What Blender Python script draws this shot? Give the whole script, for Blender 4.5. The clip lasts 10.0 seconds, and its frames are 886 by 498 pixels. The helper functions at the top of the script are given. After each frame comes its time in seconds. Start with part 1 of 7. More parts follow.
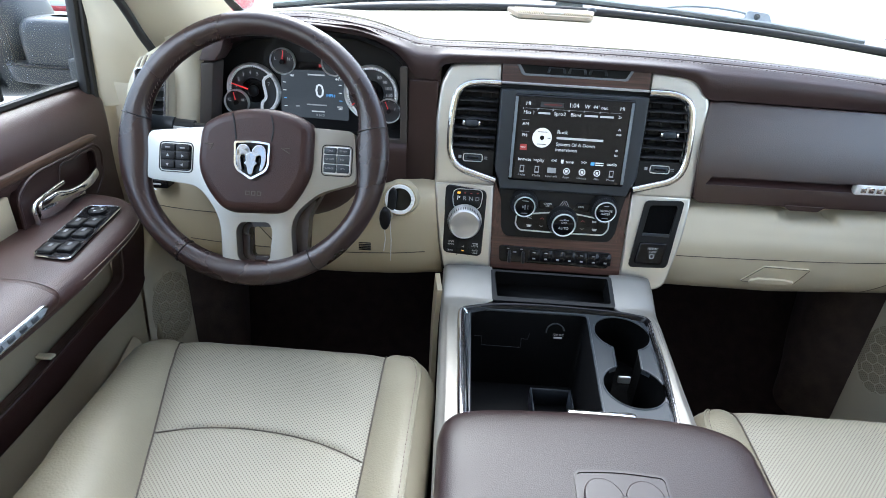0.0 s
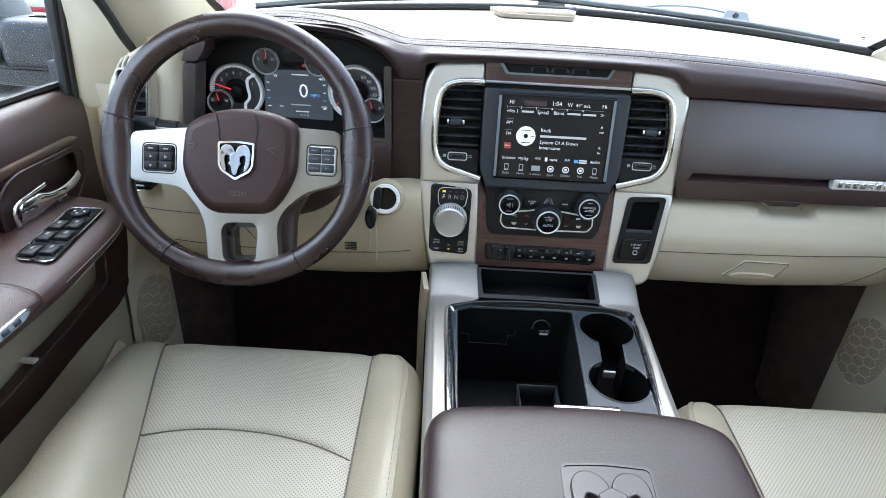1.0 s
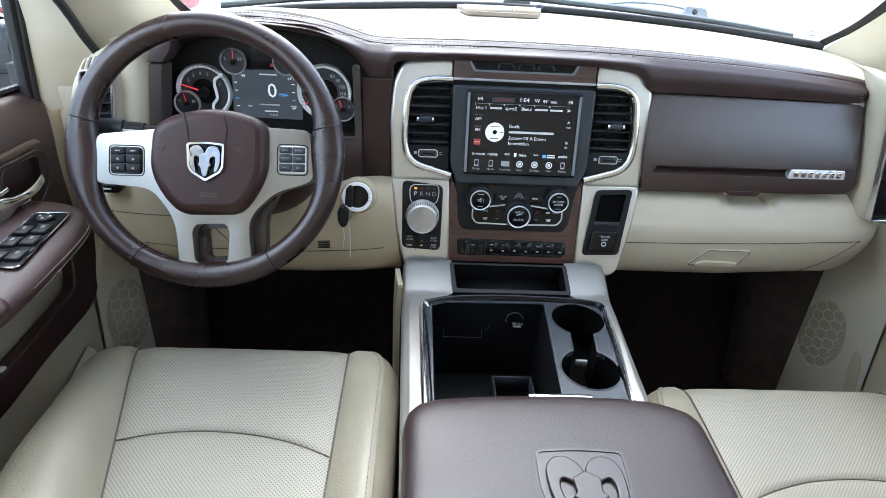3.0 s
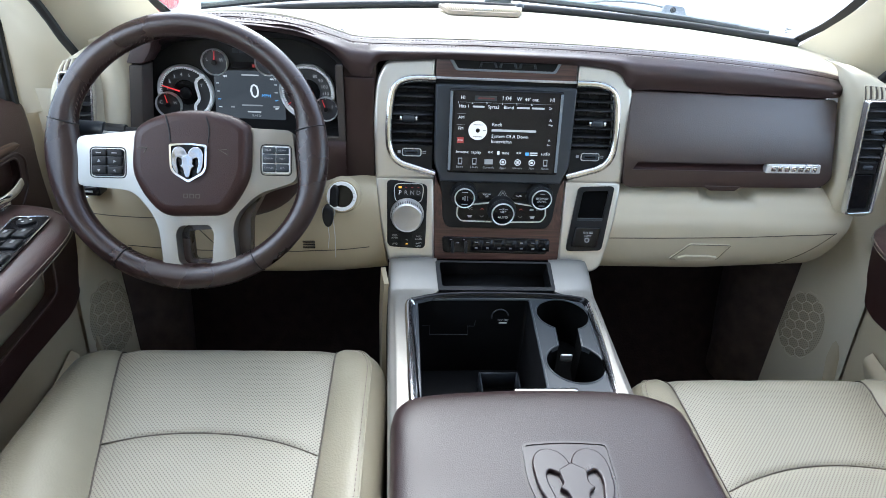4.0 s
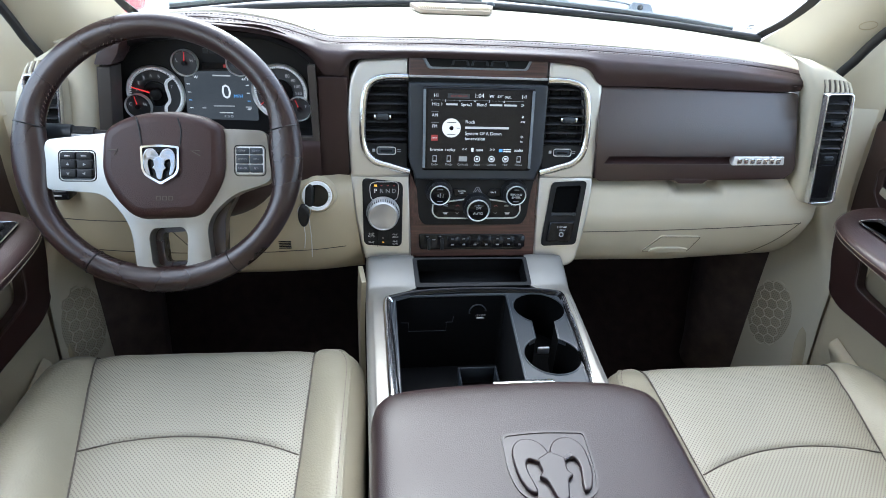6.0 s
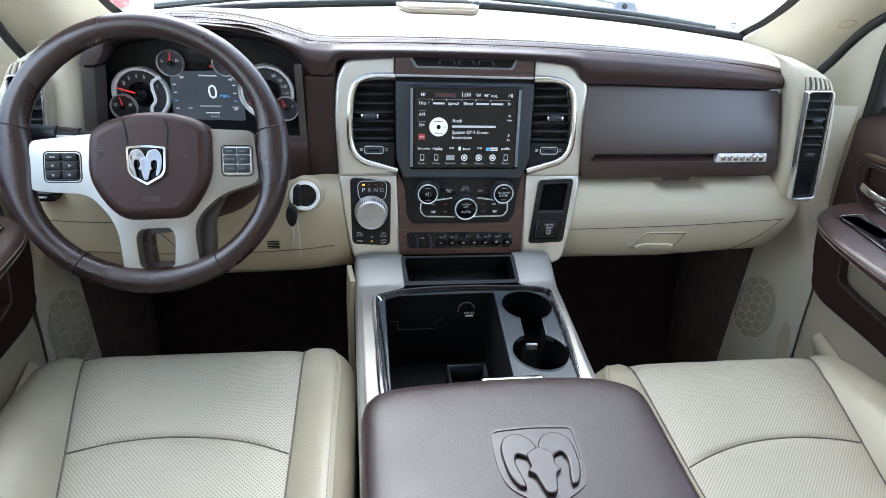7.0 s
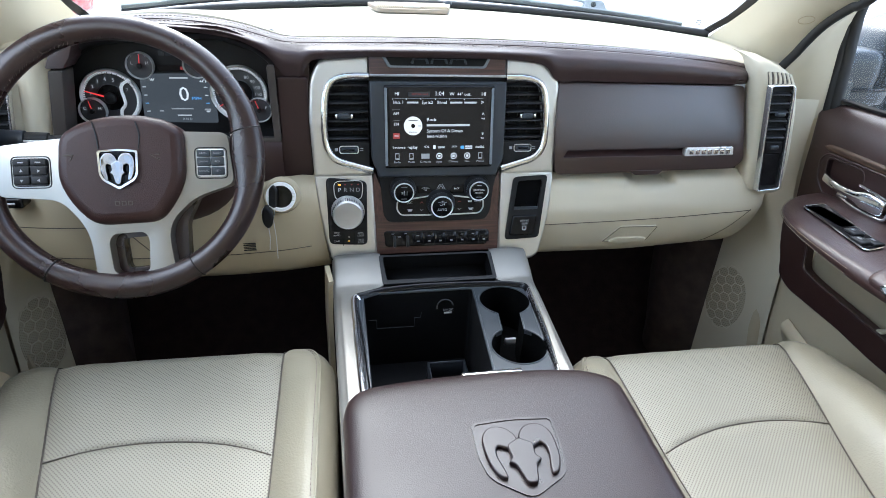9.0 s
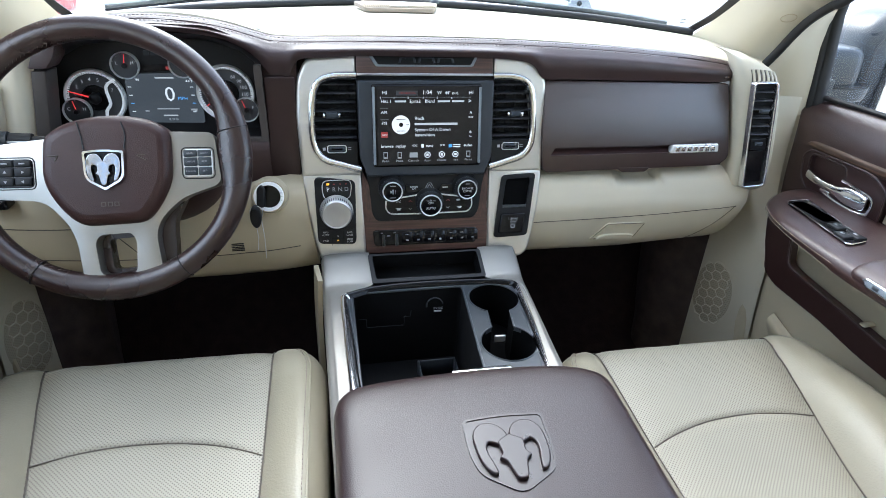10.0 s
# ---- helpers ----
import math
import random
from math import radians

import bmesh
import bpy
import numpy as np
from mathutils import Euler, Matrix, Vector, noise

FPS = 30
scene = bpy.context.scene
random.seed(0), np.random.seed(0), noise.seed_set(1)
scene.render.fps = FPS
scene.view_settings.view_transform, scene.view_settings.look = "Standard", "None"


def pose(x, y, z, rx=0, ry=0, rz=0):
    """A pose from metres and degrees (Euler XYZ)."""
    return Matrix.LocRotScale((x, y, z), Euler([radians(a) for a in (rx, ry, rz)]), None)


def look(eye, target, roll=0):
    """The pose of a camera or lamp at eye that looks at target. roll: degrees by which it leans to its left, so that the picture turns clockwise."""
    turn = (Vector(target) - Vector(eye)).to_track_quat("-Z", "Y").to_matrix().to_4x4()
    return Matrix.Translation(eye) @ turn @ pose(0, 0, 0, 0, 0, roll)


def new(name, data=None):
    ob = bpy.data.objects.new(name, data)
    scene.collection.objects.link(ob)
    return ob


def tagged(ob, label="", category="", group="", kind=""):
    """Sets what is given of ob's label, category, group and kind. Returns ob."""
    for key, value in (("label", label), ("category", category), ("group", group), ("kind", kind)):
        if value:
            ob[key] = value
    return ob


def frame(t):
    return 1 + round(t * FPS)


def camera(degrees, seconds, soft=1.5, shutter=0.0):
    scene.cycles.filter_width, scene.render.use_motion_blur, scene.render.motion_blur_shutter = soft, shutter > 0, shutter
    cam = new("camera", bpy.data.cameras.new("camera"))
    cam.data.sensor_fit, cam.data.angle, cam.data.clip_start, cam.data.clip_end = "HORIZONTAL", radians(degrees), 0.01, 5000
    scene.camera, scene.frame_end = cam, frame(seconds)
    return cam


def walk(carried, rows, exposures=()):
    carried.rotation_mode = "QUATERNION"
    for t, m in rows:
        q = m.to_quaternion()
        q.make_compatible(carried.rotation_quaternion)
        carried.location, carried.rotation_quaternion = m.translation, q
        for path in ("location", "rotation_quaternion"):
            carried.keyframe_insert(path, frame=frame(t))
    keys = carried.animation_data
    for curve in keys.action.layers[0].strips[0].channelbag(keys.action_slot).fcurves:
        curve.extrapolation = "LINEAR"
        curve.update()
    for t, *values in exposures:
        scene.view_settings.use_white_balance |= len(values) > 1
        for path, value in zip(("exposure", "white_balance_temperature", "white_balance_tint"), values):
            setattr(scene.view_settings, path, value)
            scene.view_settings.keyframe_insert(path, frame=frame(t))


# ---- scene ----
cam = camera(74.9, 10.0, 0.6)
PATH = [
    (0, (-0.167, 0.065, 0.978), (-0.216, 1.83, 0.039), 3.2),
    (0.5, (-0.166, 0.062, 0.978), (-0.191, 1.828, 0.039), 3.2),
    (1, (-0.165, 0.06, 0.978), (-0.169, 1.827, 0.041), 3.2),
    (1.5, (-0.166, 0.057, 0.98), (-0.145, 1.823, 0.041), 3.2),
    (2, (-0.165, 0.055, 0.979), (-0.122, 1.821, 0.04), 3.2),
    (2.5, (-0.165, 0.053, 0.98), (-0.1, 1.817, 0.04), 3.2),
    (4, (-0.163, 0.043, 0.981), (-0.027, 1.804, 0.043), 3.0),
    (4.5, (-0.163, 0.043, 0.981), (-0.005, 1.801, 0.042), 3.0),
    (5, (-0.163, 0.041, 0.982), (0.014, 1.798, 0.042), 3.0),
    (5.5, (-0.163, 0.038, 0.981), (0.033, 1.794, 0.044), 2.9),
    (7, (-0.161, 0.03, 0.983), (0.089, 1.778, 0.044), 2.9),
    (7.5, (-0.161, 0.028, 0.984), (0.108, 1.773, 0.045), 2.8),
    (8, (-0.161, 0.025, 0.984), (0.127, 1.768, 0.046), 2.8),
    (8.5, (-0.162, 0.023, 0.985), (0.146, 1.762, 0.046), 2.8),
    (9, (-0.162, 0.022, 0.984), (0.165, 1.758, 0.047), 2.7),
    (9.5, (-0.162, 0.02, 0.984), (0.184, 1.753, 0.046), 2.7),
    (10, (-0.162, 0.019, 0.983), (0.201, 1.748, 0.047), 2.7),
]
walk(cam, [(t, look(eye, target, roll)) for t, eye, target, roll in PATH], [(0.0, 1.12, 5750, 8), (10.0, 1.12, 5750, 8)])

import mathutils

# ---- light ----
world = bpy.data.worlds.new("sky")
scene.world = world
world.use_nodes = True
wn, wl = world.node_tree.nodes, world.node_tree.links
sky = wn.new("ShaderNodeTexSky")
sky.sky_type, sky.sun_disc = "NISHITA", False
sky.sun_elevation, sky.sun_rotation = radians(54), radians(-6)
sky.air_density, sky.dust_density = 1.0, 3.0
haze = wn.new("ShaderNodeHueSaturation")
haze.inputs["Saturation"].default_value = 0.6
wl.new(sky.outputs[0], haze.inputs["Color"])
wl.new(haze.outputs[0], wn["Background"].inputs["Color"])
wn["Background"].inputs["Strength"].default_value = 0.42
sun_data = bpy.data.lights.new("sun", "SUN")
sun_data.energy, sun_data.angle, sun_data.color = 0.36, radians(40), (1.0, 0.985, 0.96)
sun = new("sun", sun_data)
sun.matrix_basis = look((-0.8, 7.3, 10.2), (0, 0, 0))


def window_light(at, target, w, h, watts):
    """Sky light coming in through a window opening."""
    d = bpy.data.lights.new("window_light", "AREA")
    d.shape, d.size, d.size_y, d.energy, d.color = "RECTANGLE", w, h, watts, (0.97, 0.985, 1.0)
    new("window_light", d).matrix_basis = look(at, target)


window_light((-0.80, 0.58, 1.08), (0.55, 0.88, 0.58), 0.5, 0.35, 1.05)
window_light((0.80, 0.50, 1.08), (0.25, 1.0, 0.80), 0.5, 0.35, 0.25)


# ---- tools ----
SPLIT = ("switch_mark", "display_bar", "disc_print", "gain_mark", "wing_mark", "knob_mark", "gear_dash", "button_gap", "lock_mark", "emblem_bar", "badge_bar", "screen_mark", "top_emblem", "cover_print")


def islands(bm):
    """The separate pieces of a bmesh, each as a bmesh of its own."""
    left, out = set(bm.verts), []
    while left:
        todo = [next(v for v in bm.verts if v in left)]
        left.discard(todo[0])
        got = []
        while todo:
            v = todo.pop()
            got.append(v)
            for e in v.link_edges:
                o = e.other_vert(v)
                if o in left:
                    left.discard(o)
                    todo.append(o)
        new_bm = bmesh.new()
        twin = {v: new_bm.verts.new(v.co) for v in got}
        for f in {f for v in got for f in v.link_faces}:
            new_bm.faces.new([twin[v] for v in f.verts])
        out.append(new_bm)
    bm.free()
    return out


def part(name, bm, material, parent=None, label="", smooth=True, kind=""):
    """Link a bmesh, already in world places, as one mesh object under parent."""
    if name in SPLIT:
        pieces = islands(bm)
        for p in pieces[1:]:
            link_part(name, p, material, parent, label, smooth, kind)
        bm = pieces[0]
    return link_part(name, bm, material, parent, label, smooth, kind)


def link_part(name, bm, material, parent, label, smooth, kind):
    me = bpy.data.meshes.new(name)
    bmesh.ops.recalc_face_normals(bm, faces=bm.faces)
    if smooth:
        for e in bm.edges:
            if len(e.link_faces) == 2 and e.calc_face_angle(0.0) > radians(50):
                e.smooth = False
    bm.to_mesh(me)
    bm.free()
    me.materials.append(material)
    if smooth:
        me.polygons.foreach_set("use_smooth", [True] * len(me.polygons))
    ob = new(name, me)
    if parent is not None:
        ob.parent = parent
        if parent.type == "EMPTY":
            ob.matrix_parent_inverse = parent.matrix_basis.inverted()
    return tagged(ob, label, kind=kind)


def thing(name, at, label, category, group="", kind=""):
    ob = new(name)
    ob.empty_display_size = 0.05
    ob.matrix_basis = pose(*at)
    return tagged(ob, label, category, group, kind)


def solo(name, bm, material, label, category, group="", kind="", smooth=True):
    return tagged(part(name, bm, material, None, "", smooth), label, category, group, kind)


def plane_at(origin, u, v):
    """Frame with its first two axes along u and v; the third faces out."""
    u, v = Vector(u).normalized(), Vector(v)
    w = u.cross(v).normalized()
    v = w.cross(u)
    m = Matrix((u, v, w)).transposed().to_4x4()
    m.translation = origin
    return m


def joined(*bms):
    out = bmesh.new()
    for b in bms:
        me = bpy.data.meshes.new("tmp")
        b.to_mesh(me)
        b.free()
        out.from_mesh(me)
        bpy.data.meshes.remove(me)
    return out


def moved(bm, m):
    bmesh.ops.transform(bm, matrix=m, verts=bm.verts)
    return bm


def rbox(size, at=(0, 0, 0), bevel=0.004, seg=2, m=None):
    bm = bmesh.new()
    bmesh.ops.create_cube(bm, size=1, matrix=Matrix.Translation(at) @ Matrix.Diagonal((*size, 1)))
    if bevel:
        bmesh.ops.bevel(bm, geom=bm.edges[:], offset=bevel, segments=seg, profile=0.5, affect="EDGES", clamp_overlap=True)
    return moved(bm, m) if m else bm


def slab(outline, w0, w1, m=None, bevel=0.0, seg=2):
    """A plate with the given outline in its own plane, from height w0 to w1, with its front rim rounded."""
    bm = bmesh.new()
    vs = [bm.verts.new((x, y, w0)) for x, y in outline]
    base = bm.faces.new(vs)
    got = bmesh.ops.extrude_face_region(bm, geom=[base])
    top = [g for g in got["geom"] if isinstance(g, bmesh.types.BMVert)]
    bmesh.ops.translate(bm, verts=top, vec=(0, 0, w1 - w0))
    if bevel:
        tops = set(top)
        rim = [e for e in bm.edges if e.verts[0] in tops and e.verts[1] in tops]
        bmesh.ops.bevel(bm, geom=rim, offset=bevel, segments=seg, profile=0.5, affect="EDGES", clamp_overlap=True)
        cap = max(bm.faces, key=lambda f: (round(f.calc_center_median().z, 5) * (1 if w1 > w0 else -1), f.calc_area()))
        for e in cap.edges:
            e.smooth = False
    return moved(bm, m) if m else bm


def holed(outer, holes, w0, w1, m=None):
    """A plate with holes through it."""
    bm = bmesh.new()
    edges = []
    for loop in (outer, *holes):
        vs = [bm.verts.new((x, y, w0)) for x, y in loop]
        edges += [bm.edges.new((vs[i], vs[(i + 1) % len(vs)])) for i in range(len(vs))]
    bmesh.ops.triangle_fill(bm, use_beauty=True, use_dissolve=False, edges=edges)
    got = bmesh.ops.extrude_face_region(bm, geom=bm.faces[:])
    bmesh.ops.translate(bm, verts=[g for g in got["geom"] if isinstance(g, bmesh.types.BMVert)], vec=(0, 0, w1 - w0))
    return moved(bm, m) if m else bm


def rounded(points, r, n=5):
    """An outline with its corners rounded by r (one number, or one for each corner)."""
    out = []
    k = len(points)
    for i in range(k):
        p, a, b = Vector(points[i]), Vector(points[i - 1]), Vector(points[(i + 1) % k])
        ri = r[i] if isinstance(r, (list, tuple)) else r
        if ri <= 0:
            out.append(tuple(p))
            continue
        da, db = (a - p), (b - p)
        c = min(ri, da.length * 0.48, db.length * 0.48)
        p0, p1 = p + da.normalized() * c, p + db.normalized() * c
        for j in range(n + 1):
            t = j / n
            q = p0 * (1 - t) ** 2 + p * 2 * t * (1 - t) + p1 * t * t
            out.append((q.x, q.y))
    return out


def oval(cx, cy, rx, ry=None, n=32, a0=0.0, a1=360.0):
    ry = rx if ry is None else ry
    full = abs(a1 - a0) >= 360
    cnt = n if full else n + 1
    return [(cx + rx * math.cos(radians(a0 + (a1 - a0) * i / n)), cy + ry * math.sin(radians(a0 + (a1 - a0) * i / n))) for i in range(cnt)]


def spline(pts, n=8, closed=False):
    """Points along a smooth curve through pts."""
    pts = [Vector(p) for p in pts]
    k = len(pts)
    out = []
    rng = k if closed else k - 1
    for i in range(rng):
        p1, p2 = pts[i], pts[(i + 1) % k]
        p0 = pts[i - 1] if (i > 0 or closed) else p1 * 2 - p2
        p3 = pts[(i + 2) % k] if (i + 2 < k or closed) else p2 * 2 - p1
        for j in range(n):
            t = j / n
            out.append(0.5 * (2 * p1 + (p2 - p0) * t + (2 * p0 - 5 * p1 + 4 * p2 - p3) * t * t + (3 * p1 - p0 - 3 * p2 + p3) * t ** 3))
    if not closed:
        out.append(pts[-1].copy())
    return out


def sheet(rows, nu=6, nv=6, thick=0.0, closed=False):
    """A smooth surface through rows of control points, with thickness behind it (along -normal)."""
    lines = [spline(r, nu, closed) for r in rows]
    cols = [spline([ln[i] for ln in lines], nv) for i in range(len(lines[0]))]
    bm = bmesh.new()
    grid = [[bm.verts.new(p) for p in c] for c in cols]
    w = len(grid)
    for i in range(w if closed else w - 1):
        a, b = grid[i], grid[(i + 1) % w]
        for j in range(len(a) - 1):
            bm.faces.new((a[j], b[j], b[j + 1], a[j + 1]))
    if thick:
        bmesh.ops.recalc_face_normals(bm, faces=bm.faces)
        bmesh.ops.solidify(bm, geom=bm.faces[:], thickness=thick)
    return bm


def tube(points, r, seg=8, closed=False, flat=1.0):
    """A round bar along points; flat squeezes it across."""
    pts = [Vector(p) for p in points]
    k = len(pts)
    bm = bmesh.new()
    rings = []
    side = None
    for i in range(k):
        a = pts[i - 1] if (i > 0 or closed) else pts[i]
        b = pts[(i + 1) % k] if (i < k - 1 or closed) else pts[i]
        d = (b - a).normalized()
        if side is None:
            side = d.orthogonal().normalized()
        side = (side - d * side.dot(d)).normalized()
        up = d.cross(side)
        rings.append([bm.verts.new(pts[i] + (side * math.cos(2 * math.pi * j / seg) + up * flat * math.sin(2 * math.pi * j / seg)) * r) for j in range(seg)])
    for i in range(k if closed else k - 1):
        a, b = rings[i], rings[(i + 1) % k]
        for j in range(seg):
            bm.faces.new((a[j], a[(j + 1) % seg], b[(j + 1) % seg], b[j]))
    if not closed:
        bm.faces.new(rings[0])
        bm.faces.new(rings[-1])
    return bm


def lathe(profile, n=32, m=None):
    """A turned shape about the third axis from (radius, height) pairs."""
    bm = bmesh.new()
    rings = []
    for r, h in profile:
        rings.append([bm.verts.new((r * math.cos(2 * math.pi * i / n), r * math.sin(2 * math.pi * i / n), h)) for i in range(n)] if r > 1e-6 else [bm.verts.new((0, 0, h))])
    for a, b in zip(rings, rings[1:]):
        for i in range(n):
            j = (i + 1) % n
            f = [a[i % len(a)], a[j % len(a)], b[j % len(b)], b[i % len(b)]]
            f = list(dict.fromkeys(f))
            if len(f) > 2:
                bm.faces.new(f)
    return moved(bm, m) if m else bm


def lettering(body, size, m, depth=0.0003, align="CENTER"):
    """Raised letters in the plane m."""
    cu = bpy.data.curves.new("letters", "FONT")
    cu.body, cu.size, cu.extrude, cu.align_x, cu.align_y = body, size, depth, align, "CENTER"
    cu.resolution_u = 2
    ob = bpy.data.objects.new("letters", cu)
    scene.collection.objects.link(ob)
    dg = bpy.context.evaluated_depsgraph_get()
    me = bpy.data.meshes.new_from_object(ob.evaluated_get(dg))
    bm = bmesh.new()
    bm.from_mesh(me)
    bpy.data.objects.remove(ob)
    bpy.data.meshes.remove(me)
    return moved(bm, m)


def stitch(points, r=0.0006, dash=0.0036, gap=0.0022):
    """A row of stitches along a line."""
    pts = [Vector(p) for p in points]
    out, run, start, on = [], 0.0, pts[0].copy(), True
    for a, b in zip(pts, pts[1:]):
        left = (b - a).length
        d = (b - a).normalized()
        p = a.copy()
        while left > 0:
            need = (dash if on else gap) - run
            if need > left:
                run += left
                break
            p = p + d * need
            left -= need
            run = 0.0
            if on:
                out.append(tube([start, p], r, 4))
            else:
                start = p.copy()
            on = not on
    return joined(*out)


def bars(items, m, h=0.0004):
    """Flat bars (x, y, width, height) on the plane m, joined."""
    return joined(*[rbox((w, t, h), (x, y, h / 2), 0, m=m) for x, y, w, t in items])


# ---- materials ----
def mat(name, base, rough=0.5, metal=0.0, coat=0.0, emit=None, emit_strength=0.0, grain=0.0, grain_scale=900.0, blotch=0.08, blotch_scale=9.0, spec=0.5, coat_rough=0.1, rvar=0.06):
    m = bpy.data.materials.new(name)
    m.use_nodes = True
    nt = m.node_tree
    b = nt.nodes["Principled BSDF"]
    b.inputs["Base Color"].default_value = (*base, 1)
    b.inputs["Roughness"].default_value = rough
    b.inputs["Metallic"].default_value = metal
    b.inputs["Specular IOR Level"].default_value = spec
    b.inputs["Coat Weight"].default_value = coat
    b.inputs["Coat Roughness"].default_value = coat_rough
    if emit:
        b.inputs["Emission Color"].default_value = (*emit, 1)
        b.inputs["Emission Strength"].default_value = emit_strength
    co = nt.nodes.new("ShaderNodeTexCoord")
    if blotch:
        n = nt.nodes.new("ShaderNodeTexNoise")
        n.inputs["Scale"].default_value, n.inputs["Detail"].default_value = blotch_scale, 6
        nt.links.new(co.outputs["Object"], n.inputs["Vector"])
        r = nt.nodes.new("ShaderNodeMapRange")
        r.inputs["From Min"].default_value, r.inputs["From Max"].default_value = 0.25, 0.75
        r.inputs["To Min"].default_value, r.inputs["To Max"].default_value = 1 - blotch, 1 + blotch
        nt.links.new(n.outputs["Fac"], r.inputs["Value"])
        x = nt.nodes.new("ShaderNodeVectorMath")
        x.operation = "SCALE"
        x.inputs[0].default_value = base
        nt.links.new(r.outputs[0], x.inputs["Scale"])
        nt.links.new(x.outputs[0], b.inputs["Base Color"])
        rr = nt.nodes.new("ShaderNodeMapRange")
        rr.inputs["From Min"].default_value, rr.inputs["From Max"].default_value = 0.3, 0.7
        rr.inputs["To Min"].default_value, rr.inputs["To Max"].default_value = max(0.02, rough - rvar), min(1, rough + rvar)
        nt.links.new(n.outputs["Fac"], rr.inputs["Value"])
        nt.links.new(rr.outputs[0], b.inputs["Roughness"])
    if grain:
        v = nt.nodes.new("ShaderNodeTexVoronoi")
        v.feature = "SMOOTH_F1"
        v.inputs["Scale"].default_value = grain_scale
        nt.links.new(co.outputs["Object"], v.inputs["Vector"])
        bp = nt.nodes.new("ShaderNodeBump")
        bp.inputs["Strength"].default_value, bp.inputs["Distance"].default_value = grain, 0.0008
        nt.links.new(v.outputs["Distance"], bp.inputs["Height"])
        nt.links.new(bp.outputs[0], b.inputs["Normal"])
    return m


def wood_mat(name, dark, light, axis=0):
    m = mat(name, light, 0.38, coat=0.3, blotch=0)
    nt = m.node_tree
    b = nt.nodes["Principled BSDF"]
    co = nt.nodes.new("ShaderNodeTexCoord")
    mp = nt.nodes.new("ShaderNodeMapping")
    s = [260.0, 260.0, 260.0]
    s[axis] = 9.0
    mp.inputs["Scale"].default_value = s
    n = nt.nodes.new("ShaderNodeTexNoise")
    n.inputs["Scale"].default_value, n.inputs["Detail"].default_value, n.inputs["Roughness"].default_value = 1.0, 8, 0.65
    ramp = nt.nodes.new("ShaderNodeValToRGB")
    ramp.color_ramp.elements[0].position, ramp.color_ramp.elements[0].color = 0.35, (*dark, 1)
    ramp.color_ramp.elements[1].position, ramp.color_ramp.elements[1].color = 0.66, (*light, 1)
    nt.links.new(co.outputs["Object"], mp.inputs["Vector"])
    nt.links.new(mp.outputs[0], n.inputs["Vector"])
    nt.links.new(n.outputs["Fac"], ramp.inputs["Fac"])
    nt.links.new(ramp.outputs[0], b.inputs["Base Color"])
    bp = nt.nodes.new("ShaderNodeBump")
    bp.inputs["Strength"].default_value, bp.inputs["Distance"].default_value = 0.2, 0.0004
    nt.links.new(n.outputs["Fac"], bp.inputs["Height"])
    nt.links.new(bp.outputs[0], b.inputs["Normal"])
    return m


def perforated(name, base, pitch=0.0035, upright=False, dark=0.36):
    """Leather with rows of small holes."""
    m = mat(name, base, 0.5, grain=0.12, grain_scale=700, blotch=0)
    nt = m.node_tree
    b = nt.nodes["Principled BSDF"]
    co = nt.nodes.new("ShaderNodeTexCoord")
    mp = nt.nodes.new("ShaderNodeMapping")
    mp.inputs["Scale"].default_value = (0, 1 / pitch, 1 / pitch) if upright else (1 / pitch, 1 / pitch, 0)
    mp.inputs["Rotation"].default_value = (radians(45), 0, 0) if upright else (0, 0, radians(45))
    fr = nt.nodes.new("ShaderNodeVectorMath")
    fr.operation = "FRACTION"
    sub = nt.nodes.new("ShaderNodeVectorMath")
    sub.operation = "SUBTRACT"
    sub.inputs[1].default_value = (0, 0.5, 0.5) if upright else (0.5, 0.5, 0)
    ln = nt.nodes.new("ShaderNodeVectorMath")
    ln.operation = "LENGTH"
    rg = nt.nodes.new("ShaderNodeMapRange")
    rg.inputs["From Min"].default_value, rg.inputs["From Max"].default_value = 0.16, 0.30
    n = nt.nodes.new("ShaderNodeTexNoise")
    n.inputs["Scale"].default_value, n.inputs["Detail"].default_value = 11, 5
    nr = nt.nodes.new("ShaderNodeMapRange")
    nr.inputs["To Min"].default_value, nr.inputs["To Max"].default_value = 0.88, 1.1
    sc = nt.nodes.new("ShaderNodeVectorMath")
    sc.operation = "SCALE"
    sc.inputs[0].default_value = base
    mix = nt.nodes.new("ShaderNodeMix")
    mix.data_type = "RGBA"
    mix.inputs["A"].default_value = (base[0] * dark, base[1] * dark * 0.95, base[2] * dark * 0.88, 1)
    nt.links.new(co.outputs["Object"], mp.inputs["Vector"])
    nt.links.new(mp.outputs[0], fr.inputs[0])
    nt.links.new(fr.outputs[0], sub.inputs[0])
    nt.links.new(sub.outputs[0], ln.inputs[0])
    nt.links.new(ln.outputs["Value"], rg.inputs["Value"])
    nt.links.new(co.outputs["Object"], n.inputs["Vector"])
    nt.links.new(n.outputs["Fac"], nr.inputs["Value"])
    nt.links.new(nr.outputs[0], sc.inputs["Scale"])
    nt.links.new(rg.outputs[0], mix.inputs["Factor"])
    nt.links.new(sc.outputs[0], mix.inputs["B"])
    nt.links.new(mix.outputs["Result"], b.inputs["Base Color"])
    return m


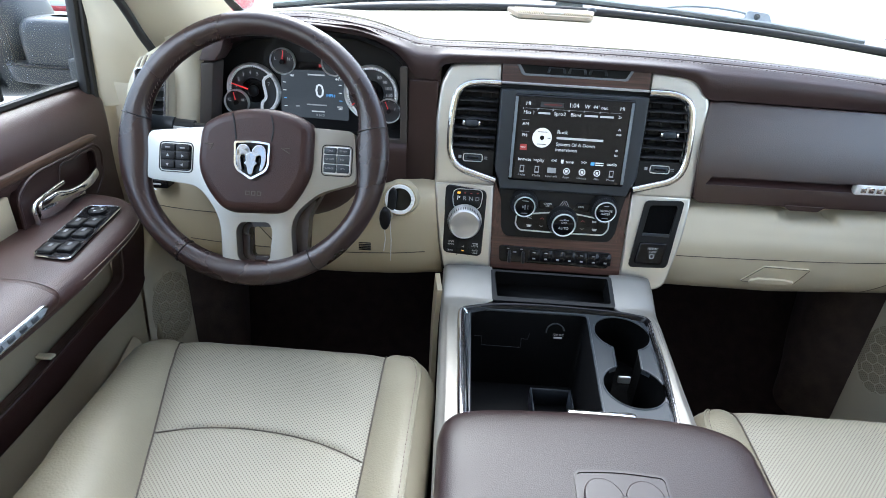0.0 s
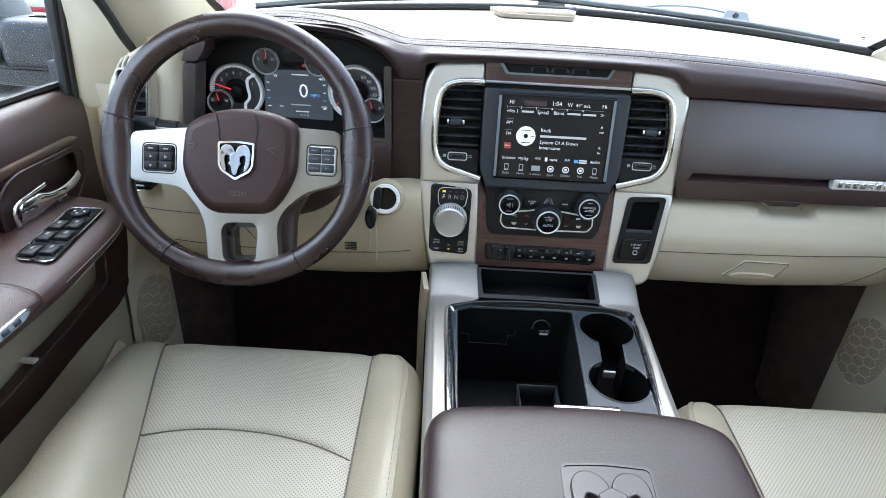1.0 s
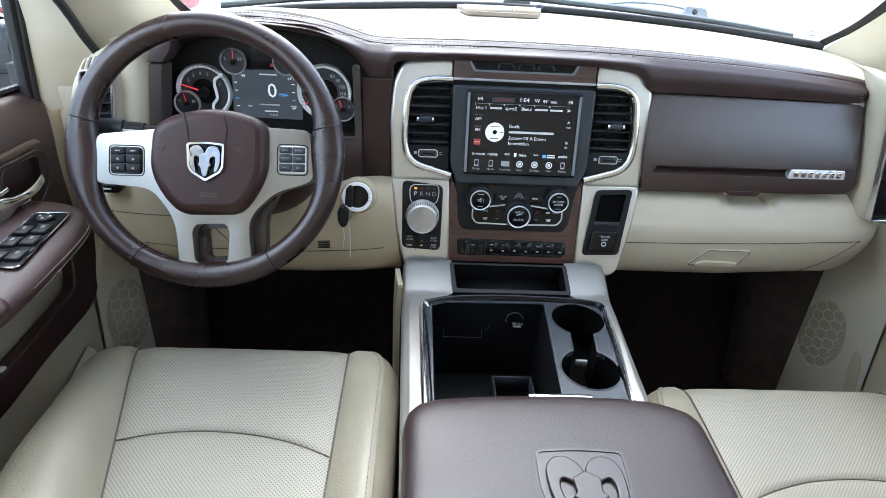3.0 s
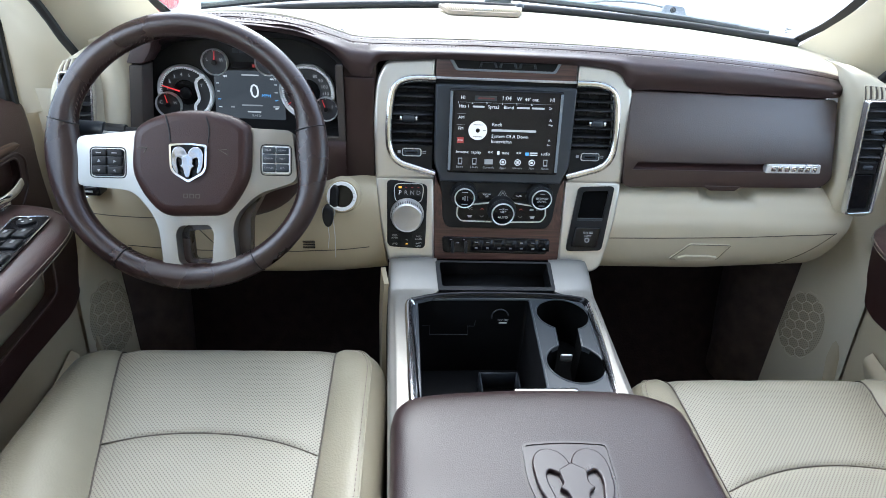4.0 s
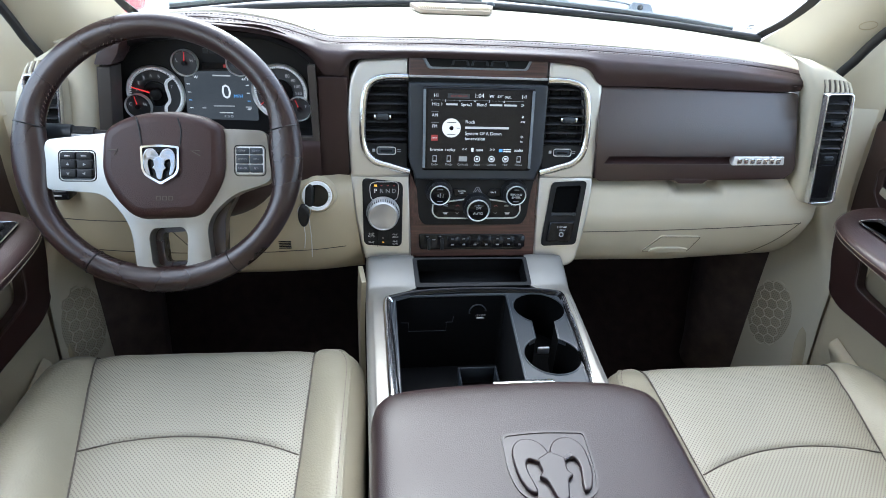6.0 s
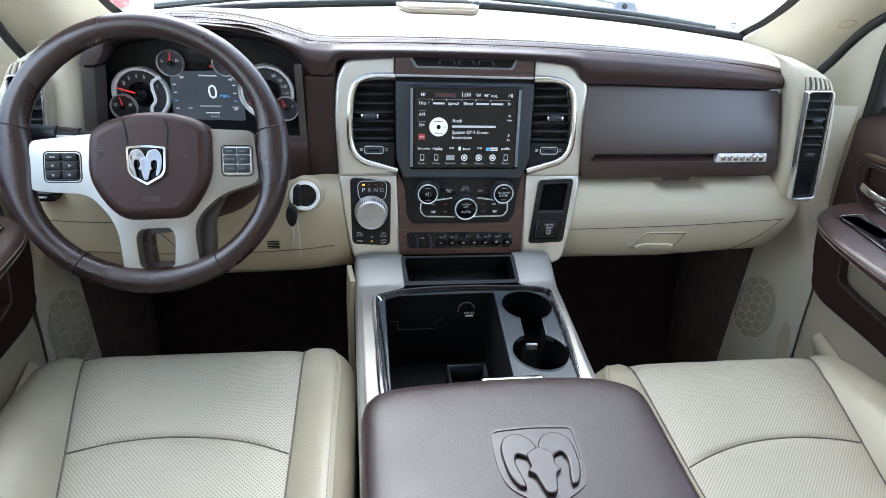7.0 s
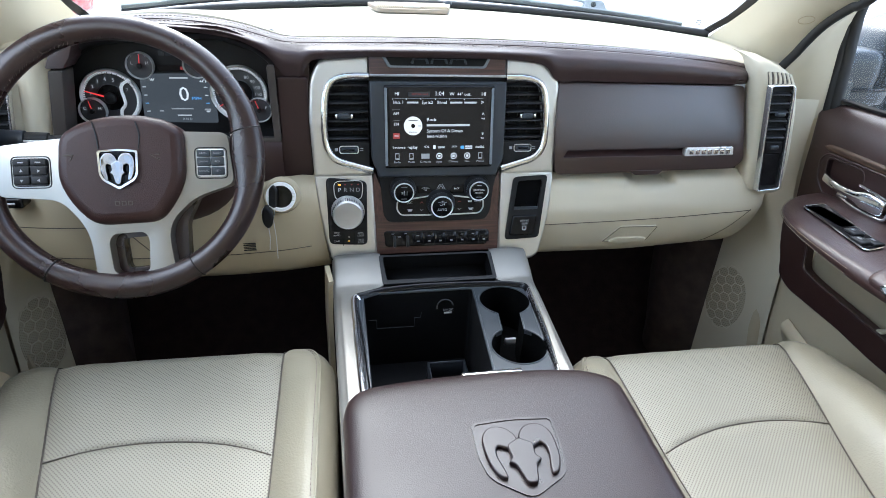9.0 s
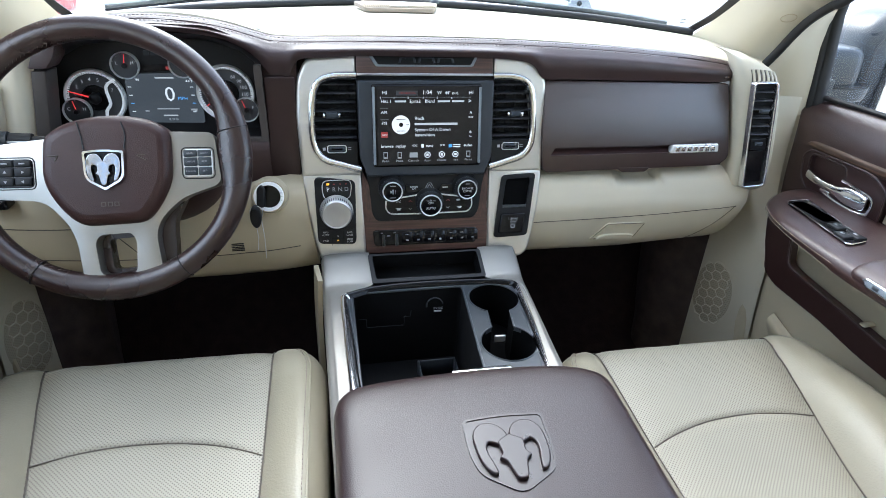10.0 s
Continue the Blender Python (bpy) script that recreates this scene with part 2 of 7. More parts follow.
def glass_mat(name, tint=(0.96, 0.98, 0.97)):
    m = bpy.data.materials.new(name)
    m.use_nodes = True
    nt = m.node_tree
    nt.nodes.remove(nt.nodes["Principled BSDF"])
    tr, gl, mx = (nt.nodes.new("ShaderNode" + k) for k in ("BsdfTransparent", "BsdfGlossy", "MixShader"))
    tr.inputs[0].default_value = (*tint, 1)
    gl.inputs["Roughness"].default_value = 0.02
    mx.inputs[0].default_value = 0.03
    nt.links.new(tr.outputs[0], mx.inputs[1])
    nt.links.new(gl.outputs[0], mx.inputs[2])
    nt.links.new(mx.outputs[0], nt.nodes["Material Output"].inputs[0])
    return m


dial_ring = mat("lit pale dial ring", (0.80, 0.81, 0.82), 0.4, emit=(0.95, 0.97, 1.0), emit_strength=0.09, blotch=0.05)
# One cream plastic in two tones: shaded panels in CREAM, lit panels paler.
CREAM = (0.475, 0.405, 0.275)
cream_plastic = mat("cream plastic", CREAM, 0.55, grain=0.12, grain_scale=1400, blotch=0.05)
cream_lit = mat("lit cream plastic", (0.575, 0.52, 0.395), 0.55, grain=0.10, grain_scale=1400, blotch=0.04)
cream_pad = mat("cream dash pad", (0.58, 0.525, 0.40), 0.6, grain=0.2, grain_scale=900, blotch=0.05)
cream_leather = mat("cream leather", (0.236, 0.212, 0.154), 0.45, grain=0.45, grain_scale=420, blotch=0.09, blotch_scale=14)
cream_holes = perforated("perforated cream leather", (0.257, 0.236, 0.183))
brown_leather = mat("brown leather", (0.032, 0.0145, 0.013), 0.29, grain=0.30, grain_scale=1100, blotch=0.08, blotch_scale=20, spec=1.0, rvar=0.012)
brown_plastic = mat("brown plastic", (0.032, 0.0145, 0.013), 0.38, grain=0.2, grain_scale=1200, blotch=0.1)
rim_leather = mat("worn rim leather", (0.025, 0.0125, 0.0110), 0.28, grain=0.18, grain_scale=900, blotch=0.14, blotch_scale=14, rvar=0.03, spec=0.65)
lid_leather = mat("console lid leather", (0.0205, 0.0113, 0.0110), 0.38, grain=0.26, grain_scale=900, blotch=0.1, blotch_scale=16, rvar=0.03, spec=0.40)
silver = mat("silver paint", (0.66, 0.64, 0.59), 0.32, metal=0.7, grain=0.03, grain_scale=3000, blotch=0.03)
chrome = mat("chrome", (0.84, 0.84, 0.85), 0.11, metal=1.0, blotch=0.03, blotch_scale=30, rvar=0.03)
brushed = mat("brushed aluminium", (0.74, 0.74, 0.74), 0.36, metal=0.85, blotch=0.05, blotch_scale=60)
black_plastic = mat("black plastic", (0.009, 0.009, 0.0095), 0.45, spec=0.3, grain=0.15, grain_scale=1600, blotch=0.15)
black_gloss = mat("gloss black plastic", (0.006, 0.006, 0.007), 0.2, spec=0.3, blotch=0.1, blotch_scale=30)
grey_plastic = mat("dark grey satin plastic", (0.034, 0.040, 0.047), 0.36, spec=0.4, blotch=0.08, blotch_scale=25, grain=0.08, grain_scale=1600)
bin_black = mat("black bin liner", (0.005, 0.005, 0.0053), 0.6, spec=0.2, blotch=0.2)
# Paler than the floor carpet: the hump's soft sheen is put into the colour.
liner_carpet = mat("brown carpet liner paled for sheen", (0.075, 0.055, 0.048), 0.9, grain=0.8, grain_scale=300, blotch=0.3, blotch_scale=30, spec=0.15)
carpet = mat("dark brown carpet", (0.022, 0.0145, 0.0130), 0.95, grain=0.9, grain_scale=260, blotch=0.3, blotch_scale=40, spec=0.1)
taupe_trim = mat("taupe satin trim", (0.085, 0.073, 0.066), 0.36, metal=0.3, grain=0.1, grain_scale=1200, blotch=0.06)
rubber = mat("black rubber", (0.012, 0.011, 0.011), 0.6, blotch=0.15)
thread = mat("pale stitching", (0.30, 0.25, 0.19), 0.8, blotch=0.1, blotch_scale=300)
dark_thread = mat("brown stitching", (0.16, 0.125, 0.11), 0.8, blotch=0.1, blotch_scale=300)
wood = wood_mat("striped walnut", (0.034, 0.015, 0.0115), (0.105, 0.047, 0.034), 2)
wood_side = wood_mat("striped walnut along the door", (0.042, 0.024, 0.016), (0.130, 0.072, 0.045), 1)
wood_across = wood_mat("striped walnut across", (0.034, 0.015, 0.0115), (0.105, 0.047, 0.034), 0)
white_mark = mat("white marking", (0.62, 0.62, 0.62), 0.5, blotch=0)
red_mark = mat("red needle", (0.6, 0.015, 0.02), 0.4, emit=(1.0, 0.06, 0.06), emit_strength=0.35, blotch=0)
glow_white = mat("lit white marking", (0.2, 0.2, 0.2), 0.4, emit=(0.9, 0.95, 1.0), emit_strength=0.36, blotch=0)
glow_dim = mat("lit grey marking", (0.1, 0.1, 0.1), 0.4, emit=(0.7, 0.75, 0.8), emit_strength=0.15, blotch=0)
glow_amber = mat("lit amber marking", (0.3, 0.15, 0.02), 0.4, emit=(1.0, 0.5, 0.05), emit_strength=0.6, blotch=0)
glow_red = mat("lit red marking", (0.16, 0.02, 0.02), 0.4, emit=(1.0, 0.12, 0.1), emit_strength=0.10, blotch=0)
glow_blue = mat("lit blue marking", (0.02, 0.1, 0.3), 0.4, emit=(0.15, 0.5, 1.0), emit_strength=0.35, blotch=0)
screen_face = mat("lit display glass", (0.007, 0.0065, 0.0065), 0.16, spec=0.28, emit=(0.62, 0.58, 0.60), emit_strength=0.008, blotch=0)
cluster_lcd = mat("lit cluster display", (0.01, 0.011, 0.012), 0.2, emit=(0.5, 0.58, 0.66), emit_strength=0.055, blotch=0)
# Charcoal raised to take in the haze sheen of the cluster glass.
dial_face = mat("charcoal paled by glass haze", (0.042, 0.044, 0.048), 0.5, blotch=0.05)
clear = glass_mat("window glass")
paint_blue = mat("dark blue-grey car paint", (0.03, 0.04, 0.05), 0.4, metal=0.1, coat=0.2, blotch=0.05)
paint_red = mat("red car paint", (0.42, 0.015, 0.025), 0.25, coat=0.8, blotch=0.04)
paint_white = mat("white car paint", (0.75, 0.75, 0.75), 0.25, coat=0.8, blotch=0.03)
asphalt = mat("pale concrete lot", (0.40, 0.39, 0.37), 0.9, grain=0.5, grain_scale=60, blotch=0.2, blotch_scale=0.8)
headliner = mat("cream headliner cloth", (0.64, 0.60, 0.52), 0.9, grain=0.2, grain_scale=500, blotch=0.06)
mirror_glass = mat("mirror glass", (0.85, 0.87, 0.88), 0.02, metal=1.0, blotch=0)
cowl_black = mat("weathered black cowl", (0.03, 0.032, 0.033), 0.6, grain=0.2, grain_scale=300, blotch=0.2)

gap_shadow = mat("dark seams and slot shade", (0.09, 0.075, 0.06), 0.8, blotch=0.1)
ring_silver = mat("satin silver ring", (0.80, 0.80, 0.80), 0.32, metal=0.6, blotch=0.05, blotch_scale=60)
vent_chrome = mat("bright vent chrome", (0.80, 0.80, 0.81), 0.2, metal=0.93, blotch=0.04, blotch_scale=40, rvar=0.05)
# Grey raised to carry the glare veiling the foot of the windshield.
wiper_grey = mat("grey wiper paled by glare", (0.30, 0.32, 0.34), 0.5, grain=0.1, grain_scale=400, blotch=0.15, blotch_scale=40)
vent_blue = mat("satin blue-grey plastic", (0.20, 0.225, 0.25), 0.35, blotch=0.08, blotch_scale=30)
icon_grey = mat("grey switch icon", (0.30, 0.30, 0.31), 0.5, blotch=0)
mirror_shell = mat("blue-grey mirror shell", (0.011, 0.016, 0.021), 0.33, grain=0.1, grain_scale=700, blotch=0.12, blotch_scale=14)


def hug(ob, points, axis=(0, 1, 0), lift=0.0004):
    """Move points along an axis on to the surface of a part, just proud of it."""
    d = Vector(axis).normalized()
    bm = bmesh.new()
    bm.from_mesh(ob.data)
    tree = mathutils.bvhtree.BVHTree.FromBMesh(bm)
    bm.free()
    out = []
    for p in points:
        p = Vector(p)
        hit = tree.ray_cast(p - d * 0.12, d)[0]
        out.append((hit if hit else p) - d * lift)
    return out

roll_leather = mat("matte brown dash leather", (0.044, 0.0255, 0.0245), 0.42, grain=0.4, grain_scale=950, blotch=0.12, blotch_scale=20)
door_leather = mat("brown door leather", (0.044, 0.0215, 0.018), 0.36, grain=0.40, grain_scale=1000, blotch=0.14, blotch_scale=18, spec=0.6)
icon_glow = mat("lit soft white marking", (0.2, 0.2, 0.2), 0.4, emit=(0.9, 0.95, 1.0), emit_strength=0.2, blotch=0)
emblem_brown = mat("smooth embossed brown plastic", (0.021, 0.0122, 0.0120), 0.33, blotch=0.12, blotch_scale=60)
# Black of the cup well; also carries the shade inside the cubby.
deep_black = mat("deep black well and cubby shade", (0.0035, 0.0035, 0.0035), 1.0, spec=0.05, grain=0.3, grain_scale=700, blotch=0.2)
airbag_vinyl = mat("moulded brown vinyl", (0.034, 0.0140, 0.0118), 0.40, grain=0.30, grain_scale=850, blotch=0.10, blotch_scale=20, spec=0.38, rvar=0.02)
spoke_paint = mat("champagne silver paint", (0.36, 0.347, 0.318), 0.31, metal=0.9, grain=0.03, grain_scale=3000, blotch=0.03)
badge_metal = mat("polished badge metal", (0.42, 0.42, 0.43), 0.13, metal=1.0, blotch=0.1, blotch_scale=140, rvar=0.12)
rail_silver = mat("satin silver console paint", (0.265, 0.254, 0.232), 0.40, metal=0.55, grain=0.05, grain_scale=2500, blotch=0.06, blotch_scale=30)

shrink_from = Vector((-0.16, 0.04, 0.98))
AIRBAG = (0.670, 1.012, 0.887)
PRINT = (0.571, 1.19, 0.8595)

# ---- the cab's shell and what lies outside ----
solo("floor", joined(
    rbox((1.56, 1.5, 0.04), (0, 0.35, -0.02), 0.004),
    sheet([[(-0.78, 1.02, 0.0), (0, 1.02, 0.0), (0.78, 1.02, 0.0)], [(-0.78, 1.22, 0.06), (0, 1.22, 0.06), (0.78, 1.22, 0.06)],
           [(-0.78, 1.36, 0.30), (0, 1.36, 0.30), (0.78, 1.36, 0.30)], [(-0.78, 1.38, 0.78), (0, 1.38, 0.79), (0.78, 1.38, 0.78)]], 4, 6, 0.02)),
    carpet, "black carpeted cab floor and toe board", "floor", kind="structure")
tunnel = solo("tunnel", sheet([[(-0.20, y, 0.0), (-0.16, y, 0.10), (0, y, 0.13), (0.16, y, 0.10), (0.20, y, 0.0)] for y in (0.0, 0.6, 1.1, 1.34)], 5, 2, 0.01),
              carpet, "black carpeted hump along the middle of the floor", "floor", kind="structure")

for sx, side in ((-1, "left"), (1, "right")):
    x = 0.80 * sx
    outline = [(-0.66, -0.05), (0.14, -0.05), (0.14, 1.40), (-0.66, 1.40)]
    hole = rounded([(-0.54, 0.86), (0.05, 0.86), (0.05, 1.30), (-0.46, 1.30)], 0.05)
    m = plane_at((x, 0, 0), (0, 1, 0), (0, 0, 1))
    solo("wall_" + side, holed(outline, [hole], -0.03, 0.03, m), cream_plastic, "cream cab side behind the front door, with a window opening", "wall", kind="structure")
    for nm, ys in (("window_side_" + side, (-0.56, 0.08)),):
        pane = solo(nm, rbox((0.004, ys[1] - ys[0], 0.6), (x, (ys[0] + ys[1]) / 2, 1.03), 0), clear, "clear side window glass behind the front door", "window", kind="structure")
        pane.visible_shadow = False
# Unseen wall, brought close behind to hold back light from the rear.
m = plane_at((0, -0.6, 0), (1, 0, 0), (0, 0, 1))
solo("wall_back", holed([(-0.80, -0.05), (0.80, -0.05), (0.80, 1.43), (-0.80, 1.43)], [rounded([(-0.50, 1.12), (0.50, 1.12), (0.48, 1.30), (-0.48, 1.30)], 0.05)], -0.03, 0.03, m),
     cream_plastic, "unseen cream rear wall with a window opening, set close to block light", "wall", kind="structure")
solo("ceiling", sheet([[(-0.74, y, 1.36), (-0.4, y, 1.42), (0, y, 1.435), (0.4, y, 1.42), (0.74, y, 1.36)] for y in (-1.22, -0.5, 0.2, 0.56)], 4, 3, 0.03),
     headliner, "pale cloth headliner of the cab roof", "ceiling", kind="structure")

for sx, side in ((-1, "left"), (1, "right")):
    solo("wall_front_" + side, rbox((0.03, 0.42, 0.86), (0.835 * sx, 1.255, 0.34), 0.004), cowl_black, "dark body side beside the footwell", "wall", kind="structure")
    solo("wall_post_" + side, rbox((0.16, 0.03, 0.84), (0.78 * sx, 1.095, 0.33), 0.004), cream_plastic, "cream door post ahead of the front door", "wall", kind="structure")

# windshield, from the dash's rear edge to the roof
WS = [(-0.72, 1.03, 0.815), (-0.597, 1.19, 0.836), (-0.35, 1.315, 0.852), (0, 1.372, 0.862), (0.35, 1.315, 0.852), (0.597, 1.19, 0.836), (0.72, 1.03, 0.815)]
ws_top = [(x * 0.86, y - 0.72 + 0.1 * abs(x), 1.37 - 0.08 * abs(x)) for x, y, z in WS]
shield = solo("window_windshield", sheet([[(x, y + 0.004, z) for x, y, z in WS[1:-1]], [((x + a) / 2, (y + b) / 2 + 0.02, (z + c) / 2 + 0.02) for (x, y, z), (a, b, c) in zip(WS[1:-1], ws_top[1:-1])], ws_top[1:-1]], 6, 6, 0.004),
              clear, "wide clear windshield glass", "windshield", kind="structure")
shield.visible_shadow = False
part("glass_print", bars([(0, 0.004, 0.010, 0.0025), (-0.003, 0.0, 0.006, 0.0016), (0.004, 0.0, 0.004, 0.0016), (0, -0.004, 0.011, 0.0014)], plane_at(PRINT, (1, -0.4, 0), (0, -0.6, 1)), 0.0004), icon_grey, shield)
base = spline([(x, y - 0.004, z + 0.002) for x, y, z in WS[1:-1]], 10)
solo("trim_windshield", tube(base, 0.008, 8), rubber, "black seal along the foot of the windshield", "seal", kind="structure")


def frit(sx):
    p = [(0.600 * sx, 1.186, 0.842), (0.611 * sx, 1.08, 0.912), (0.59 * sx, 0.86, 1.10), (0.55 * sx, 0.6, 1.30)]
    return sheet([[(x - 0.012 * sx, y + 0.012, z + 0.002) for x, y, z in p], p], 6, 2, 0.004)


for sx, side in ((-1, "left"), (1, "right")):
    solo("trim_glass_" + side, frit(sx), rubber, "black painted band at the windshield's side edge", "seal", kind="structure")
    dy = 0.0 if sx > 0 else -0.026
    p = [(0.690, 1.070 + dy, 0.795), (0.697, 1.030 + dy, 0.848), (0.698, 0.975 + dy, 0.900), (0.700, 0.90 + dy, 0.955), (0.66, 0.52, 1.34)]
    q = [(0.600, 1.19, 0.830), (0.611, 1.085, 0.905), (0.608, 1.03, 0.95), (0.603, 0.96, 1.01), (0.55, 0.56, 1.33)]
    mid = [((a[0] + b[0]) / 2 - 0.012, (a[1] + b[1]) / 2 - 0.022, (a[2] + b[2]) / 2) for a, b in zip(q, p)]
    mir = lambda pts: [(x * sx, y, z) for x, y, z in pts]
    pil = thing("trim_pillar_" + side, (0.66 * sx, 1.07, 0.8), "cream plastic trim on the windshield pillar", "pillar trim", kind="structure")
    cover = part("cover", sheet([mir(q), mir(mid), mir(p)], 8, 5, 0.006), cream_lit, pil)
    if sx > 0:
        ray = Vector(AIRBAG) - shrink_from
        ray.normalize()
        su = ray.cross(Vector((0, 0, 1))).normalized()
        sv = su.cross(ray)
        ring = [Vector(AIRBAG) + su * 0.0125 * math.cos(a) + sv * 0.0068 * math.sin(a + 0.35) for a in np.linspace(0, 2 * math.pi, 24, endpoint=False)]
        part("airbag_mark", tube(hug(cover, ring, ray), 0.0008, 5, True), cream_plastic, pil, "small embossed oval")
    line = [(0.692, 1.082, 0.775), (0.697, 1.066, 0.800), (0.700, 1.049, 0.823), (0.700, 1.027, 0.852), (0.700, 0.997, 0.884), (0.702, 0.956, 0.914), (0.705, 0.925, 0.932), (0.70, 0.78, 1.06), (0.67, 0.52, 1.34)]
    line = [Vector((x * sx, y + (dy if z < 1.0 else 0.0), z)) for x, y, z in line]
    strip = spline([shrink_from + (v - shrink_from) * (0.978 if v.z < 1.0 else 1.0) for v in line], 8)
    solo("trim_seal_" + side, tube(strip, 0.0068, 8, flat=1.2), rubber, "black rubber door seal along the pillar", "seal", kind="structure")

# outside
gr = bmesh.new()
bmesh.ops.create_grid(gr, x_segments=8, y_segments=8, size=600, matrix=pose(0, 0, -0.65))
solo("ground", gr, asphalt, "pale worn concrete car lot", "ground", kind="structure", smooth=False)
hood = solo("hood", sheet([[(-0.86, 1.52, 0.570), (-0.5, 1.54, 0.665), (0, 1.56, 0.695), (0.5, 1.54, 0.665), (0.86, 1.52, 0.570)],
                           [(-0.86, 2.0, 0.550), (-0.5, 2.0, 0.635), (0, 2.0, 0.660), (0.5, 2.0, 0.635), (0.86, 2.0, 0.550)],
                           [(-0.84, 2.6, 0.430), (-0.5, 2.62, 0.510), (0, 2.64, 0.540), (0.5, 2.62, 0.510), (0.84, 2.6, 0.430)]], 6, 5, 0.010),
            paint_blue, "dark blue-grey engine hood beyond the windshield", "hood", kind="structure")
cowl = solo("cowl", sheet([[(x * 1.03, y + 0.012, z - 0.012) for x, y, z in WS[1:-1]], [(x * 1.05, y + 0.03, z - 0.024) for x, y, z in WS[1:-1]], [(x * 1.08, y + 0.08, z - 0.09) for x, y, z in WS[1:-1]]], 8, 4, 0.006),
            cowl_black, "weathered black plastic cowl below the windshield", "cowl", kind="structure")


def wiper(blade, arm, pivot):
    w = thing("windshield_wiper", pivot, "glare-paled grey windshield wiper resting along the glass foot", "wiper", "windshield wipers")
    bl = part("blade", tube(spline(blade, 8), 0.0042, 6, flat=1.5), wiper_grey, w)
    part("blade_rubber", tube([p + Vector((0, -0.002, -0.006)) for p in spline(blade, 8)], 0.002, 5), rubber, bl)
    part("arm", tube(spline(arm, 10), 0.0026, 6), wiper_grey, w)
    cap = part("pivot_cap", slab(rounded([(-0.028, -0.012), (0.034, -0.014), (0.026, 0.010), (-0.018, 0.014)], 0.006), -0.01, 0.012, plane_at(pivot, (1, 0, 0), (0, 0.5, 1)), 0.004), wiper_grey, w)
    part("pivot_bolt", lathe([(0.006, 0.01), (0.006, 0.015), (0, 0.017)], 12, plane_at(pivot, (1, 0, 0), (0, 0.5, 1))), cowl_black, cap)
    return w


wiper([(-0.10, 1.390, 0.888), (0.04, 1.388, 0.884), (0.14, 1.382, 0.879), (0.24, 1.372, 0.874), (0.40, 1.335, 0.864), (0.50, 1.288, 0.856), (0.565, 1.240, 0.849)], [(0.215, 1.375, 0.877), (0.26, 1.37, 0.884), (0.32, 1.365, 0.885), (0.375, 1.36, 0.880), (0.40, 1.36, 0.872)], (0.405, 1.362, 0.868))
wiper([(-0.56, 1.27, 0.852), (-0.40, 1.335, 0.867), (-0.22, 1.375, 0.877), (-0.12, 1.388, 0.882)], [(-0.20, 1.38, 0.88), (-0.12, 1.40, 0.889), (-0.04, 1.41, 0.89), (0.02, 1.41, 0.884)], (0.03, 1.408, 0.876))


def parked_car(at, turn, paint, label):
    """A plain pickup seen far off past the side glass."""
    m = pose(*at, 0, 0, turn)
    c = thing("parked_car", at, label, "car", "parked cars")
    prof = [(-2.7, 0.35), (-2.75, 0.85), (-2.6, 1.15), (-1.2, 1.22), (-0.7, 1.75), (0.9, 1.8), (1.45, 1.25), (2.6, 1.15), (2.75, 0.7), (2.7, 0.35)]
    pm = m @ plane_at((0, 0.92, 0), (-1, 0, 0), (0, 0, 1))
    part("body", slab(rounded(prof, 0.12), -1.84, 0, pm, 0.06), paint, c)
    for px in (-1.75, 1.75):
        wh = part("wheel", lathe([(0.0, 0.02), (0.36, 0.02), (0.38, -0.05), (0.38, -0.22), (0.0, -0.22)], 24, m @ plane_at((px, 0.93, 0.38), (-1, 0, 0), (0, 0, 1))), rubber, c)
        part("rim", lathe([(0.0, 0.03), (0.1, 0.035), (0.22, 0.028), (0.24, 0.02), (0.24, 0.0)], 20, m @ plane_at((px, 0.93, 0.38), (-1, 0, 0), (0, 0, 1))), brushed, wh)
    part("stripe", slab([(-2.6, 0.44), (-2.6, 0.60), (2.6, 0.60), (2.6, 0.44)][::-1], 0.0, 0.004, pm), paint_white, c)
    win = [(-0.55, 1.3), (-0.45, 1.68), (0.75, 1.72), (1.2, 1.3)]
    part("side_window", slab(rounded(win, 0.05), 0, 0.006, pm), black_gloss, c)
    return c


parked_car((-6.9, 10.4, -0.65), 180, paint_red, "red and white pickup parked on the lot")


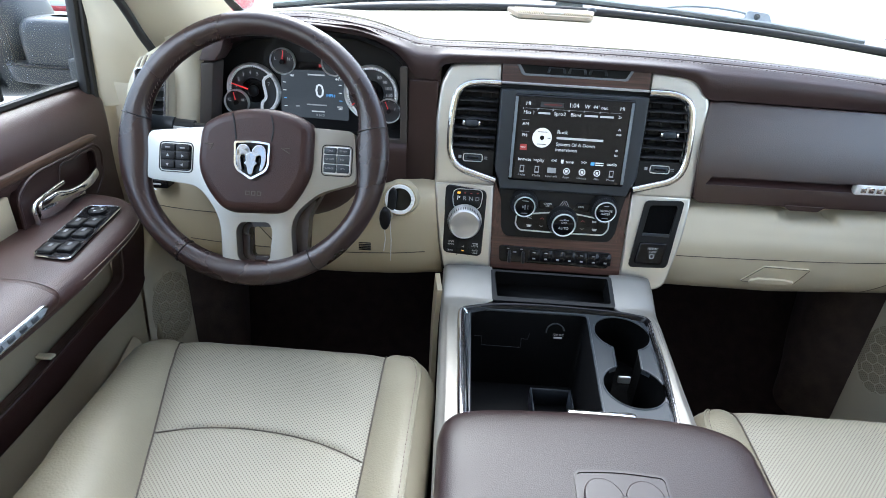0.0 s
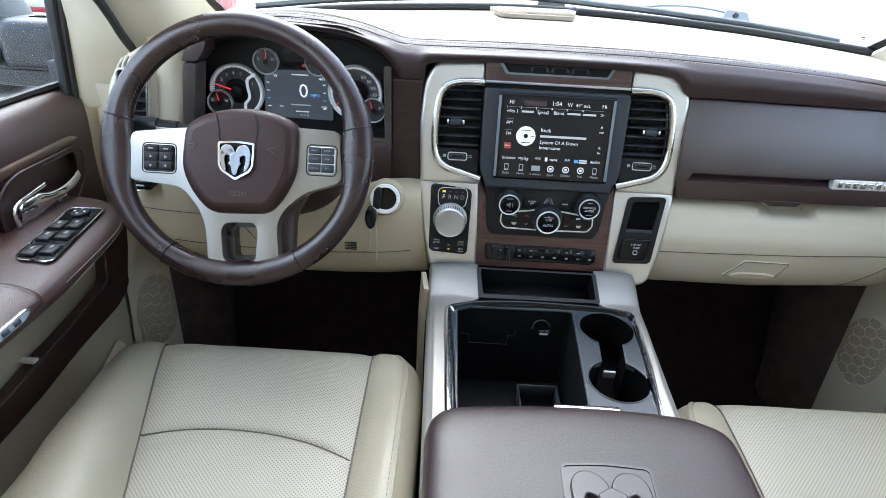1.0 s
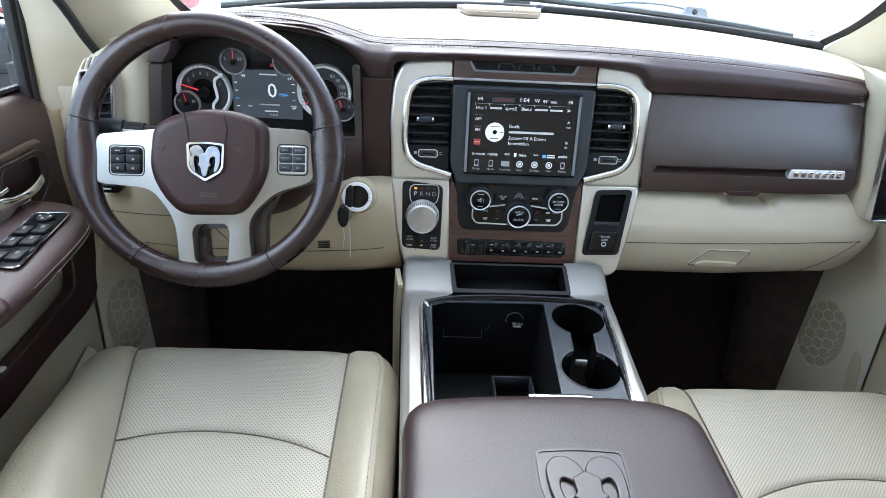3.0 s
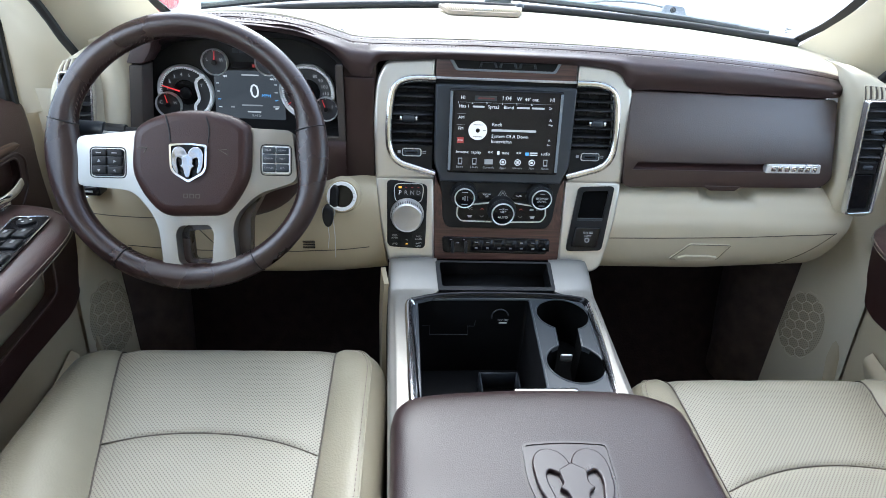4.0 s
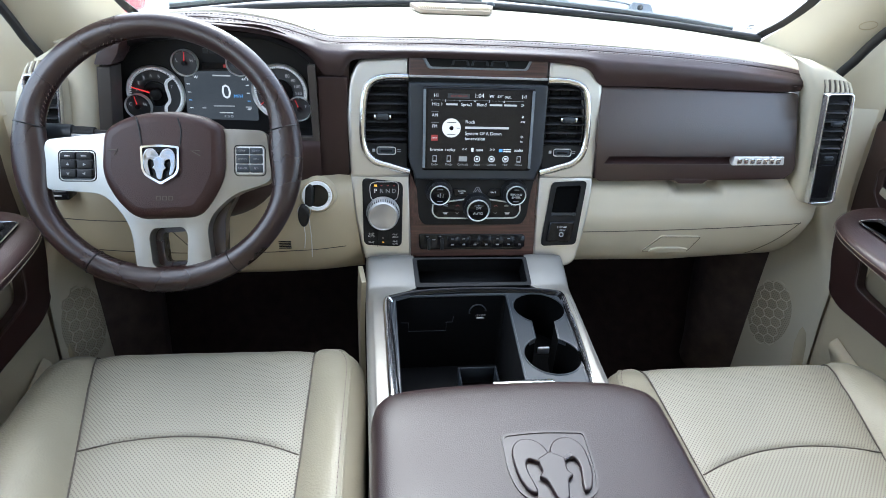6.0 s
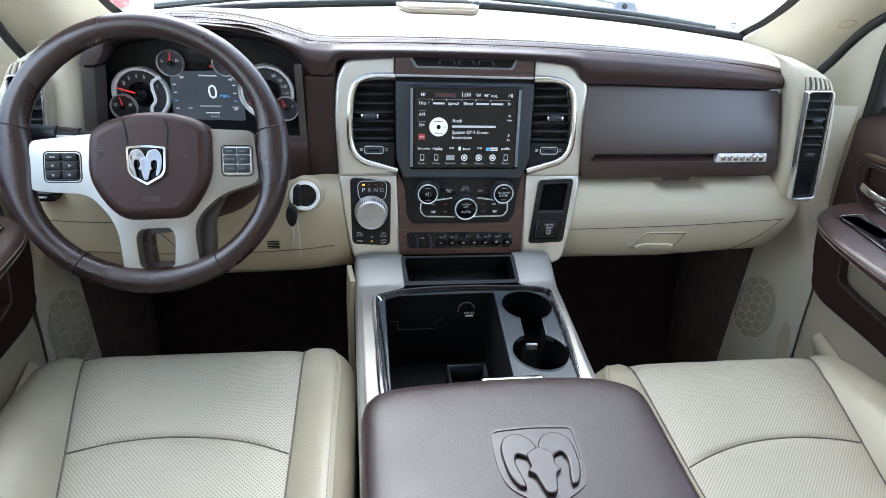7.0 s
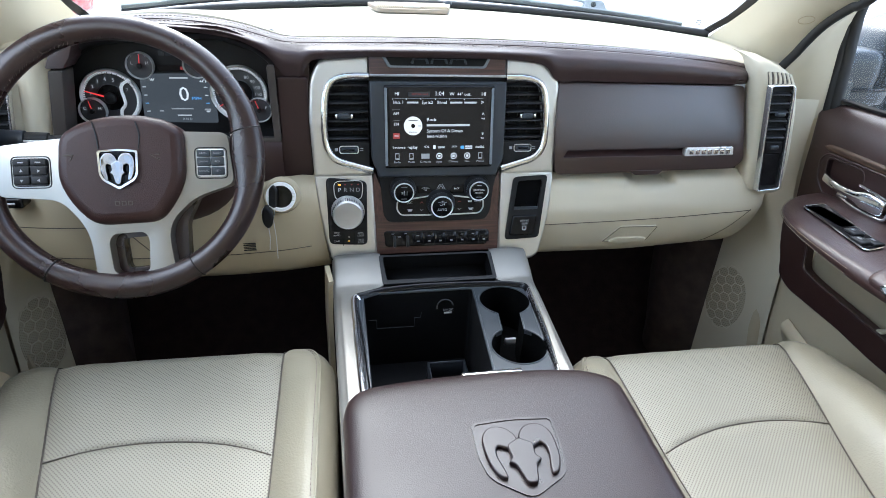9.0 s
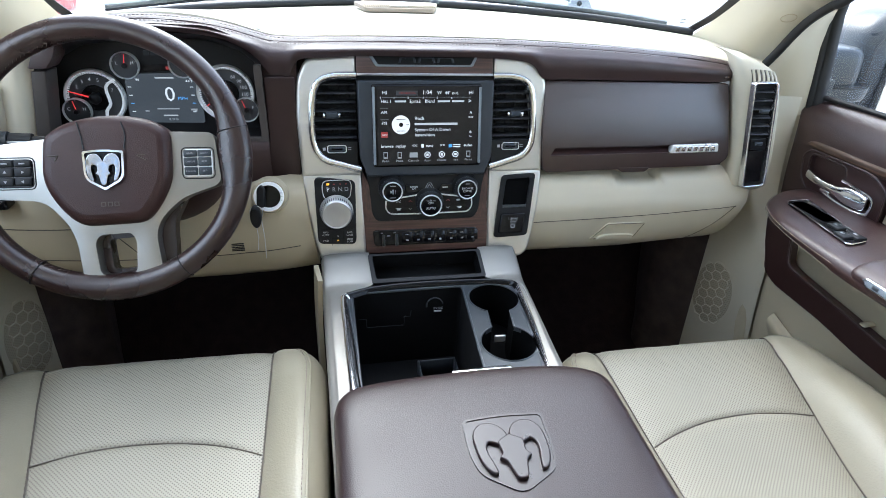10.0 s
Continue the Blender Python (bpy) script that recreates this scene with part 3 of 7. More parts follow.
def side_mirror(sx):
    """Tall folding mirror on the door's front corner."""
    t = thing("side_mirror", (0.98 * sx, 1.2, 0.62), "blue-grey folding door mirror on a broad black base", "mirror", "door mirrors")
    f = lambda pts: [(x * sx, y, z) for x, y, z in pts]

    def loop(z, cx, cy, rx, ry):
        out = []
        for a in np.linspace(0, 2 * math.pi, 24, endpoint=False):
            c, d = math.cos(a), math.sin(a)
            out.append((cx + rx * math.copysign(abs(c) ** 0.6, c), cy + ry * math.copysign(abs(d) ** 0.6, d), z))
        return out
    hs = part("housing", sheet([f(loop(z, 1.135 - k, 1.235, rx, ry)) for z, rx, ry, k in ((0.655, 0.06, 0.03, 0.0), (0.665, 0.10, 0.06, 0.0), (0.69, 0.122, 0.08, 0.0), (0.76, 0.130, 0.09, 0.0), (0.83, 0.122, 0.085, -0.004), (0.865, 0.105, 0.07, -0.012), (0.888, 0.08, 0.05, -0.03), (0.894, 0.03, 0.02, -0.04))], 3, 4, 0.0, True), mirror_shell, t)
    part("shell_seam", tube(spline(f([(1.022, 1.146, 0.70), (1.018, 1.144, 0.76), (1.026, 1.147, 0.815), (1.05, 1.15, 0.845)]), 6), 0.0022, 5), rubber, hs)
    part("mirror_rim", rbox((0.20, 0.012, 0.185), (1.165 * sx, 1.144, 0.752), 0.005), rubber, hs)
    part("mirror_face", rbox((0.185, 0.006, 0.17), (1.165 * sx, 1.139, 0.752), 0.002), mirror_glass, t)
    upper = sheet([f(loop(z, 0.925 + k, 1.175, rx, ry)) for z, rx, ry, k in ((0.738, 0.066, 0.055, 0.0), (0.742, 0.070, 0.058, 0.0), (0.79, 0.070, 0.058, 0.0), (0.808, 0.066, 0.054, 0.0), (0.818, 0.055, 0.042, 0.0), (0.821, 0.02, 0.016, 0.0))], 3, 4, 0.0, True)
    part("arm_knuckle", upper, mirror_shell, t, "satin blue-grey folding knuckle")
    low_rows = [f(loop(z, 0.945, 1.18, rx, ry)) for z, rx, ry in ((0.703, 0.03, 0.02), (0.704, 0.084, 0.055), (0.712, 0.092, 0.062), (0.73, 0.094, 0.064), (0.7365, 0.090, 0.060), (0.737, 0.03, 0.02))]
    base = part("base", sheet(low_rows, 3, 3, 0.0, True), mirror_shell, t)
    part("base_groove", tube(f([(0.875, 1.1155, 0.740), (0.945, 1.1135, 0.7395), (1.005, 1.116, 0.740)]), 0.0022, 6), rubber, base)
    part("knuckle_groove", tube(spline(f([(0.881, 1.1235, 0.742), (0.884, 1.1205, 0.765), (0.886, 1.121, 0.785), (0.874, 1.135, 0.798)]), 6), 0.0022, 6), rubber, base)
    return t


side_mirror(-1)
side_mirror(1)

# ---- dashboard ----
dash = thing("dashboard", (0, 1.15, 0.45), "two-tone dashboard, cream above and below stitched brown leather", "dashboard")


def lerp(tab, x):
    return float(np.interp(x, [a for a, b in tab], [b for a, b in tab]))


SEAM = [(-0.66, 0.805), (-0.60, 0.825), (-0.55, 0.852), (-0.46, 0.864), (-0.427, 0.866), (-0.364, 0.863), (-0.319, 0.856), (-0.276, 0.844), (-0.25, 0.837), (-0.22, 0.835), (-0.05, 0.838), (0.09, 0.837), (0.15, 0.836), (0.25, 0.832), (0.348, 0.827), (0.497, 0.816), (0.565, 0.806), (0.60, 0.80)]
xs = [-0.66, -0.62, -0.58, -0.54, -0.48, -0.42, -0.36, -0.31, -0.28, -0.25, -0.22, -0.16, -0.08, 0.0, 0.1, 0.2, 0.3, 0.4, 0.5, 0.56, 0.60]
rows_top = []
ws_line = spline([Vector(p) for p in WS], 12)
for x in xs:
    z = lerp(SEAM, x)
    e = min(ws_line, key=lambda v: abs(v.x - x * 1.06))
    yb, zb = e.y - 0.004, e.z - 0.004
    rows_top.append([(x, 1.027, z + 0.003), (x, 1.040, z + 0.0085), (x * 1.02, 1.03 + (yb - 1.03) * 0.4, z * 0.6 + zb * 0.4 + 0.008), (x * 1.06, yb, zb)])
rows_top.insert(0, [(-0.70, 1.03, 0.79), (-0.705, 1.05, 0.795), (-0.71, 1.06, 0.80), (-0.715, 1.07, 0.80)])
rows_top.append([(0.655, 1.02, 0.79), (0.67, 1.04, 0.80), (0.685, 1.06, 0.803), (0.70, 1.07, 0.80)])
part("top_pad", sheet(rows_top, 4, 3, 0.012), cream_pad, dash, "cream soft dash top")

# stitched brown roll along the front edge
LOW = [(-0.60, 0.785), (-0.585, 0.797), (-0.575, 0.809), (-0.534, 0.835), (-0.433, 0.850), (-0.340, 0.848), (-0.291, 0.831), (-0.268, 0.812), (-0.255, 0.788), (-0.222, 0.786), (-0.205, 0.81), (-0.12, 0.817), (0.1, 0.816), (0.178, 0.810), (0.205, 0.782), (0.40, 0.779), (0.585, 0.777)]
rows_roll = []
for x in (-0.598, -0.575, -0.55, -0.50, -0.46, -0.42, -0.38, -0.34, -0.31, -0.28, -0.265, -0.25, -0.235, -0.222, -0.205, -0.16, -0.1, 0.0, 0.1, 0.16, 0.185, 0.205, 0.25, 0.35, 0.45, 0.54, 0.575, 0.588):
    z, zl = lerp(SEAM, x), lerp(LOW, x)
    end = max(0.0, (abs(x + 0.005) - 0.545) / 0.05)
    d = z - zl
    rows_roll.append([(x, 1.034 + 0.006 * end, z + 0.004), (x, 1.026 + 0.007 * end, z + 0.0045), (x, 1.013 + 0.008 * end, z + 0.0022), (x, 1.006 + 0.010 * end, z - 0.0012), (x, 1.000 + 0.013 * end, z - 0.0025), (x, 0.992 + 0.016 * end, z - 0.07 * d - 0.004), (x, 0.983 + 0.018 * end, z - 0.25 * d - 0.003), (x, 0.981 + 0.018 * end, z - 0.6 * d), (x, 0.988 + 0.014 * end, zl)])
part("front_roll", sheet(rows_roll, 4, 4, 0.008), roll_leather, dash, "stitched brown leather front edge")
for k in range(2):
    line = spline([(x, 1.0155 - 0.0165 * k, lerp(SEAM, x) + 0.0034 - 0.0054 * k) for x in np.linspace(-0.56, 0.575, 40)], 12)
    part("stitching", stitch(line, 0.0005, 0.0036, 0.0026), dark_thread, dash, kind="stuff")
part("seam", tube(spline([(x, 1.006, lerp(SEAM, x) - 0.0010) for x in np.linspace(-0.575, 0.575, 40)], 4), 0.0008, 5), brown_plastic, dash)
part("core", rbox((0.385, 0.08, 0.20), (0.402, 1.09, 0.71), 0.004), black_plastic, dash)

# brown side block between the cluster and the stack, and below the cluster
ym = plane_at((0, 0.992, 0), (1, 0, 0), (0, 0, 1))
part("side_block", joined(slab(rounded([(-0.262, 0.784), (-0.262, 0.674), (-0.30, 0.672), (-0.30, 0.612), (-0.214, 0.608), (-0.214, 0.784)], 0.003), -0.05, 0.004, ym, 0.003), slab([(-0.275, 0.825), (-0.268, 0.77), (-0.211, 0.77), (-0.211, 0.82)], -0.05, -0.004, ym)), brown_plastic, dash)
part("column_shroud", sheet([[(-0.60, 0.985, 0.69), (-0.45, 0.98, 0.685), (-0.262, 0.988, 0.676)], [(-0.60, 0.975, 0.665), (-0.45, 0.965, 0.66), (-0.262, 0.982, 0.66)], [(-0.60, 0.975, 0.61), (-0.45, 0.968, 0.60), (-0.262, 0.984, 0.605)]], 6, 6, 0.01), brown_plastic, dash)

# glove box door
gm = Matrix.Translation(shrink_from) @ Matrix.Scale(0.9766, 4) @ Matrix.Translation(-shrink_from) @ plane_at((0, 0.9624, 0), (1, 0, 0), (0, 0.07, 1))


def bowed(bm):
    """Bend what is laid out on the glove box plane: upright at its foot, leaning back towards its top."""
    for k in range(1, 14):
        bmesh.ops.bisect_plane(bm, geom=bm.verts[:] + bm.edges[:] + bm.faces[:], plane_co=(0, 0.606 + 0.0124 * k, 0), plane_no=(0, 1, 0))
    for v in bm.verts:
        q = (v.co.y - 0.606) / 0.17
        p = gm @ v.co
        v.co = shrink_from + (p - shrink_from) * (1 + (0.17 * (0.22 * q * q - 0.07 * q) - 0.021) / 0.945)
    return bm


door_o = rounded([(0.2185, 0.776), (0.584, 0.7715), (0.592, 0.74), (0.612, 0.66), (0.620, 0.627), (0.600, 0.612), (0.231, 0.606), (0.2235, 0.68), (0.2205, 0.74)][::-1], [0.02, 0.004, 0.012, 0.01, 0.02, 0.02, 0.02, 0.01, 0.004])
groove_o = [(0.243, 0.6385), (0.592, 0.6405), (0.590, 0.6555), (0.251, 0.6535)]
gd = holed(door_o, [groove_o], -0.05, 0.004)
fronts = [e for e in gd.edges if len(e.link_faces) == 2 and all(v.co.z > 0.0039 for v in e.verts) and e.calc_face_angle(0.0) > 1.0]
bmesh.ops.bevel(gd, geom=fronts, offset=0.0035, segments=3, profile=0.5, affect="EDGES", clamp_overlap=True)
glove = part("glove_box_door", bowed(gd), brown_leather, dash, "brown leather glove box door with a long groove")
gf = bmesh.new()
gf.faces.new([gf.verts.new(p) for p in ((0.240, 0.637, 0.0025), (0.594, 0.639, 0.0025), (0.592, 0.650, -0.010), (0.250, 0.648, -0.010))])
gf.faces.new([gf.verts.new(p) for p in ((0.250, 0.6478, -0.010), (0.592, 0.6498, -0.010), (0.592, 0.658, -0.012), (0.252, 0.656, -0.012))])
part("groove", bowed(gf), brown_plastic, glove, smooth=False)
badge = part("badge", bowed(slab(rounded([(0.488, 0.6385), (0.592, 0.640), (0.589, 0.6565), (0.491, 0.6555)], 0.003), -0.006, 0.0075, None, 0.002, 3)), ring_silver, glove, "chrome trim badge")
part("badge_bar", joined(*[bowed(slab(rounded([(0.4965 + i * 0.0128, 0.6425), (0.5055 + i * 0.0128, 0.6427), (0.5055 + i * 0.0128, 0.6525), (0.4965 + i * 0.0128, 0.6523)], 0.002), 0.006, 0.0092, None, 0.0006)) for i in range(7)]), chrome, badge)
part("label_mark", bars([(0.553, 0.787, 0.012, 0.004)], plane_at((0, 0.9815, 0), (1, 0, 0), (0, 0.0, 1))), brown_plastic, dash)

# cream lower panel on the passenger side
def lower_row(x, k):
    y = lambda v: v + k
    up = max(0.0, x - 0.40) / 0.19 * 0.012
    return [(x, y(0.992), 0.608), (x, y(0.972), 0.600), (x, y(0.9648), 0.588), (x, y(0.958), 0.572), (x, y(0.952), 0.545), (x, y(0.962), 0.49 + up * 0.6), (x, y(0.985), 0.458 + up), (x, y(1.04), 0.446 + up), (x, y(1.2), 0.44 + up)]


def scoop_row(x, k):
    """Front edge of the panel, dipped by k where fingers reach under the glove box door."""
    r = lower_row(x, 0.0)
    r[0] = (x, 0.992 + 0.012 * k, 0.608 - 0.012 * k)
    r[1] = (x, 0.972 + 0.019 * k, 0.600 - 0.009 * k)
    r[2] = (x, 0.9648 + 0.003 * k, 0.588 - 0.001 * k)
    return r


dip = lambda x: max(0.0, min(1.0, (x - 0.356) / 0.026)) * max(0.0, min(1.0, (0.465 - x) / 0.016))
rows_low = [lower_row(x, 0.0) for x in (0.198, 0.25, 0.30, 0.335)] + [scoop_row(float(x), dip(float(x))) for x in np.arange(0.352, 0.4721, 0.0035)] + [lower_row(x, 0.0) for x in (0.482, 0.50, 0.53, 0.56, 0.60)]
rows_low += [[(0.655, 0.985, 0.60), (0.652, 0.972, 0.59), (0.650, 0.968, 0.578), (0.648, 0.965, 0.565), (0.645, 0.962, 0.545), (0.636, 0.972, 0.505), (0.62, 0.99, 0.478), (0.615, 1.04, 0.466), (0.615, 1.2, 0.46)],
             [(0.685, 1.02, 0.60), (0.684, 1.02, 0.58), (0.682, 1.02, 0.57), (0.68, 1.02, 0.56), (0.675, 1.02, 0.54), (0.66, 1.02, 0.51), (0.645, 1.03, 0.495), (0.64, 1.06, 0.48), (0.64, 1.2, 0.47)]]
low = part("lower_panel", sheet(rows_low, 5, 4, 0.008), cream_lit, dash, "cream lower panel under the glove box")
part("scoop_back", rbox((0.100, 0.006, 0.045), (0.413, 1.002, 0.596), 0.001), cream_lit, low)
part("pull_tab", bowed(slab(rounded([(0.382, 0.6115), (0.392, 0.603), (0.440, 0.603), (0.450, 0.6115)], 0.002), -0.02, 0.006, None, 0.002)), brown_leather, glove)
lat = rounded([(0.326, 0.484), (0.416, 0.485), (0.430, 0.519), (0.3535, 0.520)], 0.003)
latm = plane_at(hug(low, [(0.38, 0.95, 0.5)], lift=0.0)[0] - Vector((0.38, 0, 0)), (1, 0, 0), Vector((0, 1, 1)) * 0 + (hug(low, [(0.38, 0.95, 0.516)], lift=0.0)[0] - hug(low, [(0.38, 0.95, 0.485)], lift=0.0)[0]))
latl = [(x, y - 0.5) for x, y in lat]
part("latch_cover", slab(latl, -0.01, 0.0030, latm, 0.001), cream_lit, low, "small cream cover set in the lower panel")
part("latch_gap", tube([latm @ Vector((x, y, 0.0030)) for x, y in latl], 0.0006, 5, True), gap_shadow, low)
part("latch_grip", slab(rounded([(0.338, -0.0155), (0.409, -0.0155), (0.413, -0.008), (0.395, -0.0045), (0.352, -0.0045), (0.340, -0.009)], 0.002), 0.0, 0.0075, latm, 0.002), cream_pad, low)
part("panel_gap", tube(hug(low, spline([(0.203, 0.95, 0.528), (0.33, 0.95, 0.5305), (0.46, 0.95, 0.535), (0.56, 0.95, 0.541), (0.622, 0.957, 0.5445)], 8)), 0.0008, 5), gap_shadow, low)
part("panel_gap", tube(hug(low, spline([(0.622, 0.959, 0.546), (0.60, 0.958, 0.522), (0.57, 0.968, 0.492), (0.545, 0.975, 0.468)], 8)), 0.0006, 5), gap_shadow, low)


# end caps with the outer vents
louvre_black = mat("satin black louvre", (0.02, 0.021, 0.023), 0.35, blotch=0.1)


def end_cap(sx, dx):
    f = lambda pts: [((x + dx) * sx, y, z) for x, y, z in pts]
    rows = []
    for z, sh, fw in ((0.832, -0.012, 0.05), (0.825, -0.01, 0.012), (0.808, -0.006, -0.002), (0.785, 0.0, -0.008), (0.74, 0.008, -0.010), (0.69, 0.017, -0.012), (0.64, 0.026, -0.012), (0.588, 0.034, -0.006), (0.568, 0.034, 0.014), (0.56, 0.03, 0.05)):
        fw += 0.010
        fall = lambda pts: [(x, y, q - (0.030 if sx > 0 else 0.042) * max(0.0, (x - sh - 0.575) / 0.08) ** 1.6 * max(0.0, min(1.0, (q - 0.74) / 0.08))) for x, y, q in pts]
        rows.append(f(fall([(0.574 + sh * 0.95, 1.0 + fw, z), (0.568 + sh * 0.95, 0.970 + fw, z), (0.574 + sh, 0.952 + fw, z), (0.595 + sh, 0.946 + fw, z), (0.632 + sh, 0.946 + fw, z), (0.646 + sh, 0.953 + fw, z), (0.654 + sh, 0.975 + fw, z), (0.657 + sh, 1.08 + fw, z)])))
    return sheet(rows, 5, 4)


def outer_vent(sx, dx, cap):
    v = thing("air_vent", ((0.615 + dx) * sx, 0.95, 0.69), "tall outer air vent with black louvres in a chrome frame", "air vent", "dash air vents")
    m = plane_at(((dx) * sx, 0.929, 0), (sx, 0, 0), (0, 0.01, 1))
    if sx < 0:
        m = plane_at((-dx, 0.929, 0), (1, 0, 0), (0, 0.01, 1)) @ Matrix.Diagonal((-1, 1, 1, 1))
    out = rounded([(0.577, 0.788), (0.627, 0.789), (0.662, 0.591), (0.612, 0.588)][::-1], [0.006, 0.008, 0.01, 0.008])
    inn = rounded([(0.5812, 0.7845), (0.6222, 0.7855), (0.6568, 0.5945), (0.6150, 0.5915)][::-1], [0.004, 0.005, 0.006, 0.005])
    cf = holed(out, [inn], -0.009, 0.003)
    front_edges = [e for e in cf.edges if len(e.link_faces) == 2 and all(p.co.z > 0.0029 for p in e.verts) and e.calc_face_angle(0.0) > 1.0]
    bmesh.ops.bevel(cf, geom=front_edges, offset=0.0018, segments=3, profile=0.5, affect="EDGES", clamp_overlap=True)
    part("chrome_frame", moved(cf, m), vent_chrome, v)
    part("duct", slab(inn, -0.012, -0.0058, m), bin_black, v)
    for i in range(6):
        z = 0.772 - i * 0.0155
        x0 = 0.585 + (0.782 - z) * 0.176
        part("louvre", rbox((0.037, 0.0022, 0.009), (0, 0, 0), 0.0006, 1, m=m @ pose(x0 + 0.0172, z, -0.0022, 24, 0, 0)), louvre_black, v)
    part("slider_tab", rbox((0.017, 0.007, 0.008), (0.611, 0.737, 0.003), 0.002, m=m), grey_plastic, v, "small dark louvre tab")
    part("slider_plate", slab(rounded([(0.604, 0.684), (0.637, 0.685), (0.6405, 0.664), (0.6075, 0.663)][::-1], 0.002), -0.010, -0.001, m, 0.001), black_plastic, v)
    part("thumb_wheel", rbox((0.017, 0.0075, 0.006), (0.622, 0.675, -0.001), 0.002, m=m), grey_plastic, v)
    part("blank_panel", slab(rounded([(0.608, 0.661), (0.6405, 0.662), (0.6515, 0.599), (0.6185, 0.597)][::-1], 0.002), -0.010, -0.0035, m, 0.001), black_gloss, v)
    # defroster laid on the cap's shoulder; a dark sheet paints the shade between slats
    zc = 0.794
    d = plane_at(((0.606 + dx) * sx, 0.951, zc), (sx, 0, 0), (0, 0.75, 1)) if sx > 0 else plane_at(((0.606 + dx) * sx, 0.951, zc), (1, 0, 0), (0, 0.75, 1)) @ Matrix.Diagonal((-1, 1, 1, 1))
    inward = -(d.to_3x3() @ Vector((0, 0, 1)))
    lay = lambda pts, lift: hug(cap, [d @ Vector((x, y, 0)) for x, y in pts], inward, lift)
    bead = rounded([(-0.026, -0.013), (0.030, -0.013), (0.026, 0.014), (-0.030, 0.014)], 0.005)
    s = part("defroster", tube(lay(bead, 0.0), 0.0011, 6, True), cream_lit, v, "cream slotted side defroster")
    part("slot_shade", sheet([lay([(-0.024 + 0.0065 * k - 0.0012 * r, -0.010 + 0.0055 * r) for k in range(9)], 0.0004) for r in range(5)], 2, 2), gap_shadow, s)
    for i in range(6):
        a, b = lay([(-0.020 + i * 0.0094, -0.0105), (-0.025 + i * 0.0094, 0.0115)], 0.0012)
        part("slat", tube([a, a.lerp(b, 0.5) - inward * 0.0012, b], 0.0024, 6), cream_lit, s)


for sx, dx in ((1, 0.0), (-1, 0.045)):
    cap = part("end_cap", end_cap(sx, dx), cream_lit, dash, "cream end of the dash round the outer vent")
    outer_vent(sx, dx, cap)
# cream cheek between the left vent and the cluster
part("cluster_cheek", sheet([[(-0.644 - k, 0.968, z), (-0.632 - k, 0.957, z), (-0.604 - k, 0.954, z), (-0.584 - k, 0.972, z)] for z, k in ((0.826, -0.016), (0.79, -0.004), (0.74, 0.0), (0.68, 0.006), (0.62, 0.010))], 4, 3, 0.006), cream_lit, dash)
part("cheek_band", slab(rounded([(-0.580, 0.796), (-0.560, 0.797), (-0.580, 0.66), (-0.600, 0.66)][::-1], 0.003), -0.04, 0.0, plane_at((0, 0.924, 0), (1, 0, 0), (0, 0.05, 1)), 0.003), taupe_trim, dash, "grained taupe strip beside the gauge hood")
part("cheek_cap", slab(rounded([(-0.580, 0.800), (-0.572, 0.818), (-0.556, 0.833), (-0.536, 0.838), (-0.544, 0.816), (-0.556, 0.800)], 0.003), -0.04, 0.004, plane_at((0, 0.922, 0), (1, 0, 0), (0, 0.05, 1)), 0.003), brown_leather, dash)

# knee panel on the driver's side
rows_k = []
for x, k in ((-0.715, 0.06), (-0.69, 0.015), (-0.62, -0.005), (-0.5, -0.01), (-0.36, -0.01), (-0.325, -0.008), (-0.302, -0.006), (-0.28, -0.005), (-0.25, 0.0), (-0.214, 0.012)):
    h = 0.056 if x > -0.31 else 0.0
    zb = 0.462 if x > -0.6 else 0.47 + (-0.6 - x) * 0.3
    rows_k.append([(x, 0.985 + k, 0.668 - h), (x, 0.955 + k, 0.652 - h * 0.85), (x, 0.940 + k, 0.62 - h * 0.5), (x, 0.932 + k, 0.56 - h * 0.1), (x, 0.935 + k, 0.50), (x, 0.955 + k, zb), (x, 1.0 + k, zb - 0.008), (x, 1.2, zb - 0.01)])
rows_k[-1] = [(x + max(0.0, 0.625 - z) * 0.13, y, z) for x, y, z in rows_k[-1]]
knee = part("knee_panel", sheet(rows_k, 5, 4, 0.008), cream_plastic, dash, "cream knee panel below the steering column")
for line in ([(-0.69, 0.93, 0.565), (-0.60, 0.93, 0.565), (-0.52, 0.93, 0.564), (-0.505, 0.93, 0.555), (-0.46, 0.93, 0.50)], [(-0.505, 0.93, 0.565), (-0.505, 0.93, 0.60), (-0.50, 0.93, 0.63)], [(-0.62, 0.93, 0.512), (-0.5, 0.93, 0.507), (-0.36, 0.93, 0.507), (-0.222, 0.93, 0.51)]):
    part("panel_gap", tube(hug(knee, spline(line, 8)), 0.0008, 5), gap_shadow, knee)
for i in range(5):
    part("speaker_slot", rbox((0.020, 0.002, 0.0014), hug(knee, [(-0.322, 0.93, 0.527 - i * 0.0032)])[0], 0), black_plastic, knee)
rel = part("hood_release", rbox((0.036, 0.03, 0.016), (-0.653, 0.918, 0.614), 0.003), black_gloss, dash, "small black release lever")
part("release_mark", bars([(-0.653, 0.614, 0.016, 0.003)], plane_at((0, 0.9025, 0), (1, 0, 0), (0, 0, 1))), white_mark, rel)

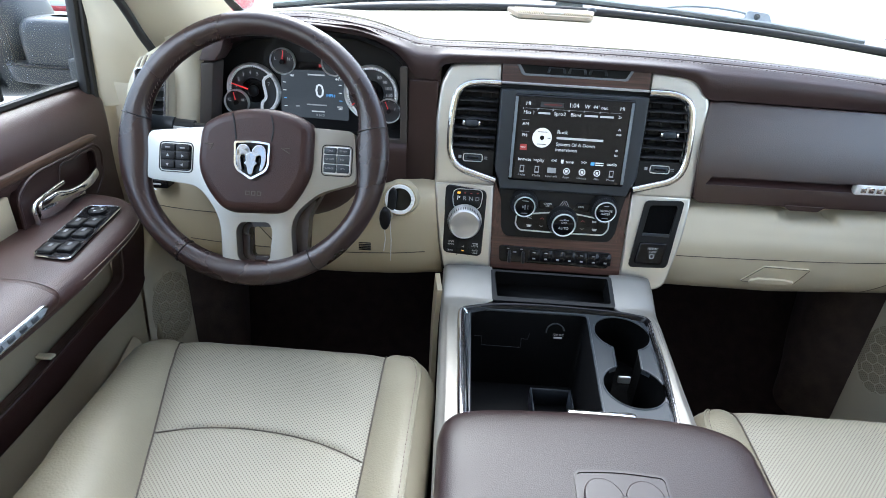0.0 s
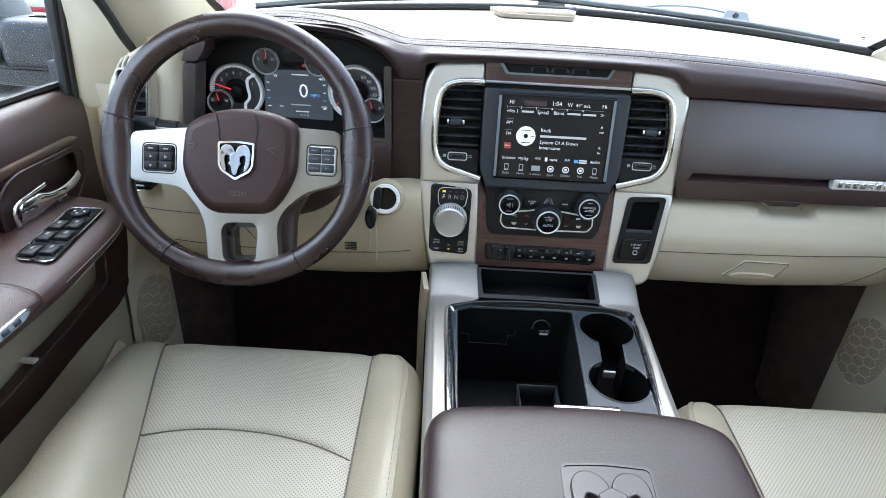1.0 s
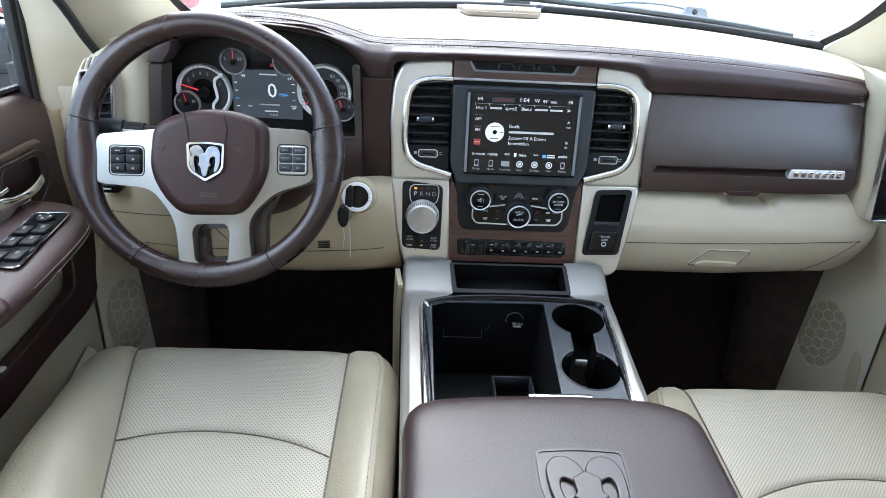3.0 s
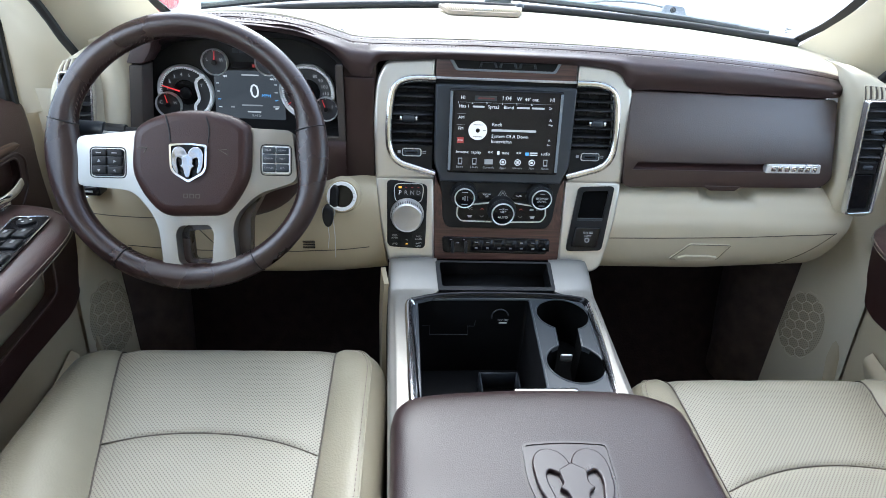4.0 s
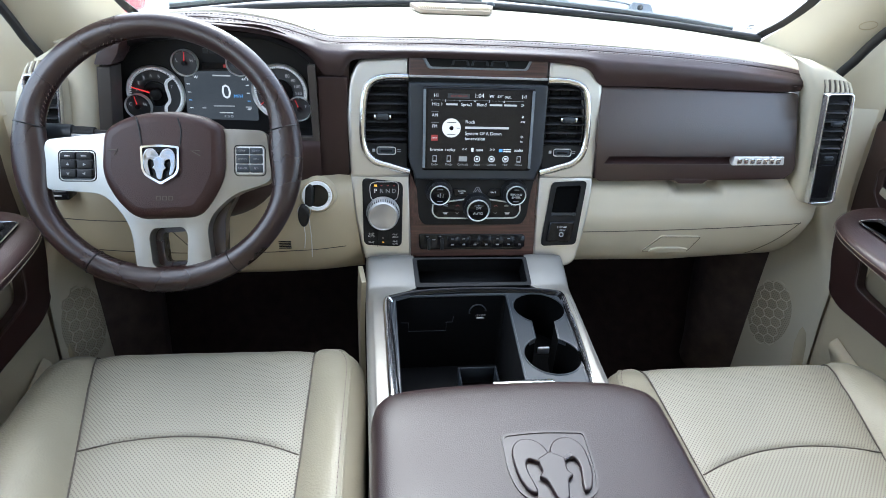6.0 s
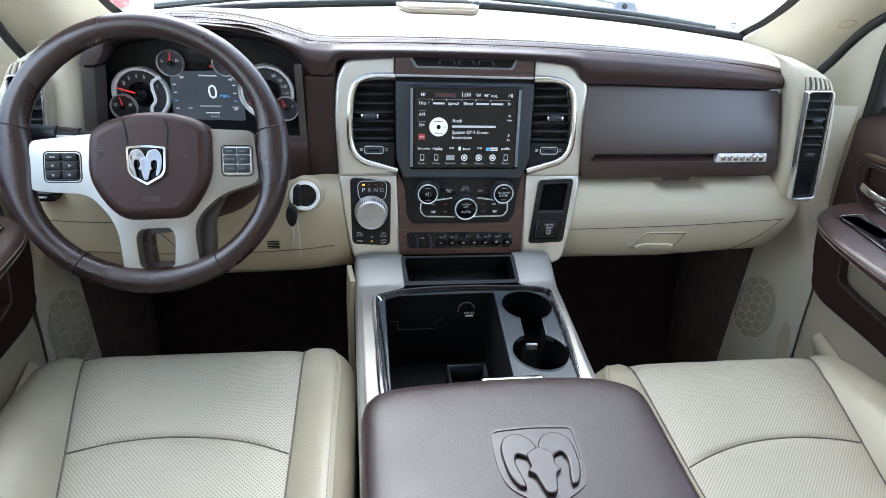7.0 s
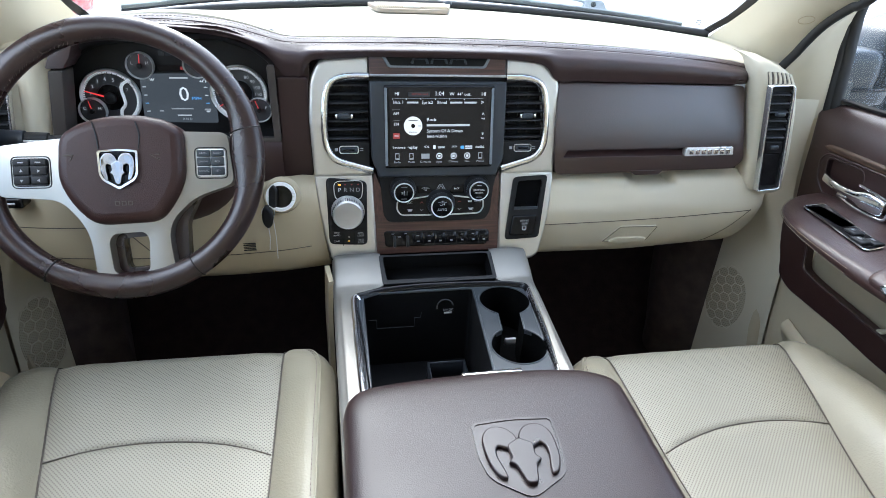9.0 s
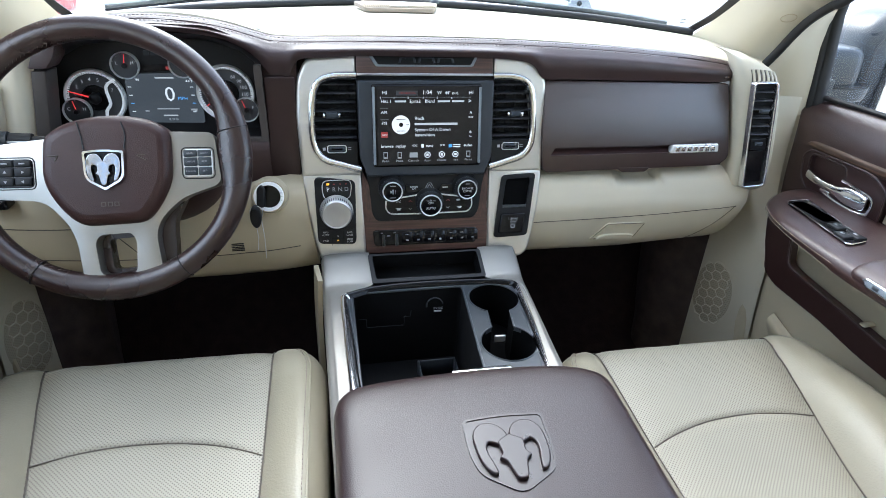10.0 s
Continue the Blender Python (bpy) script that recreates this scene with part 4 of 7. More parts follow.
# dash top centre speaker and light sensor
spk = thing("dash_speaker", (-0.012, 1.285, 0.862), "cream slotted speaker grille on the dash top", "speaker grille")
sm = plane_at((-0.014, 1.275, 0.8655), (1, 0, 0), (0, 1, 0.06))
part("grille_frame", slab(rounded([(-0.068, -0.035), (0.068, -0.035), (0.088, 0.045), (-0.088, 0.045)], 0.01), -0.006, 0.001, sm, 0.001), thread, spk)
for i in range(34):
    x = -0.066 + i * 0.004
    part("grille_bar", rbox((0.0018, 0.064, 0.003), (x * 1.08, 0.004, 0.002), 0, m=sm), cream_plastic, spk)
part("emblem_plate", slab(rounded([(-0.018, -0.022), (0.018, -0.022), (0.018, 0.012), (-0.018, 0.012)], 0.006), 0.0, 0.006, sm, 0.001), ring_silver, spk, "pale oval emblem plate")
part("emblem_bar", bars([(0, -0.001, 0.022, 0.005), (0, -0.011, 0.016, 0.003)], sm @ pose(0, 0, 0.006)), white_mark, spk)
part("light_sensor", lathe([(0.010, 0), (0.010, 0.002), (0.006, 0.007), (0, 0.009)], 16, plane_at((0.07, 1.335, 0.867), (1, 0, 0), (0, 1, 0.06))), grey_plastic, spk)

# ---- centre stack ----
stack = thing("center_stack", (0, 1.0, 0.48), "silver-framed centre stack with touchscreen, walnut trim and black controls", "center stack")
SA = plane_at((0, 0.965, 0.60), (1, 0, 0), (0, 0.1875, 1))     # upper face: v = (z - 0.60) * 1.0174
SB = plane_at((0, 0.9697, 0.625), (1, 0, 0), (0, 0.30, 1))     # lower face, leaning back more
va = lambda z: (z - 0.60) * 1.0174
A = lambda pts: [(x, va(z)) for x, z in pts]


def taper(x, z, k):
    """Places on the lower face, which spreads (k > 0) or narrows towards its foot."""
    q = k * (0.625 - z)
    return x + (x + 0.163) * q, (z - (0.981 - z) * q - 0.625) * 1.044


B1 = lambda x, z: taper(x, z, 0.267)
L1 = lambda x, z: taper(x, z, -0.141)
B = lambda pts: [B1(x, z) for x, z in pts]
L = lambda pts: [L1(x, z) for x, z in pts]

# black carcass behind everything
part("carcass", joined(rbox((0.40, 0.10, 0.32), (0, 1.06, 0.64), 0.01), rbox((0.34, 0.10, 0.14), (0, 1.02, 0.50), 0.01)), black_plastic, stack)

# silver surround: an upper arch and two lower legs that follow the kink of the face
arch_out = rounded(A([(-0.1165, 0.816), (-0.1165, 0.786), (-0.150, 0.784), (-0.180, 0.772), (-0.190, 0.70), (-0.186, 0.662), (-0.166, 0.645), (-0.114, 0.634), (-0.114, 0.6225), (-0.2115, 0.6225), (-0.2155, 0.72), (-0.2115, 0.779), (-0.196, 0.811)]),
                   [0, 0, 0.01, 0.012, 0.02, 0.015, 0.01, 0, 0, 0, 0.01, 0.014, 0.016])
part("surround", slab(arch_out, -0.03, 0.008, SA, 0.008, 5), silver, stack, "silver painted trim panel")
part("surround", slab([(-x + 0.0, y) for x, y in arch_out][::-1], -0.03, 0.008, SA, 0.008, 5), silver, stack, "silver painted trim panel")
leg = rounded(B([(-0.114, 0.6245), (-0.2115, 0.6245), (-0.206, 0.57), (-0.196, 0.53), (-0.186, 0.497), (-0.170, 0.488), (-0.111, 0.503)]), [0, 0, 0.01, 0.01, 0.012, 0.01, 0])
part("surround_leg", slab(leg, -0.05, 0.006, SB, 0.004, 3), silver, stack)
part("surround_leg", slab([(-x, y) for x, y in leg][::-1], -0.05, 0.006, SB, 0.004, 3), silver, stack)
# outer returns of the legs towards the dash
for sx in (-1, 1):
    part("leg_side", sheet([[(0.2115 * sx, 0.975, 0.64), (0.2115 * sx, 1.05, 0.64)], [(0.210 * sx, 0.962, 0.60), (0.213 * sx, 1.05, 0.60)], [(0.203 * sx, 0.95, 0.565), (0.210 * sx, 1.05, 0.56)], [(0.190 * sx, 0.932, 0.49), (0.196 * sx, 1.03, 0.47)]], 3, 4, 0.004), silver, stack)

# top wood bridge with its little vent
bridge = part("wood_bridge", slab(rounded(A([(-0.1155, 0.8165), (-0.1155, 0.7865), (0.1145, 0.7865), (0.1145, 0.8165)]), 0.002), -0.03, 0.008, SA, 0.003, 3), wood_across, stack, "walnut bridge over the screen")
part("bridge_lip", tube([SA @ Vector((x, va(0.786), 0.007)) for x in (-0.115, 0.0, 0.115)], 0.0022, 6), brushed, bridge)
tv = part("top_vent", slab(rounded(A([(-0.096, 0.8175), (-0.084, 0.7980), (0.079, 0.7980), (0.089, 0.8175)]), 0.004), 0.0, 0.010, SA, 0.0015), vent_blue, bridge, "dark slim vent with a raised emblem")
part("vent_floor", slab(rounded(A([(-0.090, 0.8160), (-0.080, 0.8012), (0.075, 0.8012), (0.083, 0.8160)]), 0.003), 0.009, 0.0106, SA), bin_black, tv)
for cx in (-0.032, 0.0, 0.032):
    part("emblem_bar", joined(slab(A([(cx - 0.012, 0.8125), (cx + 0.012, 0.8125), (cx + 0.012, 0.8108), (cx - 0.012, 0.8108)]), 0.0104, 0.0114, SA), slab(A([(cx - 0.013, 0.811), (cx - 0.009, 0.811), (cx - 0.011, 0.804), (cx - 0.015, 0.804)]), 0.0104, 0.0114, SA), slab(A([(cx + 0.009, 0.811), (cx + 0.013, 0.811), (cx + 0.015, 0.804), (cx + 0.011, 0.804)]), 0.0104, 0.0114, SA)), grey_plastic, tv)


def chrome_line(pts, r, name="chrome_line"):
    return part(name, tube(spline([SA @ Vector((x, va(z), 0.006)) for x, z in pts], 8), r, 8), chrome, stack)


for sx in (-1, 1):
    chrome_line([(0.116 * sx, 0.7845), (0.150 * sx, 0.784), (0.172 * sx, 0.778), (0.184 * sx, 0.764), (0.190 * sx, 0.73), (0.191 * sx, 0.69), (0.186 * sx, 0.665), (0.172 * sx, 0.650), (0.145 * sx, 0.641), (0.113 * sx, 0.632)], 0.0066, "chrome_ring")

# centre vents
def centre_vent(sx):
    v = thing("air_vent", (0.15 * sx, 0.99, 0.65), "centre air vent with black louvres beside the screen", "air vent", "dash air vents")
    out = rounded(A([(0.1175 * sx, 0.783), (0.160 * sx, 0.781), (0.184 * sx, 0.765), (0.190 * sx, 0.70), (0.184 * sx, 0.664), (0.160 * sx, 0.646), (0.1165 * sx, 0.634)]), [0, 0.01, 0.012, 0.01, 0.012, 0.01, 0])
    if sx > 0:
        out = out[::-1]
    part("duct", slab(out, -0.03, -0.012, SA), bin_black, v)
    for i in range(7):
        z = 0.772 - i * 0.0142
        part("louvre", rbox((0.068, 0.0024, 0.013), (0, 0, 0), 0.0006, 1, m=SA @ pose(0.152 * sx, va(z), -0.005, 24, 0, 0)), louvre_black, v)
    for k in range(4):
        part("vane", rbox((0.0012, 0.09, 0.004), ((0.128 + k * 0.017) * sx, va(0.727), -0.0115), 0, m=SA), black_plastic, v)
    tab = part("slider_tab", rbox((0.020, 0.011, 0.008), (0.158 * sx, va(0.7215), 0.006), 0.003, m=SA), grey_plastic, v, "louvre tab with chrome tips")
    for d in (-0.0125, 0.0125):
        part("tab_tip", rbox((0.004, 0.008, 0.006), (0.158 * sx + d, va(0.7215), 0.006), 0.0015, m=SA), chrome, tab)
    pl_ = rounded(A([(0.117 * sx, 0.679), (0.188 * sx, 0.679), (0.184 * sx, 0.664), (0.160 * sx, 0.648), (0.117 * sx, 0.636)]), [0, 0.002, 0.01, 0.01, 0])
    plate = part("control_plate", slab(pl_ if sx < 0 else pl_[::-1], -0.02, 0.001, SA, 0.001), black_plastic, v)
    part("thumb_wheel", rbox((0.028, 0.010, 0.006), (0.152 * sx, va(0.667), 0.002), 0.004, m=SA), grey_plastic, plate, "thumb wheel with a pale slot")
    part("wheel_outline", tube([SA @ Vector((x, y, 0.0042)) for x, y in rounded([(0.152 * sx - 0.0155, va(0.667) - 0.006), (0.152 * sx + 0.0155, va(0.667) - 0.006), (0.152 * sx + 0.0155, va(0.667) + 0.006), (0.152 * sx - 0.0155, va(0.667) + 0.006)], 0.004)], 0.0009, 6, True), ring_silver, plate)
    part("wheel_slot", rbox((0.019, 0.0035, 0.002), (0.152 * sx, va(0.667), 0.005), 0.001, 1, m=SA), black_gloss, plate)
    for ax, az, aw, ah in ((-0.021, 0.667, 0.005, 0.005), (0.021, 0.6685, 0.006, 0.0012), (0.021, 0.6655, 0.006, 0.0012)):
        part("flow_mark", bars([(0.152 * sx + ax, va(az), aw, ah)], SA @ pose(0, 0, 0.001)), glow_dim, plate)
    return v


centre_vent(-1)
centre_vent(1)

# touchscreen housing
hous = part("screen_housing", slab(rounded(A([(-0.1155, 0.777), (-0.1145, 0.650), (-0.106, 0.632), (-0.103, 0.621), (0.103, 0.621), (0.107, 0.632), (0.1155, 0.650), (0.1165, 0.777)]), [0.004, 0.02, 0.006, 0.003, 0.003, 0.006, 0.02, 0.004]), -0.02, 0.013, SA, 0.007, 3), grey_plastic, stack, "dark grey screen surround")
part("screen_bezel", slab(rounded(A([(-0.0925, 0.7715), (-0.0925, 0.6365), (0.0945, 0.6365), (0.0945, 0.7715)]), 0.004), 0.008, 0.0155, SA, 0.003), black_gloss, hous)
for sx in (-1, 1):
    part("bezel_side", slab(rounded(A([(0.001 + 0.0905 * sx - 0.0022, 0.767), (0.001 + 0.0905 * sx - 0.0022, 0.641), (0.001 + 0.0905 * sx + 0.0022, 0.641), (0.001 + 0.0905 * sx + 0.0022, 0.767)]), 0.001), 0.014, 0.0175, SA, 0.001), vent_blue, hous)
scr = part("touchscreen", slab(rounded(A([(-0.0835, 0.7665), (-0.0835, 0.641), (0.0875, 0.641), (0.0875, 0.7665)]), 0.002), 0.012, 0.0162, SA), screen_face, stack, "lit touchscreen showing the radio page")
SS = SA @ pose(0, 0, 0.0163)


def on_screen(body, x, z, size, material=None, align="CENTER"):
    part("screen_text", lettering(body, size * 0.94, SS @ pose(x, va(z), 0), 0.0001, align), material or glow_white, scr, smooth=False)


def screen_bars(items, material=None, name="screen_mark"):
    part(name, bars([(x, va(z), w, h) for x, z, w, h in items], SS, 0.0002), material or glow_white, scr, smooth=False)


on_screen("HI", -0.071, 0.7575, 0.0085)
on_screen("HI", 0.0755, 0.7575, 0.0085)
on_screen("1:04", 0.0, 0.7580, 0.0102)
on_screen("W", 0.021, 0.7575, 0.0085)
on_screen("44° out.", 0.042, 0.7572, 0.0078)
screen_bars([(-0.034, 0.7572, 0.036, 0.0075)], dial_face)
screen_bars([(-0.033, 0.7572, 0.027, 0.0022)], glow_red)
on_screen("Hits 1", -0.0685, 0.7440, 0.0078)
on_screen("Sprts2", -0.0205, 0.7440, 0.0078)
on_screen("Blend", 0.0045, 0.7440, 0.0078)
screen_bars([(-0.045, 0.7440, 0.019, 0.0030), (0.0285, 0.7440, 0.021, 0.0030), (0.053, 0.7440, 0.021, 0.0030)], icon_glow)
for i, x in enumerate((-0.078, -0.0555, -0.032, -0.007, 0.017, 0.042)):
    on_screen(str(i + 1), x, 0.7495, 0.005)
on_screen(">", 0.0735, 0.7440, 0.011)
on_screen("AM", -0.0725, 0.7265, 0.0075)
on_screen("FM", -0.0725, 0.7090, 0.0075)
screen_bars([(-0.0725, 0.6905, 0.011, 0.0095)], glow_red, "station_button")
screen_bars([(-0.0725, 0.6905, 0.009, 0.002)])
screen_bars([(-0.0725, 0.7325, 0.013, 0.0004), (-0.0725, 0.7150, 0.013, 0.0004), (0.0, 0.7505, 0.15, 0.0004)], glow_dim)
disc = part("album_disc", joined(lathe([(0.0035, 0.0), (0.0035, 0.0003), (0.0155, 0.0003), (0.0155, 0.0)], 40, SS @ pose(-0.0445, va(0.7065), 0))), mat("lit album disc", (0.3, 0.3, 0.3), 0.5, emit=(0.95, 0.95, 0.93), emit_strength=0.36, blotch=0), scr)
part("disc_hole", lathe([(0, 0.0005), (0.0034, 0.0005), (0.0034, 0)], 20, SS @ pose(-0.0445, va(0.7065), 0)), black_gloss, scr)
part("disc_print", bars([(-0.0445, va(0.7155), 0.015, 0.001), (-0.0335, va(0.7065), 0.005, 0.001), (-0.0445, va(0.6965), 0.014, 0.001)], SS @ pose(0, 0, 0.0004), 0.0002), black_plastic, scr)
on_screen("Rock", -0.0215, 0.7165, 0.0085, None, "LEFT")
screen_bars([(0.0155, 0.7075, 0.074, 0.0036)], icon_glow)
on_screen("System Of A Down", -0.0215, 0.6980, 0.0083, None, "LEFT")
on_screen("Innervision", -0.0215, 0.6895, 0.0083, None, "LEFT")
for z, w in ((0.722, "map"), (0.6895, "fav")):
    on_screen(w, 0.0755, z - 0.0035, 0.005)
    on_screen("^" if w == "map" else "*", 0.0755, z + 0.002, 0.011)
on_screen("browse", -0.0685, 0.6715, 0.0075)
on_screen("replay", -0.0455, 0.6715, 0.0075)
on_screen("<<", -0.0215, 0.6718, 0.0085)
on_screen("tune", 0.004, 0.6715, 0.0075)
screen_bars([(-0.008, 0.6715, 0.004, 0.006)])
on_screen(">>", 0.0265, 0.6718, 0.0085)
screen_bars([(0.0405, 0.6708, 0.006, 0.005)], glow_blue)
screen_bars([(0.0515, 0.6725, 0.013, 0.0018), (0.0515, 0.6692, 0.013, 0.0018)])
on_screen("audio", 0.0715, 0.6715, 0.0075)
for i, (w, x) in enumerate((("Radio", -0.0715), ("Media", -0.0475), ("Controls", -0.0235), ("Apps", 0.0005), ("Climate", 0.0255), ("Nav", 0.0495), ("Phone", 0.0725))):
    on_screen(w, x, 0.6470, 0.0055, glow_dim)
    if i in (3, 4, 5):
        part("screen_icon", joined(lathe([(0.0040, 0), (0.0040, 0.0002), (0.0054, 0.0002), (0.0054, 0)], 24, SS @ pose(x, va(0.6565), 0)), bars([(x, va(0.6565), 0.004, 0.004)], SS, 0.0002)), glow_white, scr, smooth=False)
    elif i == 2:
        screen_bars([(x, 0.6565, 0.014, 0.0085)], glow_dim, "screen_icon")
    else:
        part("screen_icon", joined(holed([(-0.0035 + x, va(0.651)), (0.0035 + x, va(0.651)), (0.0035 + x, va(0.662)), (-0.0035 + x, va(0.662))], [[(-0.0024 + x, va(0.6535)), (0.0024 + x, va(0.6535)), (0.0024 + x, va(0.6605)), (-0.0024 + x, va(0.6605))]], 0, 0.0002, SS)), glow_dim, scr, smooth=False)

# black control field under the screen
field = part("control_field", slab(rounded(L([(-0.106, 0.634), (-0.100, 0.60), (-0.096, 0.553), (-0.088, 0.5385), (0.088, 0.5385), (0.097, 0.553), (0.102, 0.60), (0.109, 0.634)]), [0.002, 0, 0.008, 0.012, 0.012, 0.008, 0, 0.002]), -0.02, 0.004, SB, 0.003), black_plastic, stack, "black climate and audio control panel")
# walnut cheeks beside it and band below
for sx in (-1, 1):
    pts = L([(0.1115 * sx, 0.630), (0.100 * sx, 0.603), (0.096 * sx, 0.552), (0.089 * sx, 0.5395), (0.112 * sx, 0.5395), (0.113 * sx, 0.60)])
    part("wood_cheek", slab(pts if sx < 0 else pts[::-1], -0.02, 0.0035, SB), wood, stack, "striped walnut trim")
part("wood_band", slab(rounded(B([(-0.113, 0.566), (-0.111, 0.5045), (0.1025, 0.5045), (0.1095, 0.566)]), 0.002), -0.03, 0.0025, SB, 0.002), wood_across, stack, "striped walnut trim")
row = part("switch_panel", slab(rounded(B([(-0.0985, 0.5390), (-0.0965, 0.5155), (0.0815, 0.5145), (0.0870, 0.5375)]), 0.006), 0.0, 0.0045, SB, 0.0015), black_gloss, stack, "row of black heated-seat and brake switches")
RB = SB @ pose(0, 0, 0.0046)
for i in range(7):
    x = -0.040 + i * 0.0195
    part("switch", rbox((0.0191, 0.0195, 0.003), (*B1(x, 0.5268), 0.0033), 0.0005, 1, m=SB), black_gloss, row)
    part("switch_mark", bars([(*B1(x, 0.5310), 0.005, 0.0016), (*B1(x, 0.5225), 0.0048, 0.0026)] if i in (0, 1, 4, 5) else [(*B1(x, 0.5225), 0.0048, 0.0028)], RB @ pose(0, 0, 0.001), 0.0003), icon_grey, row)
for x in (-0.083, -0.061):
    part("brake_lever", rbox((0.0045, 0.020, 0.012), (*B1(x, 0.524), 0.010), 0.0015, m=SB @ pose(0, 0, 0, -12, 0, 0)), black_plastic, row)
part("gain_mark", bars([(*B1(-0.083, 0.5345), 0.004, 0.001), (*B1(-0.061, 0.5345), 0.004, 0.001), (*B1(-0.072, 0.5300), 0.006, 0.002)], RB, 0.0003), icon_grey, row)


def knob(x, z, r, face, name, label, words=()):
    """A round control, its face tipped down from its ribbed skirt."""
    m = SB @ pose(*L1(x, z + 0.004), 0.002) @ pose(0, 0, 0, 12, 0, 0)
    k = part(name, lathe([(r * 1.22, 0), (r * 1.22, 0.004), (r * 1.12, 0.008), (r * 0.98, 0.020), (r * 0.90, 0.0225), (0, 0.0225)], 40, m), black_plastic, stack, label)
    part("grip_ridges", joined(*[rbox((0.0012, 0.0013, 0.009), (0, 0, 0), 0, m=m @ pose(r * 1.045 * math.cos(a), r * 1.045 * math.sin(a), 0.0135, 0, 0, math.degrees(a))) for a in np.linspace(0, 2 * math.pi, 36, endpoint=False)]), grey_plastic, k)
    part("chrome_rim", lathe([(r * 0.92, 0.0215), (r * 0.92, 0.0238), (r * 0.88, 0.0248), (r * 0.82, 0.0242), (r * 0.80, 0.0228)], 40, m), ring_silver, k)
    part("knob_face", lathe([(r * 0.81, 0.0232), (r * 0.74, 0.0238), (0, 0.0240)], 32, m), black_gloss, k)
    if face:
        part("knob_mark", bars(face, m @ pose(0, 0, 0.0241), 0.0003), icon_grey, k)
    for body, v, size in words:
        part("letters", lettering(body, size, m @ pose(0, v, 0.0242), 0.0001), white_mark, k, smooth=False)
    return k


def word(body, x, z, size, m, parent, up, material=None):
    part("letters", lettering(body, size, m @ pose(x, z, up), 0.0001), material or white_mark, parent, smooth=False)


knob(-0.0615, 0.594, 0.0190, [(-0.003, 0, 0.003, 0.004), (0.0005, 0, 0.0022, 0.008), (0.005, 0, 0.0009, 0.007), (0, 0.0105, 0.010, 0.0012), (0, -0.0105, 0.010, 0.0012)], "volume_knob", "volume knob with a chrome rim")
knob(0.0705, 0.594, 0.0190, [(0, 0.0105, 0.008, 0.0012), (0, -0.0105, 0.010, 0.0012)], "tuning_knob", "tuning knob with a chrome rim", (("BROWSE", 0.0022, 0.0052), ("ENTER", -0.0030, 0.0052)))
knob(0.0055, 0.5675, 0.0215, [(-0.005, 0.009, 0.005, 0.0012), (0.005, 0.009, 0.005, 0.0012), (0, 0.0095, 0.003, 0.003)], "fan_knob", "fan knob with a chrome rim", (("OFF", 0.0045, 0.0056), ("AUTO", -0.0050, 0.0062)))
for sx in (-1, 1):
    wing = rounded(L([(0.0055 + 0.018 * sx, 0.585), (0.0055 + 0.077 * sx, 0.577), (0.0055 + 0.078 * sx, 0.562), (0.0055 + 0.071 * sx, 0.5515), (0.0055 + 0.016 * sx, 0.5505)]), [0.001, 0.004, 0.004, 0.006, 0.001])
    wing = wing if sx < 0 else wing[::-1]
    w = part("button_wing", slab(wing, 0.0, 0.0075, SB, 0.002), black_gloss, stack, "wing of climate buttons with a chrome edge")
    part("wing_edge", tube([SB @ Vector((x, y, 0.0072)) for x, y in wing], 0.0014, 6, True), ring_silver, w)
    up_ = SB @ pose(0, 0, 0.0076)
    word("A/C" if sx < 0 else "FRONT", *L1(0.0055 + (0.055 if sx < 0 else 0.067) * sx, 0.5735), 0.0052 if sx < 0 else 0.0036, up_, w, 0.0)
    part("wing_mark", bars([(*L1(0.0055 + 0.055 * sx, 0.5610), 0.009, 0.0012), (*L1(0.0055 + 0.055 * sx, 0.5590), 0.006, 0.0024)] + ([(*L1(0.0055 + 0.053 * sx, 0.5735), 0.007, 0.0030)] if sx > 0 else []), up_, 0.0003), white_mark, w)
    for zc, d_ in ((0.5735, 1), (0.5600, -1)):
        cx_, cz_ = L1(0.0055 + 0.034 * sx, zc)
        part("arrow_mark", tube([up_ @ Vector((cx_ - 0.003, cz_ - 0.0012 * d_, 0.0002)), up_ @ Vector((cx_, cz_ + 0.0012 * d_, 0.0002)), up_ @ Vector((cx_ + 0.003, cz_ - 0.0012 * d_, 0.0002))], 0.0004, 4), glow_red if d_ > 0 else icon_grey, w)
for x, w in ((-0.022, 0.026), (0.034, 0.026)):
    d = 0.004 if x > 0 else -0.004
    o = rounded(L([(x - w / 2 - d * 0.0, 0.590), (x + w / 2, 0.590), (x + w / 2 - (0.007 if x < 0 else -0.002), 0.6035), (x - w / 2 + (0.007 if x > 0 else -0.002) * 1.0, 0.6035)]), 0.002)
    b = part("screen_button", slab(o, 0.0, 0.0065, SB, 0.0012), black_gloss, field)
    for tx, zz in ((("SCREEN", 0.5987), ("OFF", 0.5950)) if x < 0 else (("BACK", 0.597),)):
        word(tx, *L1(x, zz), 0.0038, SB, b, 0.0067)
hz = part("hazard_button", slab(rounded(L([(-0.0065, 0.5895), (0.0175, 0.5895), (0.0085, 0.6065), (0.0025, 0.6065)]), 0.002), 0.0, 0.0075, SB, 0.0015), black_gloss, field)
part("hazard_mark", tube([SB @ Vector((*L1(x, z), 0.0078)) for x, z in ((-0.002, 0.592), (0.0055, 0.603), (0.013, 0.592))], 0.0008, 5), icon_grey, hz)
